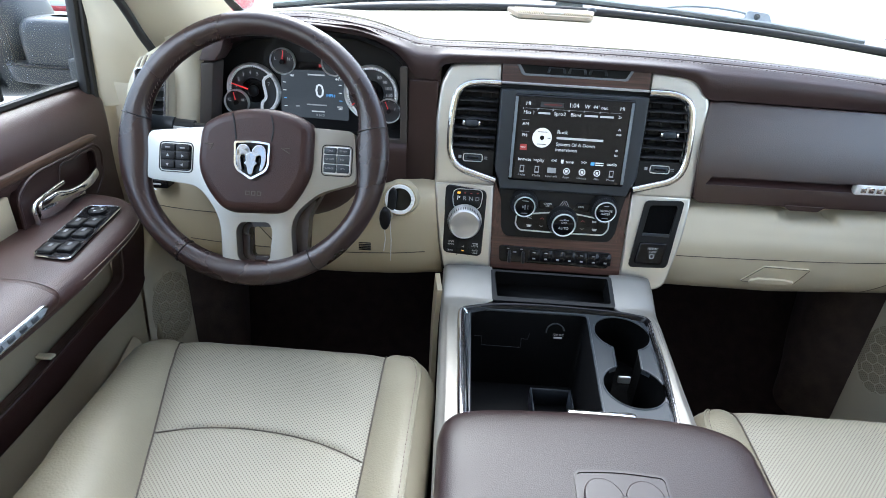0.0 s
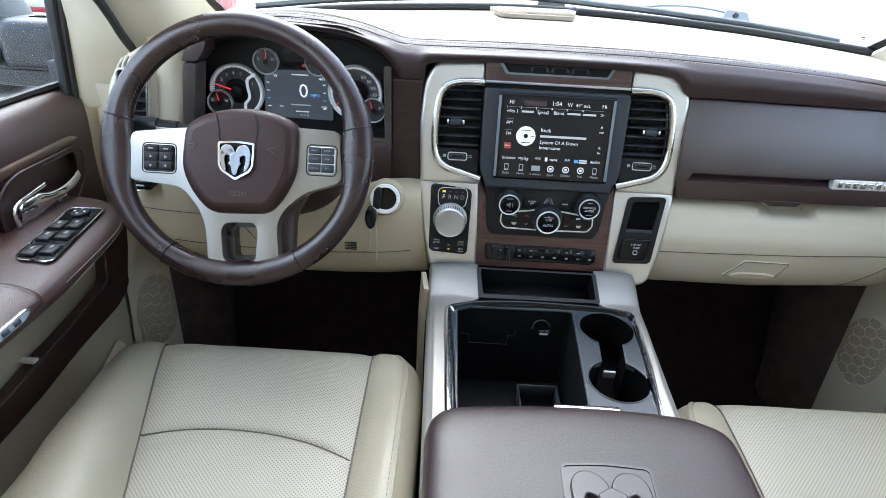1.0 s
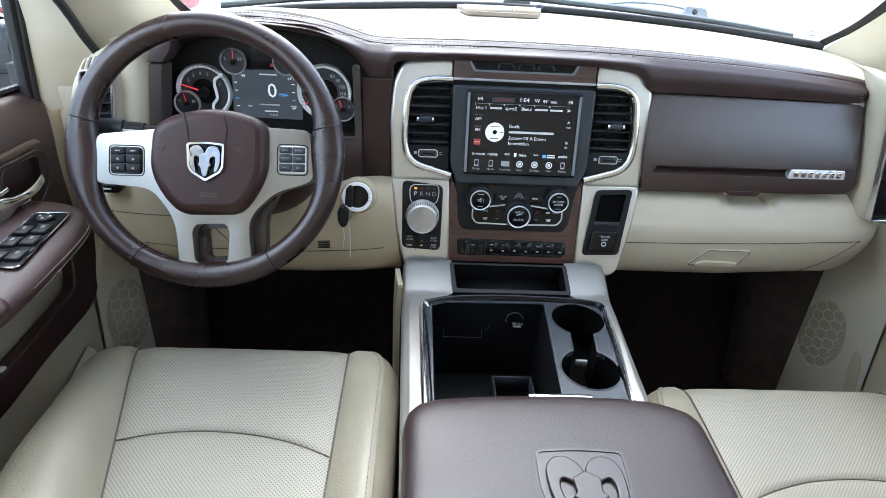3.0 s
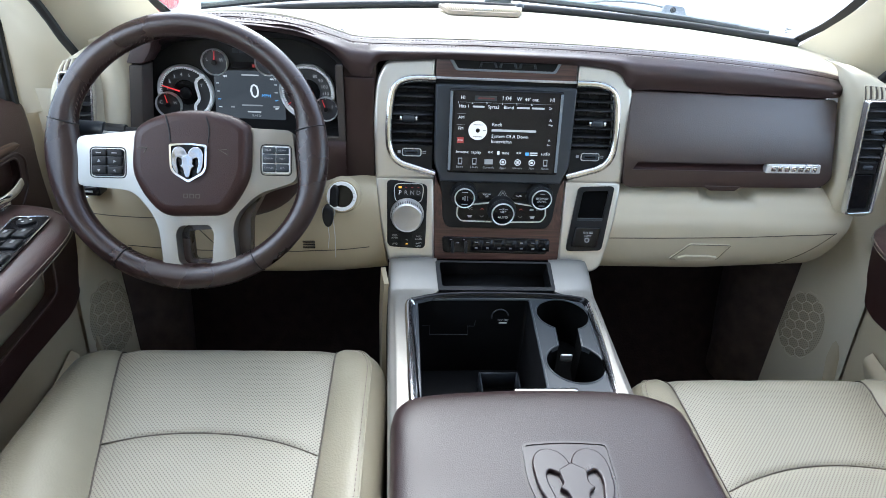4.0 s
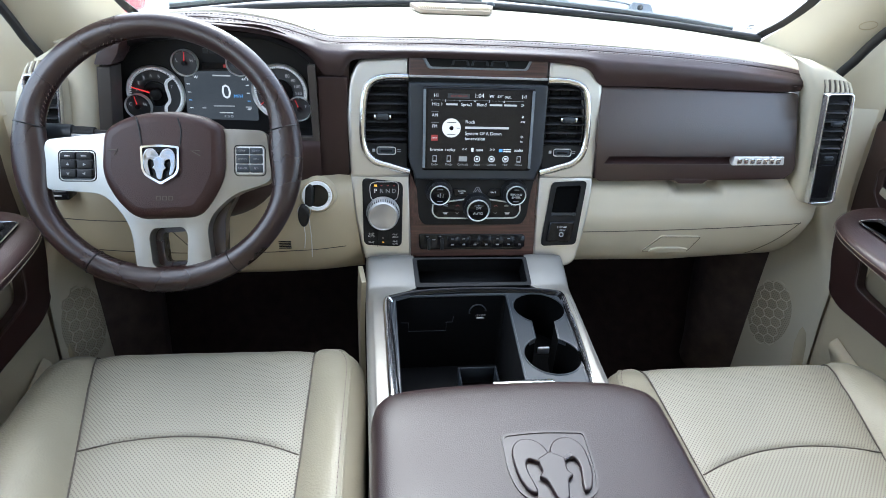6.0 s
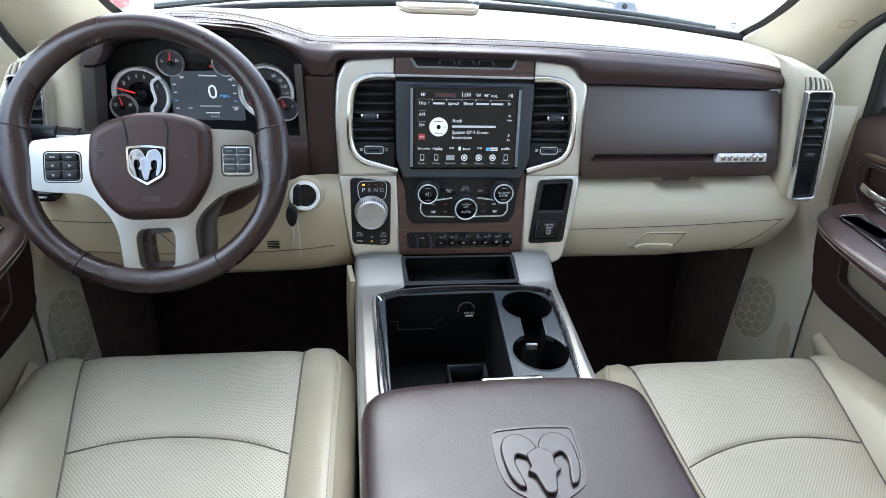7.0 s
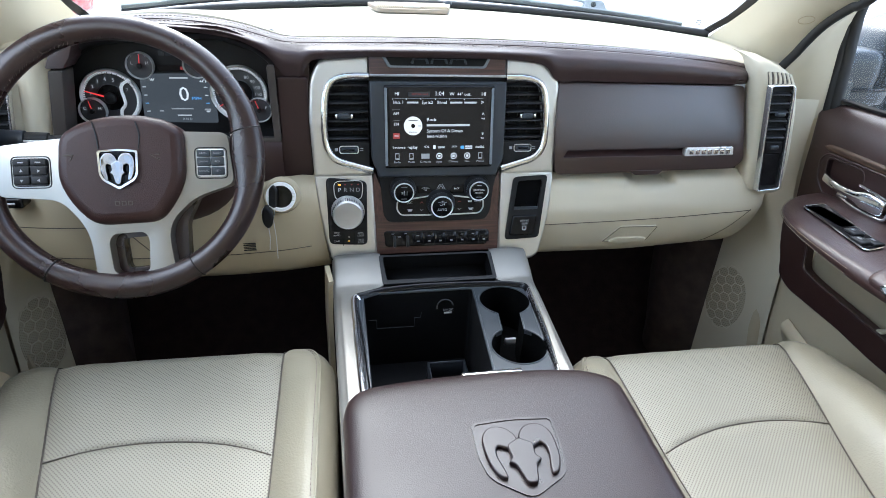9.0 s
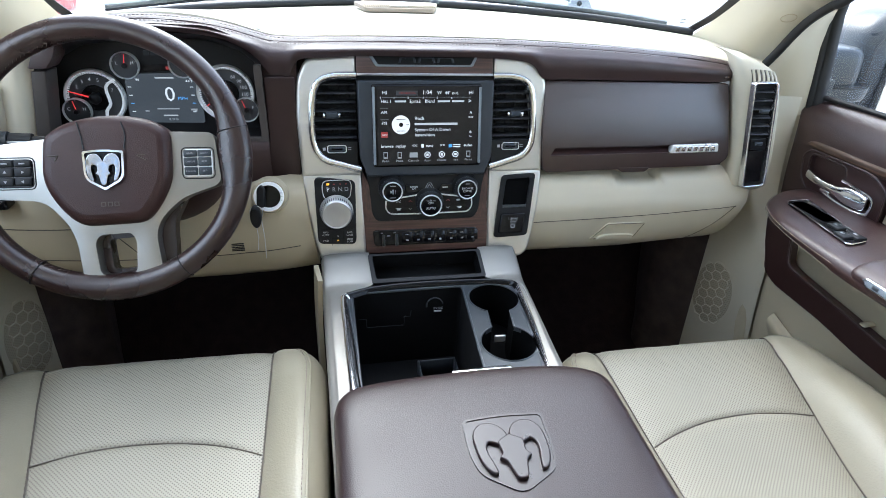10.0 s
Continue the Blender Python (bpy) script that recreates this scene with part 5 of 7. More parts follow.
part("hazard_edge", tube([SB @ Vector((*L1(x, z), 0.0076)) for x, z in ((-0.0055, 0.5905), (0.003, 0.6055), (0.008, 0.6055), (0.0165, 0.5905))], 0.0005, 5), glow_dim, hz)

# gear selector panel and the cubby panel opposite
spm = SB @ pose(0, 0, 0.006)
sel = part("selector_panel", slab(rounded(B([(-0.193, 0.622), (-0.1905, 0.5235), (-0.127, 0.5205), (-0.124, 0.6155)]), 0.010), 0.0, 0.003, spm, 0.002), black_plastic, stack, "black gear selector panel")
S2 = spm @ pose(0, 0, 0.0032)
for c, x in zip("PRND", (-0.1705, -0.1605, -0.150, -0.1395)):
    part("gear_letter", lettering(c, 0.010, S2 @ pose(*B1(x, 0.6025), 0), 0.0002), glow_dim if c != "P" else glow_white, sel, smooth=False)
part("gear_lamp", bars([(*B1(-0.1705, 0.6105), 0.005, 0.0035)], S2, 0.0004), glow_amber, sel)
part("gear_dash", bars([(*B1(-0.1605, 0.6105), 0.003, 0.0012), (*B1(-0.150, 0.6105), 0.003, 0.0012), (*B1(-0.1395, 0.6105), 0.003, 0.0012)], S2, 0.0003), glow_red, sel)
part("gear_outline", tube(spline([S2 @ Vector((*B1(x, z), 0)) for x, z in ((-0.172, 0.588), (-0.1785, 0.594), (-0.178, 0.6135), (-0.155, 0.616), (-0.133, 0.614), (-0.1335, 0.594), (-0.140, 0.588))], 4), 0.0008, 5), brushed, sel)
ks = spm @ pose(*B1(-0.158, 0.5715), 0.003) @ pose(0, 0, 0, 14, 0, 0)
kn = part("gear_knob", lathe([(0.0285, 0), (0.0285, 0.004), (0.0265, 0.007), (0.0260, 0.019), (0.0245, 0.0225), (0.0232, 0.0230), (0.0226, 0.0215), (0.012, 0.0205), (0, 0.0200)], 48, ks), brushed, stack, "brushed metal rotary gear knob")
part("knurl", joined(*[rbox((0.0011, 0.0012, 0.010), (0, 0, 0), 0, m=ks @ pose(0.0262 * math.cos(a), 0.0262 * math.sin(a), 0.013, 0, 0, math.degrees(a))) for a in np.linspace(0, 2 * math.pi, 44, endpoint=False)]), grey_plastic, kn)
for tx, x, zz in (("4WD", -0.178, 0.5398), ("AUTO", -0.178, 0.5362), ("4WD", -0.138, 0.5385), ("LOCK", -0.138, 0.5349), ("N", -0.158, 0.5335), ("2WD", -0.178, 0.5275), ("4WD", -0.138, 0.5285), ("LOW", -0.138, 0.5249)):
    word(tx, *B1(x, zz), 0.0042, S2, sel, 0.0002)
part("drive_lamp", bars([(*B1(-0.158, 0.5275), 0.0035, 0.0018)], S2, 0.0004), glow_amber, sel)
part("button_gap", bars([(*B1(-0.158, 0.5305), 0.055, 0.0006), (*B1(-0.158, 0.544), 0.055, 0.0006), (*B1(-0.1675, 0.5305), 0.0006, 0.024), (*B1(-0.1485, 0.5305), 0.0006, 0.024)], S2, 0.0002), bin_black, sel)

cub_o = rounded(B([(0.136, 0.617), (0.1135, 0.5205), (0.1755, 0.5225), (0.199, 0.6195)]), 0.008)
cub_i = rounded(B([(0.1435, 0.6105), (0.1325, 0.5665), (0.1765, 0.5665), (0.189, 0.6125)]), 0.005)
cub = part("cubby_panel", holed(cub_o, [cub_i], 0.006, 0.010, SB), black_plastic, stack, "black cubby panel with a power outlet")
# The back lies shallow; its near-black paints the shade of a deeper cubby.
part("cubby_back", slab(rounded(B([(0.143, 0.6115), (0.131, 0.5655), (0.178, 0.5655), (0.190, 0.6135)]), 0.004), -0.02, 0.0065, SB), deep_black, cub)
part("cubby_lip", slab(rounded(B([(0.1335, 0.5705), (0.1325, 0.5665), (0.1765, 0.5665), (0.1775, 0.5705)]), 0.001), 0.0, 0.011, SB, 0.001), grey_plastic, cub)
part("outlet_cover", slab(rounded(B([(0.1295, 0.5575), (0.1215, 0.5275), (0.165, 0.5275), (0.174, 0.5575)]), 0.004), 0.008, 0.0155, SB, 0.002), black_gloss, cub)
word("115V AC", *B1(0.150, 0.5495), 0.0048, SB, cub, 0.0157)
word("150W", *B1(0.150, 0.5450), 0.0048, SB, cub, 0.0157)
part("outlet_mark", lathe([(0.0030, 0), (0.0030, 0.0003), (0.0042, 0.0003), (0.0042, 0)], 20, SB @ pose(*B1(0.1485, 0.5385), 0.0156)), white_mark, cub)

# ---- centre console ----
con = thing("center_console", (0, 0.6, 0.0), "centre console with silver rails, open bin and two cup holders", "center console")
# silver rails that rise as ramps to the stack, and the side walls under them
RAIL_Z = ((0.912, 0.5003), (0.90, 0.4985), (0.872, 0.4885), (0.855, 0.4815), (0.845, 0.4775), (0.832, 0.4758), (0.82, 0.4755), (0.80, 0.4755), (0.72, 0.475), (0.60, 0.475), (0.30, 0.475))
RAIL_OUT = {-1: [(0.30, 0.171), (0.67, 0.1825), (0.80, 0.1865), (0.886, 0.188), (0.96, 0.188)], 1: [(0.30, 0.130), (0.6175, 0.1435), (0.72, 0.1500), (0.80, 0.1550), (0.886, 0.1580), (0.96, 0.1585)]}
RAIL_IN = {-1: [(0.30, 0.146), (0.60, 0.1515), (0.80, 0.1565), (0.82, 0.148), (0.832, 0.122), (0.845, 0.104), (0.96, 0.108)], 1: [(0.30, 0.104), (0.60, 0.116), (0.72, 0.130), (0.80, 0.1365), (0.82, 0.134), (0.832, 0.110), (0.845, 0.088), (0.96, 0.0885)]}
for sx in (-1, 1):
    rows = []
    for y, z in RAIL_Z:
        xo, xi = lerp(RAIL_OUT[sx], y), lerp(RAIL_IN[sx], y)
        rows.append([(xi * sx, y, z), ((xi + xo) / 2 * sx, y, z + 0.0012), ((xo - 0.009) * sx, y, z - 0.001), ((xo - 0.0015) * sx, y, z - 0.0075), (xo * sx, y, z - 0.03), ((xo - 0.002) * sx, y, 0.33)])
    part("silver_rail", sheet(rows, 5, 4, 0.003), rail_silver, con, "silver painted side rail with a ramp up to the stack")
    part("side_wall", sheet([[((lerp(RAIL_OUT[sx], y) - 0.014) * sx, y, z) for y in (0.30, 0.6, 0.85, 1.0)] for z in (0.46, 0.3, 0.15, 0.03)], 3, 2, 0.006), cream_plastic, con)
part("toe_panel", sheet([[(-0.201, 0.90, 0.487), (-0.194, 0.858, 0.480)], [(-0.204, 0.90, 0.40), (-0.198, 0.855, 0.40)], [(-0.204, 0.90, 0.26), (-0.198, 0.86, 0.26)]], 3, 5, 0.008), cream_plastic, con)
# front bin below the stack
zf = plane_at((0, 0.846, 0.4775), (1, 0, 0), (0, 0.055, 0.0235))
part("front_bin_frame", holed(rounded([(-0.1055, -0.002), (0.0895, -0.001), (0.0890, 0.059), (-0.1090, 0.059)], 0.004), [rounded([(-0.0985, 0.006), (0.0830, 0.0055), (0.0825, 0.055), (-0.1025, 0.055)], 0.004)], -0.034, 0.0025, zf), black_plastic, con, "dark frame of the bin under the stack")
part("front_bin", slab([(-0.106, 0.002), (0.088, 0.002), (0.088, 0.058), (-0.107, 0.058)], -0.045, -0.032, zf), bin_black, con)
# gloss strip between the front bin and the chrome bezel
part("bridge_strip", sheet([[(-0.106, 0.828, 0.4735), (0, 0.834, 0.4745), (0.090, 0.829, 0.4735)], [(-0.106, 0.840, 0.4745), (0, 0.843, 0.4755), (0.090, 0.841, 0.4745)], [(-0.106, 0.850, 0.476), (0, 0.852, 0.476), (0.090, 0.851, 0.476)]], 6, 3, 0.005), black_gloss, con)
# plate with the bin mouth and cup holes
pm = pose(0, 0, 0.468)
bin_mouth = rounded([(-0.1405, 0.8245), (0.0430, 0.8275), (0.0245, 0.56), (-0.1385, 0.56)], 0.008)
def figure8():
    up = oval(0.088, 0.7865, 0.0415, 0.0425, 36, -68, 240)
    dn = oval(0.0785, 0.667, 0.0410, 0.0425, 36, 112, 422)
    return up + dn
plate = part("holder_plate", holed(rounded([(-0.1540, 0.832), (0.1350, 0.832), (0.114, 0.56), (-0.1500, 0.56)], [0.012, 0.02, 0, 0]), [bin_mouth, figure8()], -0.004, 0.004, pm), grey_plastic, con, "dark grey console plate with two cup holes")
bc = bmesh.new()
loop = [Vector((x, y, 0)) for x, y in bin_mouth]
for z0, z1, s in ((0.470, 0.33, 0.96),):
    top = [bc.verts.new((p.x, p.y, z0)) for p in loop]
    bot = [bc.verts.new((-0.05 + (p.x + 0.05) * s, 0.70 + (p.y - 0.70) * s, z1)) for p in loop]
    for i in range(len(loop)):
        j = (i + 1) % len(loop)
        bc.faces.new((top[i], top[j], bot[j], bot[i]))
    bc.faces.new(bot)
part("storage_bin", bc, bin_black, con, "deep black storage bin")
cc = bmesh.new()
loop = [Vector((x, y, 0)) for x, y in figure8()]
top = [cc.verts.new((p.x, p.y, 0.470)) for p in loop]
bot = [cc.verts.new((p.x * 0.95 + 0.004, 0.727 + (p.y - 0.727) * 0.96, 0.395)) for p in loop]
for i in range(len(loop)):
    j = (i + 1) % len(loop)
    cc.faces.new((top[i], top[j], bot[j], bot[i]))
cc.faces.new(bot)
part("cup_well", cc, deep_black, con, "black twin cup well")
part("cup_tab", rbox((0.018, 0.004, 0.012), (0.077, 0.704, 0.452), 0.002), brushed, con)
part("cup_rim", tube([(x, y, 0.472) for x, y in figure8()], 0.0014, 6, True), grey_plastic, con)
part("bin_rim", tube([(x, y, 0.472) for x, y in bin_mouth], 0.0018, 6, True), grey_plastic, con)
BEZEL_OUT = [(-0.148, 0.45), (-0.1549, 0.596), (-0.1574, 0.688), (-0.1605, 0.800), (-0.1540, 0.8205), (-0.105, 0.8362), (-0.031, 0.8423), (0.069, 0.8393), (0.1284, 0.8290), (0.1400, 0.8130), (0.1339, 0.720), (0.1197, 0.614), (0.102, 0.50)]
BEZEL_IN = [(-0.130, 0.45), (-0.1375, 0.600), (-0.1405, 0.688), (-0.1455, 0.795), (-0.1425, 0.8115), (-0.103, 0.8262), (-0.031, 0.8328), (0.068, 0.8302), (0.1220, 0.8215), (0.1300, 0.8080), (0.1215, 0.718), (0.1105, 0.614), (0.094, 0.50)]
def bezel_row(k, z, i0, i1):
    return [(a[0] * (1 - k) + b[0] * k, a[1] * (1 - k) + b[1] * k, z) for a, b in list(zip(BEZEL_OUT, BEZEL_IN))[i0:i1]]


for i0, i1, metal, said in ((0, 5, chrome, "chrome edge strip"), (4, 10, black_gloss, "gloss black front edge"), (9, 13, chrome, "chrome edge strip")):
    part("bezel_strip", sheet([bezel_row(k, z, i0, i1) for k, z in ((0.0, 0.4745), (0.10, 0.4780), (0.35, 0.4795), (0.7, 0.4775), (1.0, 0.4715))], 6, 4, 0.0015), metal, con, said)
# power socket and slots in the bin's far wall
bw = plane_at((0, 0.8255, 0.437), (1, 0, 0), (0, 0.12, 1))
part("socket_ring", tube([bw @ Vector((-0.003 + 0.014 * math.cos(a), 0.003 + 0.014 * math.sin(a), 0.003)) for a in np.linspace(0.2, 3.3, 20)], 0.0012, 6), grey_plastic, con)
word("12V DC", 0.002, -0.002, 0.0055, bw, con, 0.004)
part("socket_mark", bars([(0.002, -0.007, 0.013, 0.003)], bw @ pose(0, 0, 0.004), 0.0005), white_mark, con)
part("card_slot", tube([bw @ Vector(p) for p in ((-0.13, -0.014, 0.003), (-0.118, -0.014, 0.003), (-0.118, -0.03, 0.003), (-0.055, -0.03, 0.003), (-0.055, -0.014, 0.003), (-0.045, -0.014, 0.003), (-0.043, -0.004, 0.003))], 0.0006, 5), grey_plastic, con)
part("bin_divider", joined(rbox((0.062, 0.003, 0.032), (-0.006, 0.775, 0.348), 0.001, 1), rbox((0.003, 0.07, 0.032), (-0.036, 0.742, 0.348), 0.001, 1), rbox((0.003, 0.07, 0.032), (0.025, 0.742, 0.348), 0.001, 1)), grey_plastic, con, "small dark tray in the bin")

lid = thing("console_lid", (0, 0.4, 0.44), "padded brown leather console armrest lid with an embossed shield", "armrest")
lid_o = spline([Vector((x, y, 0)) for x, y in ((-0.168, 0.20), (-0.172, 0.35), (-0.174, 0.50), (-0.174, 0.545), (-0.163, 0.571), (-0.136, 0.582), (-0.06, 0.589), (0.03, 0.591), (0.119, 0.586), (0.160, 0.573), (0.177, 0.555), (0.179, 0.52), (0.174, 0.40), (0.168, 0.20))], 6)
rows = []
for inset, z in ((0.004, 0.440), (0.0, 0.452), (0.0, 0.480), (0.004, 0.493), (0.012, 0.4995), (0.03, 0.5025), (0.07, 0.5035)):
    c = Vector((0.003, 0.38, 0))
    rows.append([(p.x - (inset if p.x > 0.003 else -inset) * min(1, abs(p.x - 0.003) / 0.12), p.y - inset * max(0, min(1, (p.y - 0.45) / 0.12)), z) for p in lid_o])
lb = sheet(rows, 1, 2, 0.0)
lb.verts.ensure_lookup_table()
ring = sorted([v for v in lb.verts if abs(v.co.z - 0.5035) < 1e-5], key=lambda v: -math.atan2(v.co.y - 0.3, v.co.x))
lb.faces.new(ring)
part("lid_pad", lb, lid_leather, lid)
part("lid_base", slab([(p.x * 0.985, p.y - 0.004) for p in lid_o], 0.425, 0.441), black_plastic, lid)
part("latch", rbox((0.083, 0.010, 0.008), (0.019, 0.5935, 0.486), 0.003), chrome, lid, "chrome lid latch")
LM = pose(0.0140, 0.442, 0.5035)
shield_o = rounded([(-0.046, 0.050), (0.0, 0.054), (0.049, 0.050), (0.046, 0.0), (0.040, -0.030), (-0.004, -0.056), (-0.042, -0.028), (-0.048, 0.0)], [0.006, 0.03, 0.006, 0.03, 0.012, 0.012, 0.012, 0.03])
shield_i = [(x * 0.945, y * 0.945) for x, y in shield_o]
em = part("shield_rim", holed(shield_o, [shield_i], -0.002, 0.0013, LM), emblem_brown, lid, "embossed shield outline")
part("shield_field", slab(shield_i, -0.002, 0.0003, LM), emblem_brown, em)


def emblem(m, k, material, parent, h):
    """Plain raised shapes of the shield: two curls and a wedge."""
    for sx in (-1, 1):
        curl = spline([Vector((x * sx * k, y * k, 0)) for x, y in ((0.001, 0.020), (0.008, 0.036), (0.021, 0.043), (0.034, 0.040), (0.0425, 0.027), (0.0435, 0.006), (0.041, -0.014), (0.034, -0.030), (0.026, -0.033), (0.0265, -0.022), (0.030, -0.006), (0.030, 0.006), (0.026, 0.012), (0.018, 0.009), (0.010, 0.004))], 4, True)
        o = [(p.x, p.y) for p in curl]
        part("shield_curl", slab(o if sx < 0 else o[::-1], -0.001, h, m, (0.0024 if h > 0.005 else 0.0042), 4), material, parent)
    w = rounded([(x * k, y * k) for x, y in ((-0.016, 0.012), (0.0, 0.022), (0.016, 0.012), (0.014, -0.006), (0.020, -0.012), (0.012, -0.018), (0.007, -0.040), (0.004, -0.044), (-0.004, -0.044), (-0.007, -0.040), (-0.012, -0.018), (-0.020, -0.012), (-0.014, -0.006))], 0.003 * k)
    part("shield_wedge", slab(w[::-1], -0.001, h * 1.15, m, (0.0024 if h > 0.005 else 0.0042), 4), material, parent)


emblem(LM, 0.92, emblem_brown, em, 0.0048)
part("edge_welt", tube([(x, y, 0.446) for x, y, z in rows[0]], 0.002, 6), brown_leather, lid)

# ---- instrument cluster ----
clu = thing("instrument_cluster", (-0.425, 1.03, 0.69), "dark instrument cluster with chrome-ringed gauges and a lit display", "instrument cluster")
CM = plane_at((0, 1.030, 0), (1, 0, 0), (0, 0.0, 1))
bez = [(-0.590, 0.780), (-0.575, 0.807), (-0.534, 0.833), (-0.433, 0.848), (-0.340, 0.846), (-0.291, 0.829), (-0.262, 0.807), (-0.262, 0.675), (-0.36, 0.668), (-0.594, 0.675)]
inn = [(-0.580, 0.775), (-0.566, 0.799), (-0.530, 0.820), (-0.433, 0.833), (-0.345, 0.831), (-0.300, 0.816), (-0.276, 0.797), (-0.272, 0.692), (-0.36, 0.682), (-0.584, 0.685)]
bb = bmesh.new()
r0 = [bb.verts.new((x, 0.986, z)) for x, z in rounded(bez, 0.008)]
r1 = [bb.verts.new((x * 0.997 - 0.0012, 0.992, z * 0.999)) for x, z in rounded([(x * 0.35 + a * 0.65, z * 0.35 + b * 0.65) for (x, z), (a, b) in zip(inn, bez)], 0.008)]
r2 = [bb.verts.new((x, 1.034, z)) for x, z in rounded(inn, 0.008)]
for a, b in ((r0, r1), (r1, r2)):
    for i in range(len(a)):
        j = (i + 1) % len(a)
        bb.faces.new((a[i], a[j], b[j], b[i]))
part("hood_liner", bb, black_plastic, clu, "black recessed gauge hood")
part("right_lip", slab(rounded([(-0.275, 0.803), (-0.263, 0.803), (-0.2615, 0.674), (-0.300, 0.679), (-0.300, 0.687), (-0.273, 0.687)][::-1], [0.002, 0.002, 0.002, 0.002, 0.002, 0.004]), -0.004, 0.004, plane_at((0, 0.986, 0), (1, 0, 0), (0, 0, 1)), 0.002, 3), taupe_trim, clu, "taupe frame at the edge of the gauge hood")
part("back_plate", slab(rounded([(-0.60, 0.66), (-0.26, 0.66), (-0.26, 0.85), (-0.60, 0.85)], 0.01), -0.02, 0.0, CM), black_plastic, clu)
lcd = part("display", slab(rounded([(-0.481, 0.702), (-0.366, 0.700), (-0.366, 0.781), (-0.476, 0.779)], 0.004), 0.0, 0.003, CM), cluster_lcd, clu, "lit grey driver display")
C2 = CM @ pose(0, 0, 0.0032)


def in_cluster(body, x, z, size, material=None, parent=None, w=0.0):
    part("display_text", lettering(body, size, C2 @ pose(x, z, w), 0.0002), material or glow_white, parent or lcd, smooth=False)


in_cluster("0", -0.4135, 0.7465, 0.0330)
in_cluster("MPH", -0.395, 0.7405, 0.0075, glow_blue)
in_cluster("44°F", -0.381, 0.7680, 0.0062)
in_cluster("W", -0.4585, 0.7700, 0.0065)
part("display_bar", bars([(-0.418, 0.7735, 0.028, 0.0022)], C2, 0.0003), icon_glow, lcd)
part("display_bar", bars([(-0.4195, 0.7240, 0.034, 0.0022), (-0.380, 0.7225, 0.010, 0.0028), (-0.452, 0.7205, 0.006, 0.0024)], C2, 0.0003), glow_dim, lcd)
part("display_bar", bars([(-0.4175, 0.7130, 0.022, 0.0022), (-0.380, 0.7190, 0.005, 0.002)], C2, 0.0003), icon_glow, lcd)
in_cluster("R N D", -0.414, 0.7065, 0.0055, glow_dim)
part("warning_lamp", bars([(-0.410, 0.7885, 0.006, 0.005)], C2, 0.0004), glow_red, clu)
part("top_emblem", joined(*[slab(rounded([(x - 0.004, 0.8075), (x + 0.004, 0.8075), (x + 0.004, 0.8145), (x - 0.004, 0.8145)], 0.001), 0.0, 0.002, CM) for x in (-0.4385, -0.4285, -0.4185)]), grey_plastic, clu)
part("lamp_strip", slab(rounded([(-0.447, 0.783), (-0.385, 0.784), (-0.385, 0.794), (-0.447, 0.793)], 0.002), 0, 0.002, CM), black_gloss, clu)


def gauge(x, z, r, marks, numbers, start, sweep, needle, tilt, label, lift=0.0):
    m = CM @ pose(x, z, 0.003 + lift)
    g = part("gauge", lathe([(0, 0.001), (r * 0.98, 0.001), (r * 0.98, -0.006)], 48, m), dial_face, clu, label)
    part("ring", lathe([(r, -0.004), (r * 1.02, 0.004), (r * 0.99, 0.0065), (r * 0.94, 0.005), (r * 0.92, 0.0015)], 48, m), ring_silver, g, "chrome gauge ring")
    if r > 0.03:
        part("number_ring", lathe([(r * 0.85, 0.002), (r * 0.86, 0.0032), (r * 0.91, 0.0032), (r * 0.92, 0.0015)], 48, m), dial_ring, g)
        part("inner_disc", lathe([(0, 0.0022), (r * 0.44, 0.0022), (r * 0.46, 0.001)], 40, m), black_gloss, g)
        part("inner_ring", lathe([(r * 0.45, 0.001), (r * 0.46, 0.0028), (r * 0.485, 0.0028), (r * 0.49, 0.001)], 40, m), grey_plastic, g)
    ticks = []
    for i in range(marks + 1):
        a = radians(start + sweep * i / marks)
        big = i % 2 == 0
        ticks.append(rbox((r * (0.10 if big else 0.06), r * 0.02, 0.0005), (0, 0, 0), 0, m=m @ pose(r * 0.86 * math.cos(a), r * 0.86 * math.sin(a), 0.0036, 0, 0, math.degrees(a))))
    part("dial_ticks", joined(*ticks), black_plastic if r > 0.03 else white_mark, g, kind="stuff")
    for i, tx in enumerate(numbers):
        a = radians(start + sweep * i / max(1, len(numbers) - 1))
        if tx:
            part("dial_number", lettering(tx, r * (0.17 if r > 0.03 else 0.34), m @ pose(r * (0.66 if r > 0.03 else 0.58) * math.cos(a), r * (0.66 if r > 0.03 else 0.58) * math.sin(a), 0.0036), 0.0002), icon_glow, g, smooth=False)
    a = radians(needle)
    nd = slab([(-r * 0.18, -r * 0.035), (r * 0.84, -r * 0.014), (r * 0.84, r * 0.014), (-r * 0.18, r * 0.035)], 0.0048, 0.0058, m @ pose(0, 0, 0, 0, 0, needle))
    part("needle", nd, red_mark, g, "red pointer")
    part("needle_hub", lathe([(r * 0.20, 0.003), (r * 0.20, 0.0075), (r * 0.16, 0.009), (0, 0.0092)], 24, m), black_plastic, g)
    return g


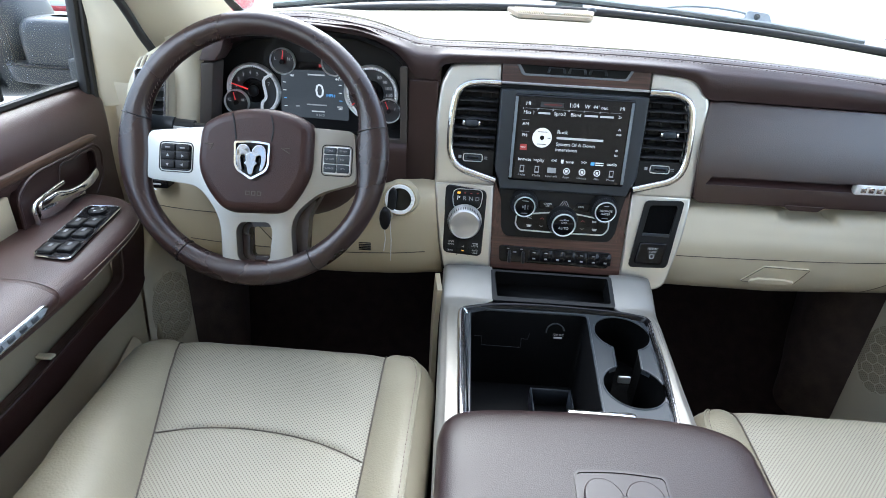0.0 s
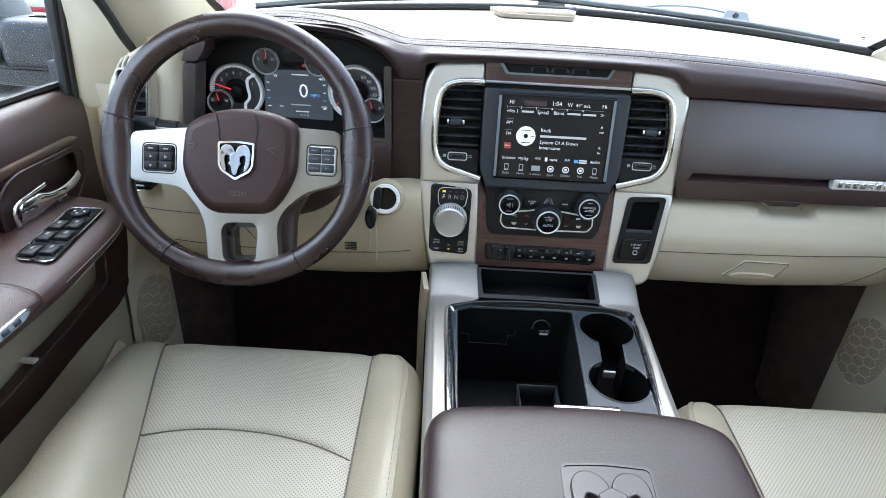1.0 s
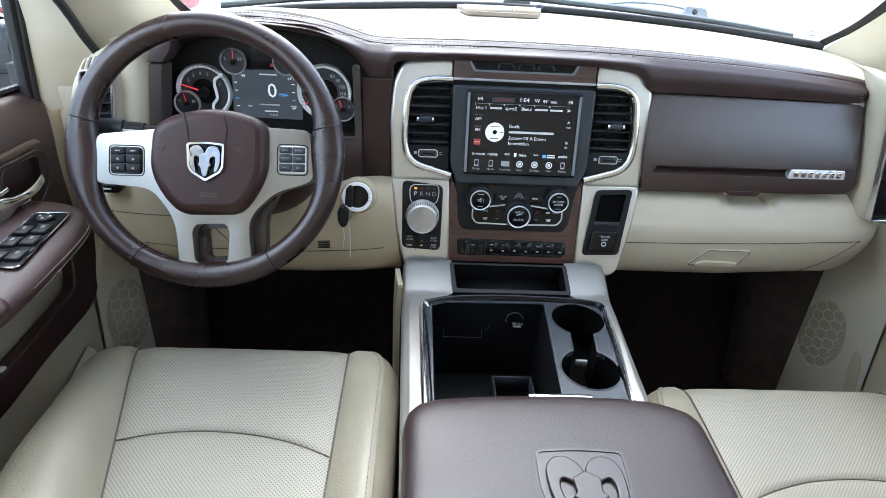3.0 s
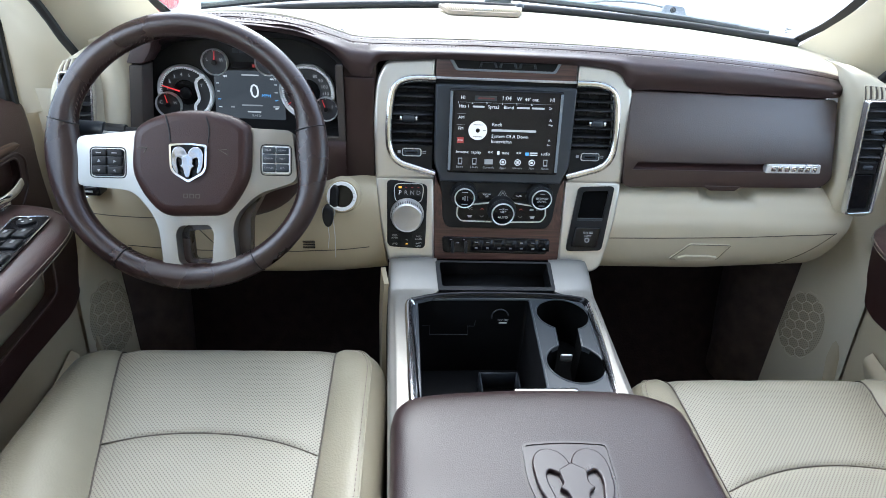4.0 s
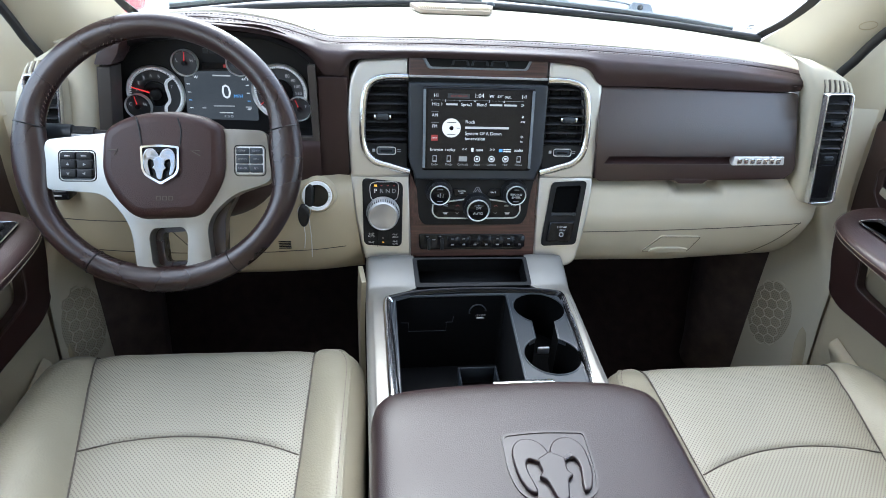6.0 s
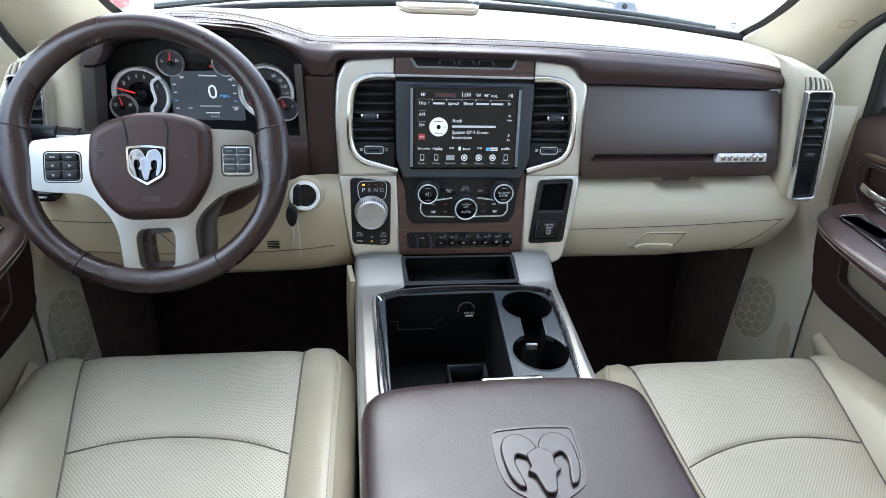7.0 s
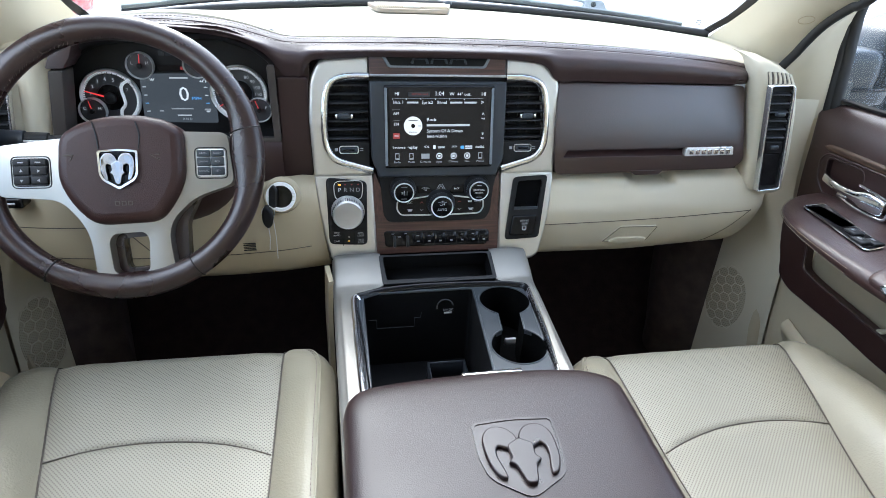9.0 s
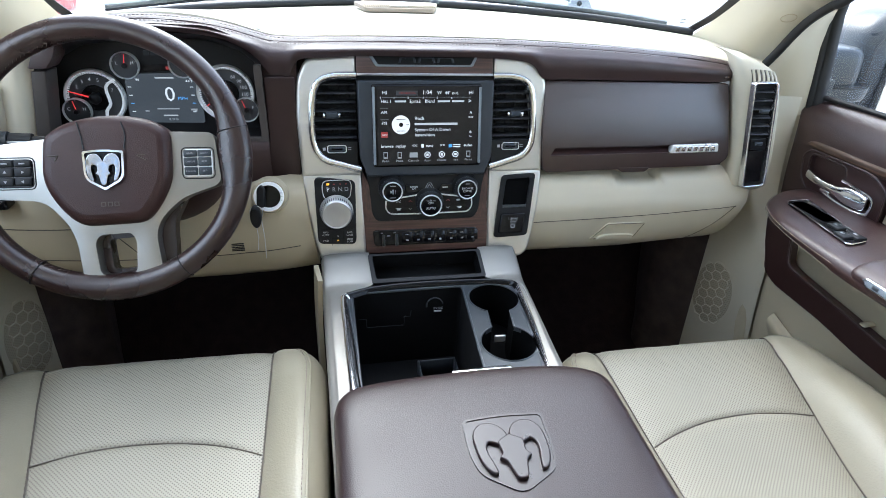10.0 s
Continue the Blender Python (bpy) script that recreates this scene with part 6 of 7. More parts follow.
gauge(-0.524, 0.742, 0.0445, 32, ["0", "1", "2", "3", "4", "5", "6", "7"], 190, -165, 163, 0, "rev counter with red needle")
gauge(-0.3265, 0.7495, 0.0450, 48, ["0", "", "20", "", "40", "", "", "80", "90", "100", "110", "120"], 215, -240, 212, 0, "speedometer with red needle")
gauge(-0.553, 0.7225, 0.0205, 4, ["C", "", "H"], 160, -140, 100, 0, "small temperature gauge", 0.006)
gauge(-0.470, 0.7935, 0.0205, 4, ["L", "", "H"], 160, -140, 82, 0, "small oil gauge", 0.006)
gauge(-0.386, 0.7955, 0.0205, 4, ["L", "", "H"], 160, -140, 95, 0, "small voltage gauge", 0.006)
gauge(-0.2965, 0.7235, 0.0200, 4, ["E", "", "F"], 160, -140, 110, 0, "small fuel gauge", 0.006)
for sx, cx in ((1, -0.524), (-1, -0.3265)):
    arcp = [CM @ Vector((cx + sx * x, 0.744 + z, 0.0085)) for x, z in ((0.034, 0.028), (0.019, 0.016), (0.021, -0.010), (0.013, -0.022), (0.012, -0.040))]
    # The chrome arc's brightness is added as the lit dial ring's glow.
    part("glowing_arc", tube(spline(arcp, 3), 0.0024, 6), dial_ring, clu)
    for i in range(5):
        part("side_tick", bars([(cx + sx * 0.052, 0.772 - i * 0.013, 0.005, 0.0011)], C2, 0.0003), glow_blue if i == 3 else glow_white, clu)

# ---- steering wheel, stalk, column, ignition ----
whl = thing("steering_wheel", (-0.4615, 0.8355, 0.704), "brown leather steering wheel with silver spokes and a shield badge", "steering wheel")
WM = plane_at((-0.4615, 0.8355, 0.704), (1, 0, 0), (0, math.tan(radians(24)), 1))


def rim_ring(a, n=16, grow=0.0):
    """One cross-section of the rim; it swells inwards where the side spokes join."""
    near = lambda c, w: math.exp(-(((math.degrees(a) - c + 180) % 360 - 180) / w) ** 2)
    f = near(2, 17) + near(183, 17) + 0.30 * near(270, 26)
    rr = 0.0163 + grow
    out = []
    for j in range(n):
        b = 2 * math.pi * j / n
        c = math.cos(b)
        wide = rr * (1 + (0.85 * f if c < 0 else 0.02 * f))
        R = 0.1745 + wide * c
        out.append(WM @ Vector((R * math.cos(a), R * math.sin(a), 0.004 + rr * (1.05 - 0.10 * f) * math.sin(b))))
    return out


nb = 120
rb = bmesh.new()
rings = [[rb.verts.new(p) for p in rim_ring(2 * math.pi * i / nb)] for i in range(nb)]
for i in range(nb):
    for j in range(16):
        rb.faces.new((rings[i][j], rings[(i + 1) % nb][j], rings[(i + 1) % nb][(j + 1) % 16], rings[i][(j + 1) % 16]))
rim = part("rim", rb, rim_leather, whl, "worn brown leather rim")
for a in (13, 167, 238, 302):
    part("rim_seam", tube(rim_ring(radians(a), 24, 0.0004), 0.0008, 5, True), black_plastic, rim)
sts = []
for i in range(170):
    a = 2 * math.pi * i / 170
    if min(abs(math.degrees(a) - c) for c in (2, 362, 183)) < 16 or abs(math.degrees(a) - 270) < 20:
        continue
    r0, r1 = rim_ring(a, 16, 0.0002), rim_ring(a + 0.020, 16, 0.0002)
    sts.append(tube([r0[7].lerp(r0[6], 0.2), r1[7].lerp(r1[8], 0.3)], 0.0005, 4))
part("rim_stitching", joined(*sts), gap_shadow, rim, kind="stuff")
sp_o = rounded([(-0.147, 0.018), (-0.070, 0.028), (0.078, 0.036), (0.142, 0.034), (0.149, -0.036), (0.096, -0.054), (0.058, -0.090), (0.066, -0.158), (-0.034, -0.166), (-0.041, -0.094), (-0.074, -0.054), (-0.150, -0.048)], [0.01, 0.02, 0.02, 0.01, 0.012, 0.016, 0.03, 0.006, 0.006, 0.03, 0.016, 0.012])
sp_h = rounded([(-0.012, -0.101), (0.028, -0.099), (0.034, -0.110), (0.032, -0.150), (0.027, -0.155), (-0.008, -0.156), (-0.014, -0.151), (-0.018, -0.112)], 0.006)
spk_ = holed(sp_o, [sp_h], -0.020, 0.010)
front_rim = [e for e in spk_.edges if len(e.link_faces) == 2 and all(v.co.z > 0.0099 for v in e.verts) and e.calc_face_angle(0.0) > 1.0]
bmesh.ops.bevel(spk_, geom=front_rim, offset=0.0062, segments=4, profile=0.5, affect="EDGES", clamp_overlap=True)
moved(spk_, WM)
spoke = part("spoke_plate", spk_, spoke_paint, whl, "silver painted three-spoke plate")
part("spoke_back", holed(rounded([(x * 0.98 + 0.012 * (y < -0.06), y * 0.98) for x, y in [(-0.05, -0.03), (0.11, -0.03), (0.068, -0.088), (0.068, -0.155), (-0.036, -0.165), (-0.04, -0.09)]], 0.01), [rounded([(-0.008, -0.108), (0.031, -0.106), (0.031, -0.148), (-0.004, -0.150)], 0.006)], -0.035, -0.0125, WM), rim_leather, whl)
hub_o = rounded([(-0.069, 0.030), (-0.046, 0.046), (-0.008, 0.057), (0.032, 0.058), (0.068, 0.050), (0.087, 0.036), (0.087, -0.028), (0.072, -0.060), (0.052, -0.086), (-0.030, -0.089), (-0.054, -0.066), (-0.0735, -0.030)], [0.02, 0.02, 0.02, 0.02, 0.02, 0.02, 0.02, 0.02, 0.016, 0.016, 0.02, 0.02])
hub = part("airbag_cover", slab(hub_o, -0.01, 0.026, WM, 0.016, 5), airbag_vinyl, whl, "grained brown airbag cover")
for x in (-0.019, 0.034):
    part("cover_crease", tube(spline([WM @ Vector((x - 0.004, 0.047, 0.0262)), WM @ Vector((x, 0.03, 0.0266)), WM @ Vector((x + (0.002 if x < 0 else -0.002), 0.012, 0.0264))], 5), 0.0011, 6), black_plastic, hub)
part("cover_mark", tube([WM @ Vector(p) for p in ((-0.060, 0.004, 0.0262), (-0.048, 0.004, 0.0262), (-0.052, -0.003, 0.0262))], 0.0009, 5), gap_shadow, hub)
part("cover_mark", tube([WM @ Vector(p) for p in ((0.058, 0.004, 0.0262), (0.046, 0.004, 0.0262), (0.058, -0.003, 0.0262))], 0.0009, 5), gap_shadow, hub)
part("cover_print", joined(*[holed([(x - 0.003, -0.063), (x + 0.003, -0.063), (x + 0.003, -0.057), (x - 0.003, -0.057)], [[(x - 0.002, -0.062), (x + 0.002, -0.062), (x + 0.002, -0.058), (x - 0.002, -0.058)]], 0.0258, 0.0266, WM) for x in (0.002, 0.010, 0.018)]), gap_shadow, hub)
bo = [(-0.018, 0.009), (0.007, 0.0115), (0.032, 0.009), (0.031, -0.022), (0.027, -0.030), (0.007, -0.042), (-0.013, -0.030), (-0.017, -0.022)]
bo_r = rounded(bo, [0.003, 0.02, 0.003, 0.01, 0.006, 0.003, 0.006, 0.01])
bi_r = [(0.007 + (x - 0.007) * 0.89, -0.012 + (y + 0.012) * 0.89) for x, y in bo_r]
bd = part("shield_badge", holed(bo_r, [bi_r], 0.025, 0.0305, WM), chrome, hub, "chrome shield badge on a black field")
part("badge_field", slab(bi_r, 0.025, 0.0275, WM), black_gloss, bd)
emblem(WM @ pose(0.007, -0.0145, 0.0275), 0.47, badge_metal, bd, 0.0058)
# thumb switches
for cx, cy, w, h in ((-0.1065, -0.0165, 0.043, 0.037), (0.1195, -0.0075, 0.038, 0.038)):
    lf = cx < 0
    fr = part("switch_frame", slab(rounded([(cx - w / 2, cy - h / 2), (cx + w / 2, cy - h / 2), (cx + w / 2, cy + h / 2), (cx - w / 2, cy + h / 2)], 0.006), 0.0095, 0.0118, WM, 0.001), black_gloss if lf else ring_silver, whl, "group of thumb switches")
    part("frame_groove", tube([WM @ Vector((x, y, 0.0102)) for x, y in rounded([(cx - w / 2 - 0.002, cy - h / 2 - 0.002), (cx + w / 2 + 0.002, cy - h / 2 - 0.002), (cx + w / 2 + 0.002, cy + h / 2 + 0.002), (cx - w / 2 - 0.002, cy + h / 2 + 0.002)], 0.007)], 0.0008, 5, True), black_plastic, fr)
    for i in range(2):
        for j in range(3):
            by = cy + (0.345, 0.045, -0.29)[j] * h
            bh = (0.24, 0.31, 0.29)[j] * h
            bx = cx + (i - 0.5) * w * 0.48
            sw = part("thumb_switch", rbox((w * 0.455, bh, 0.004), (bx, by, 0.0125), 0.0014, 2, m=WM), black_plastic if lf else grey_plastic, fr)
            tx = None if lf else (("GEAR-", "GEAR+"), ("ON/OFF", "RES+"), ("CANCEL", "SET-"))[j][i]
            if tx:
                part("letters", lettering(tx, 0.0034, WM @ pose(bx, by, 0.0147), 0.0001), icon_grey, sw, smooth=False)
            elif j == 0:
                part("switch_mark", bars([(bx, by, 0.007, 0.0018)], WM @ pose(0, 0, 0.0146), 0.0003), icon_grey, sw)
            else:
                a0 = (90, 270)[j - 1] if i == 0 else (0, 180)[j - 1]
                tri = [(bx + 0.0024 * math.cos(radians(a0 + q)), by + 0.0024 * math.sin(radians(a0 + q))) for q in (0, 120, 240)]
                part("arrow_mark", slab(tri, 0.0144, 0.0149, WM), icon_grey, sw, smooth=False)

col = thing("steering_column", (-0.46, 0.93, 0.64), "brown plastic steering column cover behind the wheel", "steering column")
part("column_cover", sheet([[(-0.44 + r * 1.05 * math.cos(a), y, zc + r * 0.68 * math.sin(a)) for a in np.linspace(0, 2 * math.pi, 16, endpoint=False)] for y, r, zc in ((0.86, 0.05, 0.668), (0.885, 0.085, 0.652), (0.93, 0.108, 0.634), (1.02, 0.115, 0.604))], 2, 4, 0.0, True), brown_plastic, col)
stk = thing("turn_signal_stalk", (-0.56, 0.89, 0.70), "black turn signal stalk with a wiper knob", "stalk")
sa, sb = Vector((-0.495, 0.886, 0.7135)), Vector((-0.628, 0.876, 0.7235))
sd = (sb - sa)
part("stalk_arm", tube([sa, sa + sd * 0.3, sa + sd * 0.56], 0.0065, 10), black_plastic, stk)
part("stalk_knob", tube([sa + sd * 0.52, sa + sd * 0.55, sa + sd * 0.72], 0.0095, 12), black_plastic, stk)
part("stalk_tip", tube([sa + sd * 0.735, sa + sd * 0.97, sa + sd * 1.0], 0.0112, 14), grey_plastic, stk)
part("stalk_mark", bars([(0, 0, 0.022, 0.003)], plane_at(sa + sd * 0.64 + Vector((0, -0.0098, 0)), sd, (0, 0.2, 1)), 0.0003), white_mark, stk)

ign = thing("ignition_lock", (-0.262, 0.935, 0.607), "round ignition lock in a pale bezel", "ignition lock")
IM = plane_at((-0.264, 0.919, 0.609), (1, 0, 0), (0, 0.25, 1))
part("lock_bezel", lathe([(0.030, -0.02), (0.0285, -0.002), (0.026, 0.0015), (0.0235, 0.0)], 36, IM), cream_plastic, ign)
# Plain silver ring, no lamp: the dial ring's emission is put in as brightness.
part("lock_ring", lathe([(0.0235, 0), (0.0235, 0.0075), (0.019, 0.008), (0.018, 0.004)], 36, IM), dial_ring, ign)
part("lock_face", lathe([(0.018, 0.004), (0, 0.005)], 30, IM), black_gloss, ign)
part("lock_mark", bars([(0.0195, 0.006, 0.003, 0.0015), (0.020, 0.0, 0.003, 0.0015), (0.0195, -0.006, 0.003, 0.0015)], IM @ pose(0, 0, 0.0078), 0.0003), white_mark, ign)
key = thing("key_fob", (-0.283, 0.905, 0.575), "black key and fob with a pale string in the lock", "key")
part("key_head", slab(rounded([(-0.019, -0.016), (-0.006, -0.016), (-0.004, 0.014), (-0.010, 0.021), (-0.017, 0.014)], 0.004), 0.008, 0.017, IM, 0.003), black_plastic, key)
part("key_ring", tube([Vector((-0.284, 0.897, 0.590)) + Vector((0.010 * math.cos(a), 0.002, 0.011 * math.sin(a))) for a in np.linspace(0, 2 * math.pi, 20, endpoint=False)], 0.0009, 5, True), brushed, key)
part("fob_body", slab(oval(-0.285, 0.584, 0.0088, 0.0185, 24), -0.006, 0.006, plane_at((0, 0.895, 0), (1, 0, 0), (0, 0, 1)), 0.004, 3), black_plastic, key)
for dx, l in ((0.0015, 0.052), (-0.008, 0.035)):
    part("tag_string", tube([(-0.279 + dx, 0.899, 0.578), (-0.277 + dx, 0.899, 0.545), (-0.278 + dx * 1.2, 0.899, 0.578 - l - 0.02)], 0.0008, 5), white_mark, key)


# ---- seats ----
def seat(name, x0, yf, z0, sx, label):
    s = thing(name, (x0, yf - 0.3, 0.0), label, "seat", "front seats")
    W = 0.232

    def umax(d, inner):
        w = W + (0.008 if inner else 0.0)
        if sx < 0 and not inner:
            w -= 0.030 * min(1.0, d / 0.28)
        return w - 0.072 * (1 - math.sqrt(max(0, 1 - ((0.085 - d) / 0.085) ** 2))) if d < 0.085 else w

    def smooth(t):
        t = max(0.0, min(1.0, t))
        return t * t * (3 - 2 * t)

    uo = lambda d: 0.161 - 0.26 * min(d, 0.36) + 0.0 * d
    ui = lambda d: -0.161
    dc = lambda u: 0.184 + 1.55 * u * u

    def height(u, d):
        z = z0 + 0.006 - 0.014 * smooth(d / 0.3)
        z -= 0.010 * math.exp(-((d - 0.30) / 0.12) ** 2) * math.exp(-(u / 0.12) ** 2)
        inner = u < 0
        edge = ui(d) if inner else uo(d)
        over = (edge - u) if inner else (u - edge)
        if over > 0:
            b = 0.004 + 0.034 * smooth((d - 0.02) / 0.26)
            z += b * math.sin(min(1.0, over / 0.055) * math.pi / 2)
        e = umax(d, inner) - abs(u)
        R = 0.042
        if e < R:
            z -= R * (1 - math.sqrt(max(0.0, 1 - ((R - max(0, e)) / R) ** 2)))
        F = 0.055
        if d < F:
            z -= F * (1 - math.sqrt(max(0.0, 1 - ((F - d) / F) ** 2)))
        return z

    def put(u, d, drop=0.0):
        n = 0.0012 * noise.noise(Vector((u * 22 + x0 * 5, d * 22, 0)))
        rim_ = max(0.0, min(1.0, (abs(u) - 0.10) / 0.06)) if u > 0 else 0.0
        n += 0.0022 * rim_ * noise.turbulence(Vector((u * 30, d * 70 + u * 40, x0)), 3, False)
        return (x0 + sx * u, yf - d, height(u, d) - drop + n)

    ds = [0, 0.002, 0.006, 0.012, 0.02, 0.03, 0.042, 0.055, 0.075, 0.1, 0.13, 0.16, 0.2, 0.24, 0.28, 0.33, 0.38, 0.44, 0.5, 0.56]

    def region(ubounds, dlist, nm, material, lab="", valley=(1, 1), skirt_front=True, ends=(0, 0)):
        bm = bmesh.new()
        N = 14
        grid = []
        for k, d in enumerate(dlist):
            rowv = []
            for i in range(N + 1):
                t = i / N
                dd = d(t) if callable(d) else d
                a, b = ubounds(dd)
                u = a + (b - a) * (t if valley == (1, 1) else (1 - (1 - t) ** 1.7 if valley[1] == 0 else t ** 1.7))
                drop = 0.0
                if (i == 0 and valley[0]) or (i == N and valley[1]):
                    drop = 0.005
                elif (i == 1 and valley[0]) or (i == N - 1 and valley[1]):
                    drop = 0.0012
                if (k == 0 and ends[0]) or (k == len(dlist) - 1 and ends[1]):
                    drop = 0.0032
                rowv.append(bm.verts.new(put(u, dd, drop)))
            grid.append(rowv)
        if skirt_front:
            for z in (0.30, 0.22):
                grid.insert(0, [bm.verts.new((v.co.x, v.co.y - 0.004, z)) for v in grid[0 if z == 0.30 else 0]])
        for a, b in zip(grid, grid[1:]):
            for i in range(N):
                bm.faces.new((a[i], a[i + 1], b[i + 1], b[i]))
        for side in (0, 1):
            if not valley[side]:
                idx = 0 if side == 0 else N
                prev = [r[idx] for r in grid]
                for z in (0.32, 0.22):
                    nxt = [bm.verts.new((v.co.x, v.co.y, min(z, v.co.z))) for v in prev]
                    for i in range(len(prev) - 1):
                        try:
                            bm.faces.new((prev[i], prev[i + 1], nxt[i + 1], nxt[i]))
                        except ValueError:
                            pass
                    prev = nxt
        bmesh.ops.remove_doubles(bm, verts=bm.verts, dist=0.00005)
        return part(nm, bm, material, s, lab)

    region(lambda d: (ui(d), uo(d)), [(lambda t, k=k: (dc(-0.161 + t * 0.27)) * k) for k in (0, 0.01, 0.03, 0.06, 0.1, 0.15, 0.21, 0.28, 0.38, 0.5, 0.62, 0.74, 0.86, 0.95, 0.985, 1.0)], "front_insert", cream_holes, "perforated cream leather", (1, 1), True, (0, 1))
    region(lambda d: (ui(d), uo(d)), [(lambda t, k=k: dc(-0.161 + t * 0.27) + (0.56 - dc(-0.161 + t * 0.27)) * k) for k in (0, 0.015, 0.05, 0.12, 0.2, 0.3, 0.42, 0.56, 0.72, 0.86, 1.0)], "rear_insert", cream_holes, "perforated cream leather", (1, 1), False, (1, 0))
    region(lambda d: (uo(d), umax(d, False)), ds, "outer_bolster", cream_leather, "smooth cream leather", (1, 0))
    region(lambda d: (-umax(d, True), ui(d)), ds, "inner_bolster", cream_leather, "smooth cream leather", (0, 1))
    for f in (uo, ui):
        line = [Vector(put(f(d), d, 0.0035)) for d in ds]
        part("seam", tube(spline(line, 3), 0.0011, 5), gap_shadow, s)
    part("seam", tube(spline([Vector(put(u, dc(u), 0.0024)) for u in np.linspace(-0.159, 0.108, 12)], 3), 0.0010, 5), gap_shadow, s)
    welt = [Vector(put(-umax(d, True) + 0.022, d, -0.0006)) for d in ds[3:]]
    part("welt", tube(spline(welt, 3), 0.0016, 6), cream_leather, s)
    welt2 = [Vector(put(-umax(d, True) + 0.028, d, -0.0002)) for d in ds[3:]]
    part("welt_stitching", stitch(spline(welt2, 6), 0.0005, 0.004, 0.003), dark_thread, s, kind="stuff")
    part("seat_frame", rbox((0.40, 0.46, 0.2), (x0, yf - 0.29, 0.13), 0.02), black_plastic, s)
    return s


seat("driver_seat", -0.424, 0.782, 0.424, -1, "cream leather driver seat cushion with perforated inserts")
seat("passenger_seat", 0.405, 0.738, 0.404, 1, "cream leather passenger seat cushion with perforated inserts")


# ---- doors ----
def door(sx, label, arm, arm_z, plate, dz, woodz, shift):
    d = thing("front_door", (0.80 * sx, 0.6, 0.05), label, "door", "front doors")
    f = lambda pts: [(x * sx, y, z) for x, y, z in pts]
    m = plane_at((0, 0, 0), (0, 1, 0), (0, 0, 1)) if sx > 0 else plane_at((0, 0, 0), (0, -1, 0), (0, 0, 1)) @ Matrix.Diagonal((-1, 1, 1, 1))
    # frame m: first axis along +y, second up, third outwards from the truck for the right door, inverted for the left
    def plate_at(pts, x0, x1, material, name, parent, lab="", bevel=0.0):
        """A flat panel in the door's plane from depth x1 (outer) to x0 (inner face)."""
        bm = bmesh.new()
        q0 = [bm.verts.new((x1 * sx, y, z)) for y, z in pts]
        face = bm.faces.new(q0)
        got = bmesh.ops.extrude_face_region(bm, geom=[face])
        top = [g for g in got["geom"] if isinstance(g, bmesh.types.BMVert)]
        bmesh.ops.translate(bm, verts=top, vec=((x0 - x1) * sx, 0, 0))
        if bevel:
            ts = set(top)
            bmesh.ops.bevel(bm, geom=[e for e in bm.edges if e.verts[0] in ts and e.verts[1] in ts], offset=bevel, segments=3, profile=0.5, affect="EDGES")
        return part(name, bm, material, parent, lab)

    body = plate_at(rounded([(0.12, 0.05), (0.93, 0.05), (0.985, 0.30), (1.0, 0.55), (1.028, 0.66), (1.028, 0.685), (0.12, 0.685)], 0.01), 0.790, 0.86, cream_plastic, "door_body", d, "cream door shell")
    base = 0.997 + shift * 0.95
    front = rounded([(0.12, 0.47), (0.97, 0.47), (1.000, 0.50), (base - 0.004, 0.60), (base, 0.668), (0.12, 0.668)], [0, 0.02, 0.03, 0.03, 0.004, 0])
    plate_at(front, 0.772, 0.792, door_leather, "brown_panel", d, "brown leather door panel")
    low_o = rounded([(0.12, 0.352), (0.69, 0.366), (0.78, 0.376), (0.915, 0.380), (0.954, 0.400), (0.981, 0.50), (0.985, 0.535), (0.12, 0.535)], [0, 0.02, 0.02, 0.03, 0.02, 0.02, 0, 0])
    pocket = rounded([(0.17, 0.398), (0.65, 0.410), (0.726, 0.417), (0.854, 0.427), (0.893, 0.434), (0.906, 0.486), (0.912, 0.522), (0.17, 0.522)], [0, 0.01, 0.02, 0.02, 0.014, 0.015, 0.01, 0])
    side = Matrix(((0, 0, -sx, 0.757 * sx), (1, 0, 0, 0), (0, 1, 0, 0), (0, 0, 0, 1)))
    part("pocket_panel", holed(low_o, [pocket], 0, 0.02, side), door_leather, d, "brown leather panel round a map pocket")
    part("pocket_rim", tube([(0.7385 * sx, y, z) for y, z in pocket], 0.0028, 8, True), door_leather, d)
    part("panel_edge", tube([(0.7415 * sx, y, z) for y, z in low_o if z < 0.534], 0.0042, 8), door_leather, d)
    part("pocket_front", sheet([f([(0.757, 0.90, z), (0.772, 0.918, z), (0.792, 0.925, z)]) for z in (0.36, 0.45, 0.54)], 4, 3, 0.003), cream_plastic, d)
    part("pocket_back", rbox((0.004, 0.84, 0.18), (0.7640 * sx, 0.54, 0.45), 0), cream_plastic, d)
    part("pocket_floor", rbox((0.034, 0.80, 0.006), (0.773 * sx, 0.52, 0.385), 0.001), cream_plastic, d)
    part("pocket_bar", rbox((0.028, 0.012, 0.005), (0.752 * sx, 0.700, 0.420), 0.0015, 1), cream_lit, d)
    plate_at(rounded([(0.12, 0.05), (0.90, 0.05), (0.935, 0.25), (0.948, 0.395), (0.12, 0.36)], [0, 0.02, 0.03, 0.01, 0]), 0.746, 0.79, cream_plastic, "lower_shell", d, "cream lower door shell", 0.006)
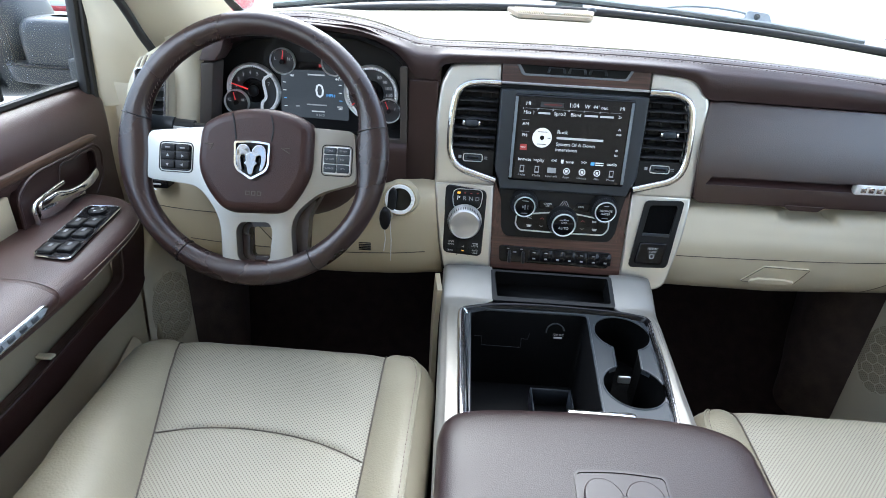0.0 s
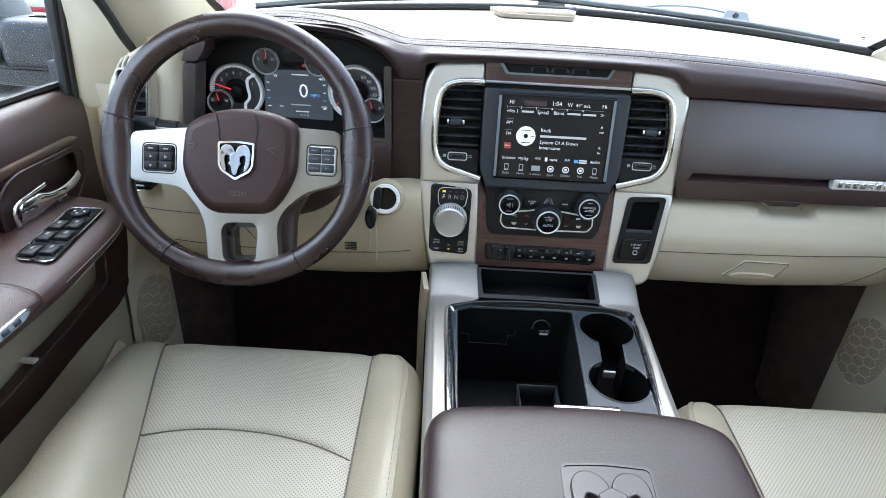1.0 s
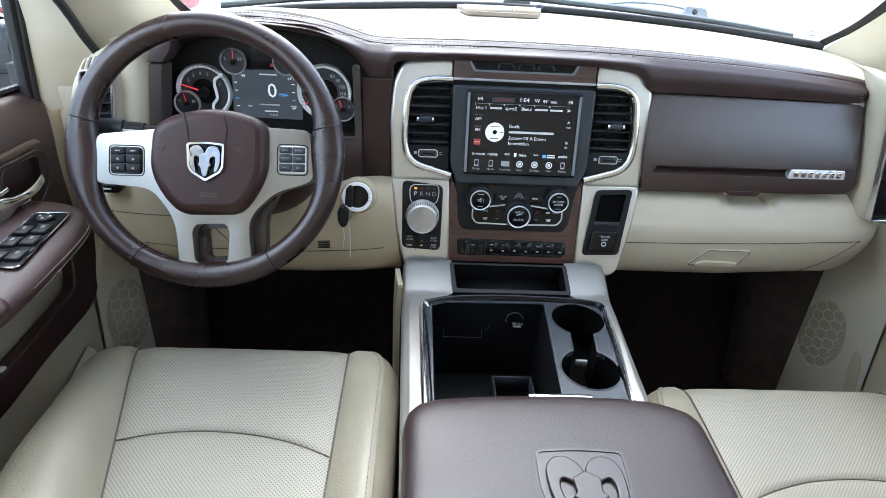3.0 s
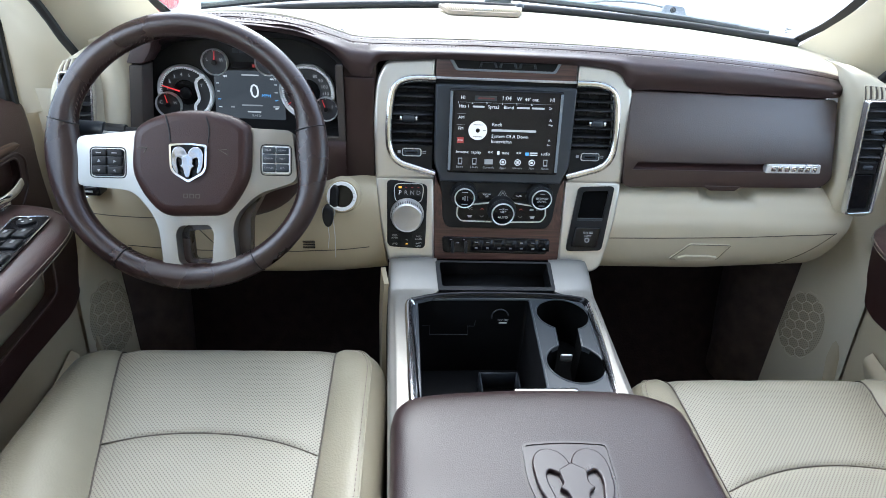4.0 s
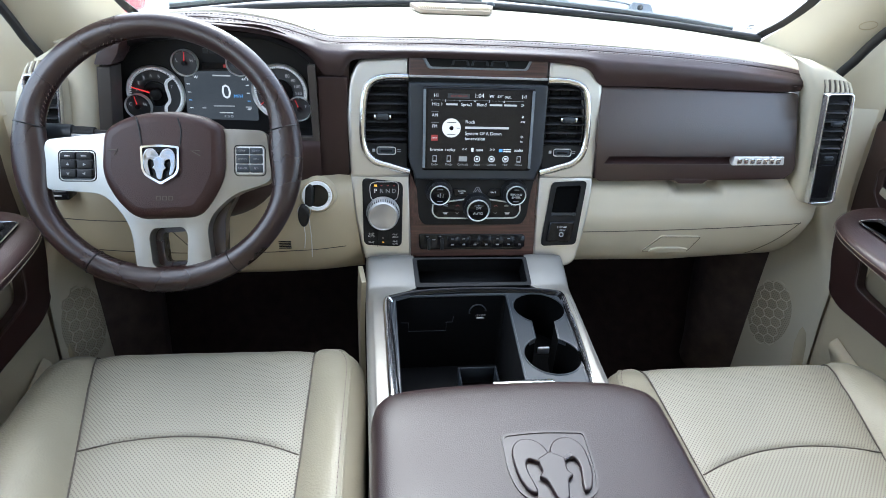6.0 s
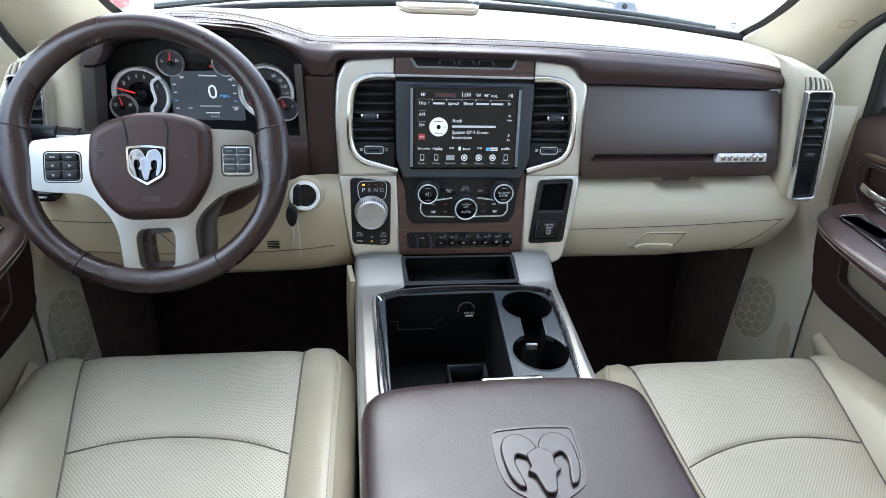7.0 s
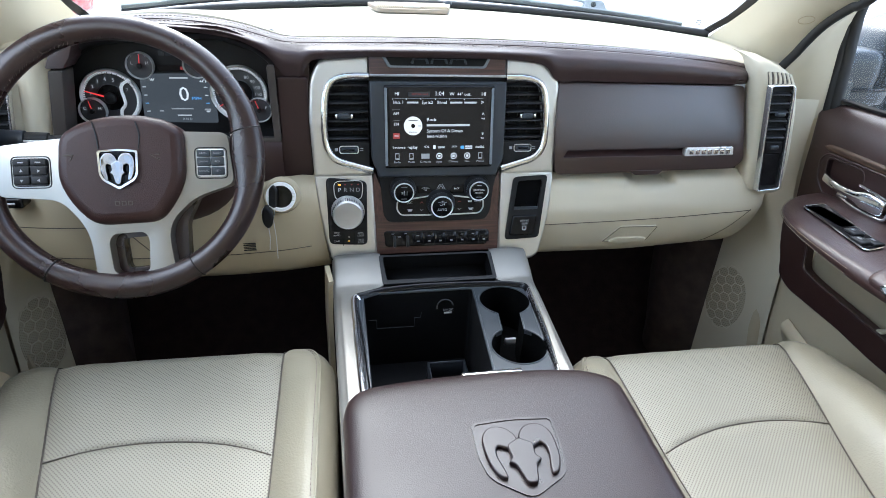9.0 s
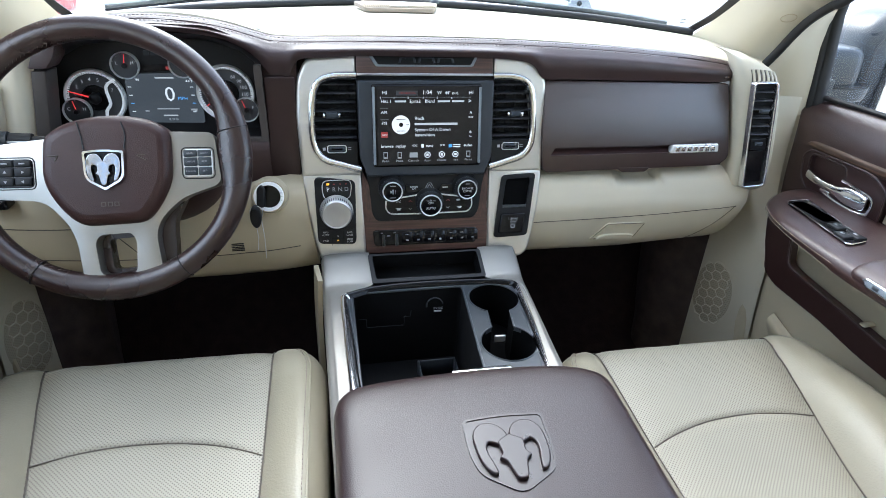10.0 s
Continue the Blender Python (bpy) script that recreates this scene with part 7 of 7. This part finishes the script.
    part("bin_flap", sheet([f([(0.742, 0.70, 0.285), (0.738, 0.80, 0.30), (0.742, 0.885, 0.318)]), f([(0.728, 0.70, 0.270), (0.722, 0.80, 0.285), (0.730, 0.882, 0.305)]), f([(0.738, 0.70, 0.235), (0.736, 0.80, 0.245), (0.740, 0.872, 0.27)])], 5, 4, 0.004), cream_plastic, d)
    pad_rows = []
    for q in (0, 15, 30, 45, 60, 75, 90, 97):
        px, pz = 0.826 - 0.059 * math.sin(radians(q)), 0.662 + 0.0765 * math.cos(radians(q))
        tip_y = base + lerp([(0, 0.004), (15, 0.018), (30, 0.025), (45, 0.023), (60, 0.0125), (75, 0.004), (90, 0.0), (97, 0.0)], q)
        pad_rows.append(f([(px + k, y, pz) for y, k in ((0.12, 0), (0.5, 0), (0.85, 0), (tip_y - 0.03, 0), (tip_y - 0.006, 0.001), (tip_y, 0.006))]))
    part("upper_pad", sheet(pad_rows, 5, 4), door_leather, d, "padded brown leather door top")
    w0, w1 = woodz
    tip = 0.950 + shift
    ys_w = [0.12, 0.5, 0.80, tip - 0.05, tip - 0.02, tip - 0.006, tip]
    half = [1, 1, 1, 1, 0.92, 0.62, 0.12]
    wc, wh = (w0 + w1) / 2, (w1 - w0) / 2
    part("wood_strip", sheet([f([(xx, y, wc + wh * h * k) for y, h in zip(ys_w, half)]) for xx, k in ((0.7672, 1.0), (0.7640, 0.6), (0.7632, 0.0), (0.7640, -0.6), (0.7672, -1.0))], 4, 3, 0.003), wood_side, d, "striped walnut strip")
    z = lambda v: v + dz
    y_ = lambda v: v + shift
    handle_side = Matrix(((0, 0, -sx, 0.774 * sx), (1, 0, 0, 0), (0, 1, 0, 0), (0, 0, 0, 1)))
    bez_o = rounded([(y_(a), z(b)) for a, b in ((0.746, 0.590), (0.750, 0.645), (0.773, 0.660), (0.80, 0.6655), (0.931, 0.664), (0.945, 0.650), (0.936, 0.61), (0.915, 0.590), (0.886, 0.574), (0.780, 0.570), (0.757, 0.575))], 0.010)
    well = rounded([(y_(a), z(b)) for a, b in ((0.768, 0.6015), (0.79, 0.598), (0.86, 0.602), (0.905, 0.608), (0.925, 0.625), (0.928, 0.652), (0.921, 0.659), (0.846, 0.660), (0.838, 0.6505), (0.836, 0.636), (0.79, 0.632), (0.770, 0.627))], 0.006)
    bez_ = part("handle_bezel", holed(bez_o, [well], 0.0, 0.015, handle_side), brown_plastic, d, "brown bezel round the door handle")
    part("bezel_edge", tube([(0.7595 * sx, a, b) for a, b in bez_o], 0.0024, 8, True), brown_plastic, bez_)
    part("well_edge", tube([(0.7598 * sx, a, b) for a, b in well], 0.0020, 8, True), brown_plastic, bez_)
    part("handle_frame", tube(spline(f([(0.755, y_(0.836), z(0.6365)), (0.753, y_(0.80), z(0.6345)), (0.752, y_(0.771), z(0.6310)), (0.752, y_(0.7625), z(0.622)), (0.752, y_(0.7635), z(0.604)), (0.752, y_(0.773), z(0.5965)), (0.753, y_(0.80), z(0.5940)), (0.754, y_(0.83), z(0.5948)), (0.755, y_(0.855), z(0.598)), (0.757, y_(0.872), z(0.602))]), 6), 0.0028, 8, flat=1.2), chrome, bez_, "chrome handle surround")
    stations = ((0.7755, 0.608, 0.620, 0.758), (0.779, 0.599, 0.629, 0.753), (0.800, 0.5985, 0.6315, 0.749), (0.819, 0.600, 0.6305, 0.747), (0.836, 0.6065, 0.6255, 0.746), (0.860, 0.609, 0.6240, 0.745), (0.890, 0.609, 0.6255, 0.748), (0.922, 0.6090, 0.6280, 0.757))
    hb = sheet([f([(x + back, y_(y), z(lo + (hi - lo) * k)) for y, lo, hi, x in stations]) for k, back in ((0.0, 0.007), (0.10, 0.001), (0.5, -0.001), (0.90, 0.001), (1.0, 0.007))], 5, 3, 0.003)
    part("door_handle", hb, chrome, bez_, "chrome pull handle")
    part("lock_tab", rbox((0.008, 0.024, 0.009), (0.757 * sx, y_(0.866), z(0.6035)), 0.003), chrome, bez_)
    plate_at([(0.12, z(0.585)), (y_(0.742), z(0.585)), (y_(0.742), z(0.650)), (0.12, z(0.650))], 0.766, 0.774, cream_plastic, "insert_panel", d, "cream insert panel")
    part("insert_trim", tube(f([(0.765, 0.12, z(0.593)), (0.765, y_(0.742), z(0.593))]), 0.0022, 6), chrome, d)
    # armrest
    outl = [Vector((x, y, 0)) for x, y in arm]
    ol = spline(outl, 5)
    cx = 0.76
    thin = lambda y: 1.0 - 0.42 * min(1.0, max(0.0, (y - 0.65) / 0.14))
    rows = []
    for ins, zz in ((0.012, -0.030), (0.004, -0.0265), (0.0, -0.018), (0.002, -0.010), (0.008, -0.003), (0.02, 0.0), (0.05, 0.001)):
        row_ = []
        for p in ol:
            k = min(1.0, max(0.0, (cx - p.x) / 0.06))
            yk = min(1.0, max(0.0, (p.y - 0.80) / 0.06))
            row_.append(((p.x + ins * k) * sx, p.y - ins * 0.8 * yk, arm_z + zz * (thin(p.y) if zz < 0 else 1.0)))
        rows.append(row_)
    ab = sheet(rows, 1, 2, 0.0)
    ab.verts.ensure_lookup_table()
    topz = arm_z + 0.001
    topv = [v for v in ab.verts if abs(v.co.z - topz) < 1e-6]
    topv.sort(key=lambda v: math.atan2(v.co.y - 0.5, (v.co.x - 0.72 * sx) * sx))
    try:
        ab.faces.new(topv)
    except ValueError:
        pass
    armp = part("armrest", ab, door_leather, d, "stitched brown leather armrest")
    for ins, zz in ((0.0005, -0.012), (0.0, -0.022)):
        ln = spline([Vector(((p.x + ins) * sx, p.y, arm_z + zz * thin(p.y))) - Vector((0.0012 * sx, 0, 0)) for p in ol if p.x < 0.72 and p.y > 0.64], 3)
        part("arm_stitching", stitch(ln, 0.00055, 0.0040, 0.0022), thread, armp, kind="stuff")
    pl_o = [(x * sx, y) for x, y in plate]
    if sx < 0:
        pl_o = pl_o[::-1]
    po = rounded(pl_o, 0.010)
    TM = pose(0, 0, arm_z + 0.001)
    swp = part("switch_plate", slab(po, -0.006, 0.004, TM, 0.002), black_gloss, d, "black window switch plate with a chrome edge")
    part("plate_edge", tube([(x, y, arm_z + 0.004) for x, y in po], 0.0015, 6, True), chrome, swp)
    c0 = Vector(((plate[0][0] + plate[-1][0]) / 2, (plate[0][1] + plate[-1][1]) / 2, 0))
    c1 = Vector(((plate[1][0] + plate[2][0]) / 2, (plate[1][1] + plate[2][1]) / 2, 0))
    axis = (c1 - c0)
    ang = math.degrees(math.atan2(axis.y, axis.x * sx)) - 90
    if sx < 0:
        spots = [(0.12, -0.010), (0.16, 0.012), (0.38, -0.011), (0.42, 0.011), (0.60, -0.011), (0.63, 0.011)]
    else:
        spots = [(0.10, -0.010), (0.14, 0.010), (0.32, 0.0)]
    for t, o in spots:
        p = c0 + axis * t
        wd = part("window_switch", rbox((0.019, 0.024, 0.006), ((p.x - o) * sx, p.y, arm_z + 0.006), 0.002, m=None), black_plastic, swp)
        part("switch_mark", rbox((0.004, 0.007, 0.0006), ((p.x - o) * sx, p.y + 0.003, arm_z + 0.0093), 0), icon_grey, swp)
    if sx < 0:
        p = c0 + axis * 0.86
        part("mirror_pad", lathe([(0.012, 0), (0.012, 0.003), (0.010, 0.0045), (0, 0.0045)], 24, pose(p.x * sx, p.y, arm_z + 0.005)), black_plastic, swp)
        for a in range(4):
            part("switch_mark", rbox((0.003, 0.003, 0.0005), (p.x * sx + 0.007 * math.cos(a * math.pi / 2), p.y + 0.007 * math.sin(a * math.pi / 2), arm_z + 0.0098), 0), white_mark, swp)
    else:
        q0, q1 = c0 + axis * 0.45, c0 + axis * 0.95
        part("tray_well", rbox((0.034, 0.085, 0.003), ((q0.x + q1.x) / 2 * sx, (q0.y + q1.y) / 2, arm_z + 0.0035), 0.001, 1, m=None), bin_black, swp)
    # raised rear grip with a chrome bar
    gx = arm[-4][0]
    gz = arm_z + 0.006
    gy = 0.0 if sx < 0 else 0.022
    prof = ((0.10, -0.03), (0.088, -0.002), (0.05, 0.005), (0.016, 0.001), (-0.003, -0.008), (-0.006, -0.019), (0.004, -0.031), (0.03, -0.036))
    grip_rows = [[((gx + 0.045 + (a - 0.045) * k) * sx, y + (gy if y > 0.5 else 0.0), gz - 0.018 + (b + 0.018) * k) for y, k in ((0.12, 1), (0.45, 1), (0.585, 1), (0.603, 0.98), (0.612, 0.90), (0.616, 0.70), (0.616, 0.10))] for a, b in prof]
    grip = part("grip", sheet(grip_rows, 4, 4, 0.0), door_leather, d, "brown leather pull grip")
    along = (0, 1, 0) if sx < 0 else (0, -1, 0)
    gm_ = plane_at(((gx - 0.0055) * sx, 0.54, gz - 0.0135), along, (0.25 * sx, 0, 1))
    out_ = [(-0.16, -0.0058), (0.036, -0.0058), (0.047, 0.001), (0.040, 0.0058), (-0.16, 0.0058)] if sx < 0 else [(-0.070, 0.001), (-0.060, -0.0062), (0.16, -0.0062), (0.16, 0.0062), (-0.064, 0.0062)]
    bar = part("chrome_bar", slab(rounded(out_, 0.003), -0.006, 0.0025, gm_, 0.0014), chrome, grip, "chrome bar with raised blocks")
    part("bar_field", slab(rounded([(x * 0.95 - 0.002 * (1 if sx < 0 else -1), y * 0.62) for x, y in out_], 0.002), 0.0015, 0.0030, gm_), vent_blue, bar)
    for i in range(4):
        part("bar_block", rbox((0.011, 0.0055, 0.002), ((0.020 - i * 0.018) * (1 if sx < 0 else -2.2), 0, 0.0035), 0.001, 1, m=gm_), grey_plastic, bar)
    # window frame, belt seal and glass
    ww = shift * 0.75
    frame_line = [(1.006 + ww, 0.700), (1.010 + ww, 0.74), (1.020 + ww, 0.82), (1.027 + ww, 0.87), (1.028 + ww, 0.905), (1.008 + ww, 0.955), (0.88, 1.12), (0.60, 1.32), (0.15, 1.345)]
    depth = [0.798, 0.798, 0.798, 0.798, 0.797, 0.792, 0.775, 0.745, 0.735]
    part("window_frame", tube(spline(f([(x + 0.003, y - 0.005, z) for x, (y, z) in zip(depth, frame_line)]), 8), 0.0088, 8, flat=1.2), rubber, d, "black window frame")
    part("window_seal", tube(spline(f([(x - 0.004, y + 0.004, z) for x, (y, z) in zip(depth, frame_line)]), 8), 0.0078, 8, flat=1.2), rubber, d)
    part("belt_seal", tube(spline(f([(0.818, 0.12, 0.738), (0.818, 0.6, 0.739), (0.815, 0.95, 0.741), (0.802, 1.03, 0.741)]), 5), 0.0055, 6), rubber, d)
    gp = part("window_pane", rbox((0.004, 0.92, 0.62), (0.822 * sx, 0.575, 1.04), 0), clear, d)
    gp.visible_shadow = False
    sail = []
    for z0_, a, b, c in ((0.700, 1.095, 1.070, 1.034), (0.735, 1.092, 1.072, 1.037), (0.772, 1.085, 1.070, 1.040), (0.803, 1.066, 1.062, 1.044), (0.828, 1.045, 1.056, 1.047), (0.852, 1.026, 1.046, 1.049), (0.884, 0.996, 1.022, 1.050), (0.914, 0.956, 0.985, 1.040), (0.945, 0.90, 0.93, 0.995)):
        dy = 0.0 if sx > 0 else -0.026
        dw = 0.0 if sx > 0 else -0.016
        sail.append(f([(0.702, a + dy + 0.003, z0_), (0.735, (a + b) / 2 + dy + 0.006, z0_ + 0.002), (0.765, (b + c) / 2 + (dy + dw) / 2 + 0.003, z0_ + 0.002), (0.794, c + dw - 0.002, z0_)]))
    part("sail_panel", sheet(sail, 4, 4, 0.005), cream_lit, d, "cream panel in the window's front corner")
    cw, ahead = (0.0, 0.026) if sx > 0 else (-0.018, 0.034)
    corner = [[(0.800, 1.004, 0.737), (0.792, 1.024, 0.736), (0.776, 1.05, 0.729), (0.752, 1.09, 0.712)], [(0.786, 1.000, 0.732), (0.778, 1.02, 0.729), (0.766, 1.05, 0.720), (0.744, 1.09, 0.702)],
              [(0.776, 0.99, 0.700), (0.773, 1.02, 0.700), (0.762, 1.05, 0.690), (0.740, 1.09, 0.672)], [(0.776, 0.985, 0.55), (0.773, 1.01, 0.55), (0.760, 1.045, 0.54), (0.735, 1.085, 0.53)],
              [(0.778, 0.96, 0.37), (0.775, 0.985, 0.37), (0.758, 1.02, 0.37), (0.730, 1.06, 0.37)]]
    part("front_corner", sheet([f([(x + 0.014, y + cw + (ahead, ahead, ahead * 0.4, 0.0)[i], z) for i, (x, y, z) in enumerate(r)]) for r in corner], 4, 4, 0.005), cream_lit, d)
    return d


ARM_L = [(0.79, 0.885), (0.74, 0.888), (0.701, 0.880), (0.662, 0.850), (0.638, 0.810), (0.628, 0.75), (0.624, 0.62), (0.626, 0.45), (0.630, 0.12)]
ARM_R = [(0.79, 0.935), (0.74, 0.936), (0.694, 0.926), (0.645, 0.893), (0.612, 0.850), (0.588, 0.775), (0.582, 0.63), (0.585, 0.45), (0.59, 0.12)]
door(-1, "brown and cream driver door with walnut strip and window switches", ARM_L, 0.600, [(0.700, 0.676), (0.720, 0.828), (0.672, 0.832), (0.651, 0.672)], 0.0, (0.662, 0.6790), 0.0)
door(1, "brown and cream passenger door with walnut strip and window switch", ARM_R, 0.585, [(0.672, 0.700), (0.705, 0.868), (0.655, 0.862), (0.630, 0.692)], -0.008, (0.656, 0.6720), 0.022)


# ---- kick panels with honeycomb speaker grilles ----
def kick(sx, side, cy, cz):
    X = lambda y: lerp([(0.90, 0.755), (0.96, 0.735), (1.02, 0.715), (1.1, 0.69), (1.2, 0.66), (1.36, 0.62)], y)
    k = thing("trim_kick_" + side, (0.7 * sx, 1.05, 0.03), "cream kick panel beside the footwell", "kick panel", kind="structure")
    yk = 1.045 if sx < 0 else 1.088
    rows = []
    for z, y0 in ((0.0, 0.93), (0.18, 0.93), (0.32, 0.94), (0.42, 0.948), (0.58, 1.02), (0.74, 1.03)):
        ys = [y0 + (yk - y0) * t for t in (0.0, 0.15, 0.45, 0.75, 1.0)]
        rows.append([(((0.770 if i == 0 else X(y)) if y0 > 0.95 else X(y)) * sx, y, z) for i, y in enumerate(ys)])
    part("panel", sheet(rows, 4, 4), cream_lit, k)
    part("filler", rbox((0.012, 0.115, 0.46), (0.7585 * sx, 0.9725, 0.22), 0.003), cream_plastic, k)
    part("toe_liner", sheet([[((X(yk) + 0.004) * sx, yk, z), ((X(yk) - 0.022 - w) * sx, yk + 0.035, z), ((X(yk) - 0.045 - w) * sx, yk + 0.085, z), ((X(yk) - 0.04) * sx, yk + 0.15, z), ((X(yk) + 0.01) * sx, 1.37, z)] for z, w in ((0.0, 0.035), (0.12, 0.02), (0.25, 0.005), (0.4, 0.0), (0.55, 0.0))], 5, 4, 0.006), liner_carpet, k)
    part("rear_fin", tube([(0.745 * sx, 0.965, 0.30), (0.735 * sx, 0.955, 0.25), (0.742 * sx, 0.94, 0.16)], 0.007, 8, flat=1.8), cream_plastic, k)
    part("door_gap", rbox((0.03, 0.17, 0.76), (0.815 * sx, 1.02, 0.35), 0.004), cream_plastic, k)
    part("sill", rbox((0.10, 0.75, 0.10), (0.79 * sx, 0.56, 0.03), 0.03, 3), cream_plastic, k)
    pos = lambda y, z, off: Vector(((X(y) - off) * sx, y, z))
    s = 0.0136
    g = thing("speaker_grille", (0.7 * sx, cy, cz - 0.09), "cream honeycomb speaker grille set in the kick panel", "speaker grille", "kick panel speakers")
    ring = [pos(cy + 0.048 * math.cos(a), cz + 0.078 * math.sin(a), 0.0010) for a in np.linspace(0, 2 * math.pi, 40, endpoint=False)]
    bm = bmesh.new()
    vs = [bm.verts.new(p) for p in ring]
    c = bm.verts.new(pos(cy, cz, 0.0010))
    for i in range(40):
        bm.faces.new((vs[i], vs[(i + 1) % 40], c))
    part("backing", bm, grille_mat, g)
    for i in range(-6, 7):
        for j in range(-8, 9):
            yy, zz = cy + (i * 1.5) * s, cz + (j + (0.5 if i % 2 else 0)) * s * math.sqrt(3)
            if ((yy - cy) / 0.040) ** 2 + ((zz - cz) / 0.071) ** 2 < 1:
                part("honeycomb_cell", tube([pos(yy + s * math.cos(a), zz + s * math.sin(a), 0.0012) for a in np.arange(6) * math.pi / 3], 0.0013, 4, True), cream_lit, g)


grille_mat = perforated("perforated speaker cloth", (0.44, 0.385, 0.28), 0.0042, True, 0.5)
kick(-1, "left", 0.997, 0.31)
kick(1, "right", 1.04, 0.275)
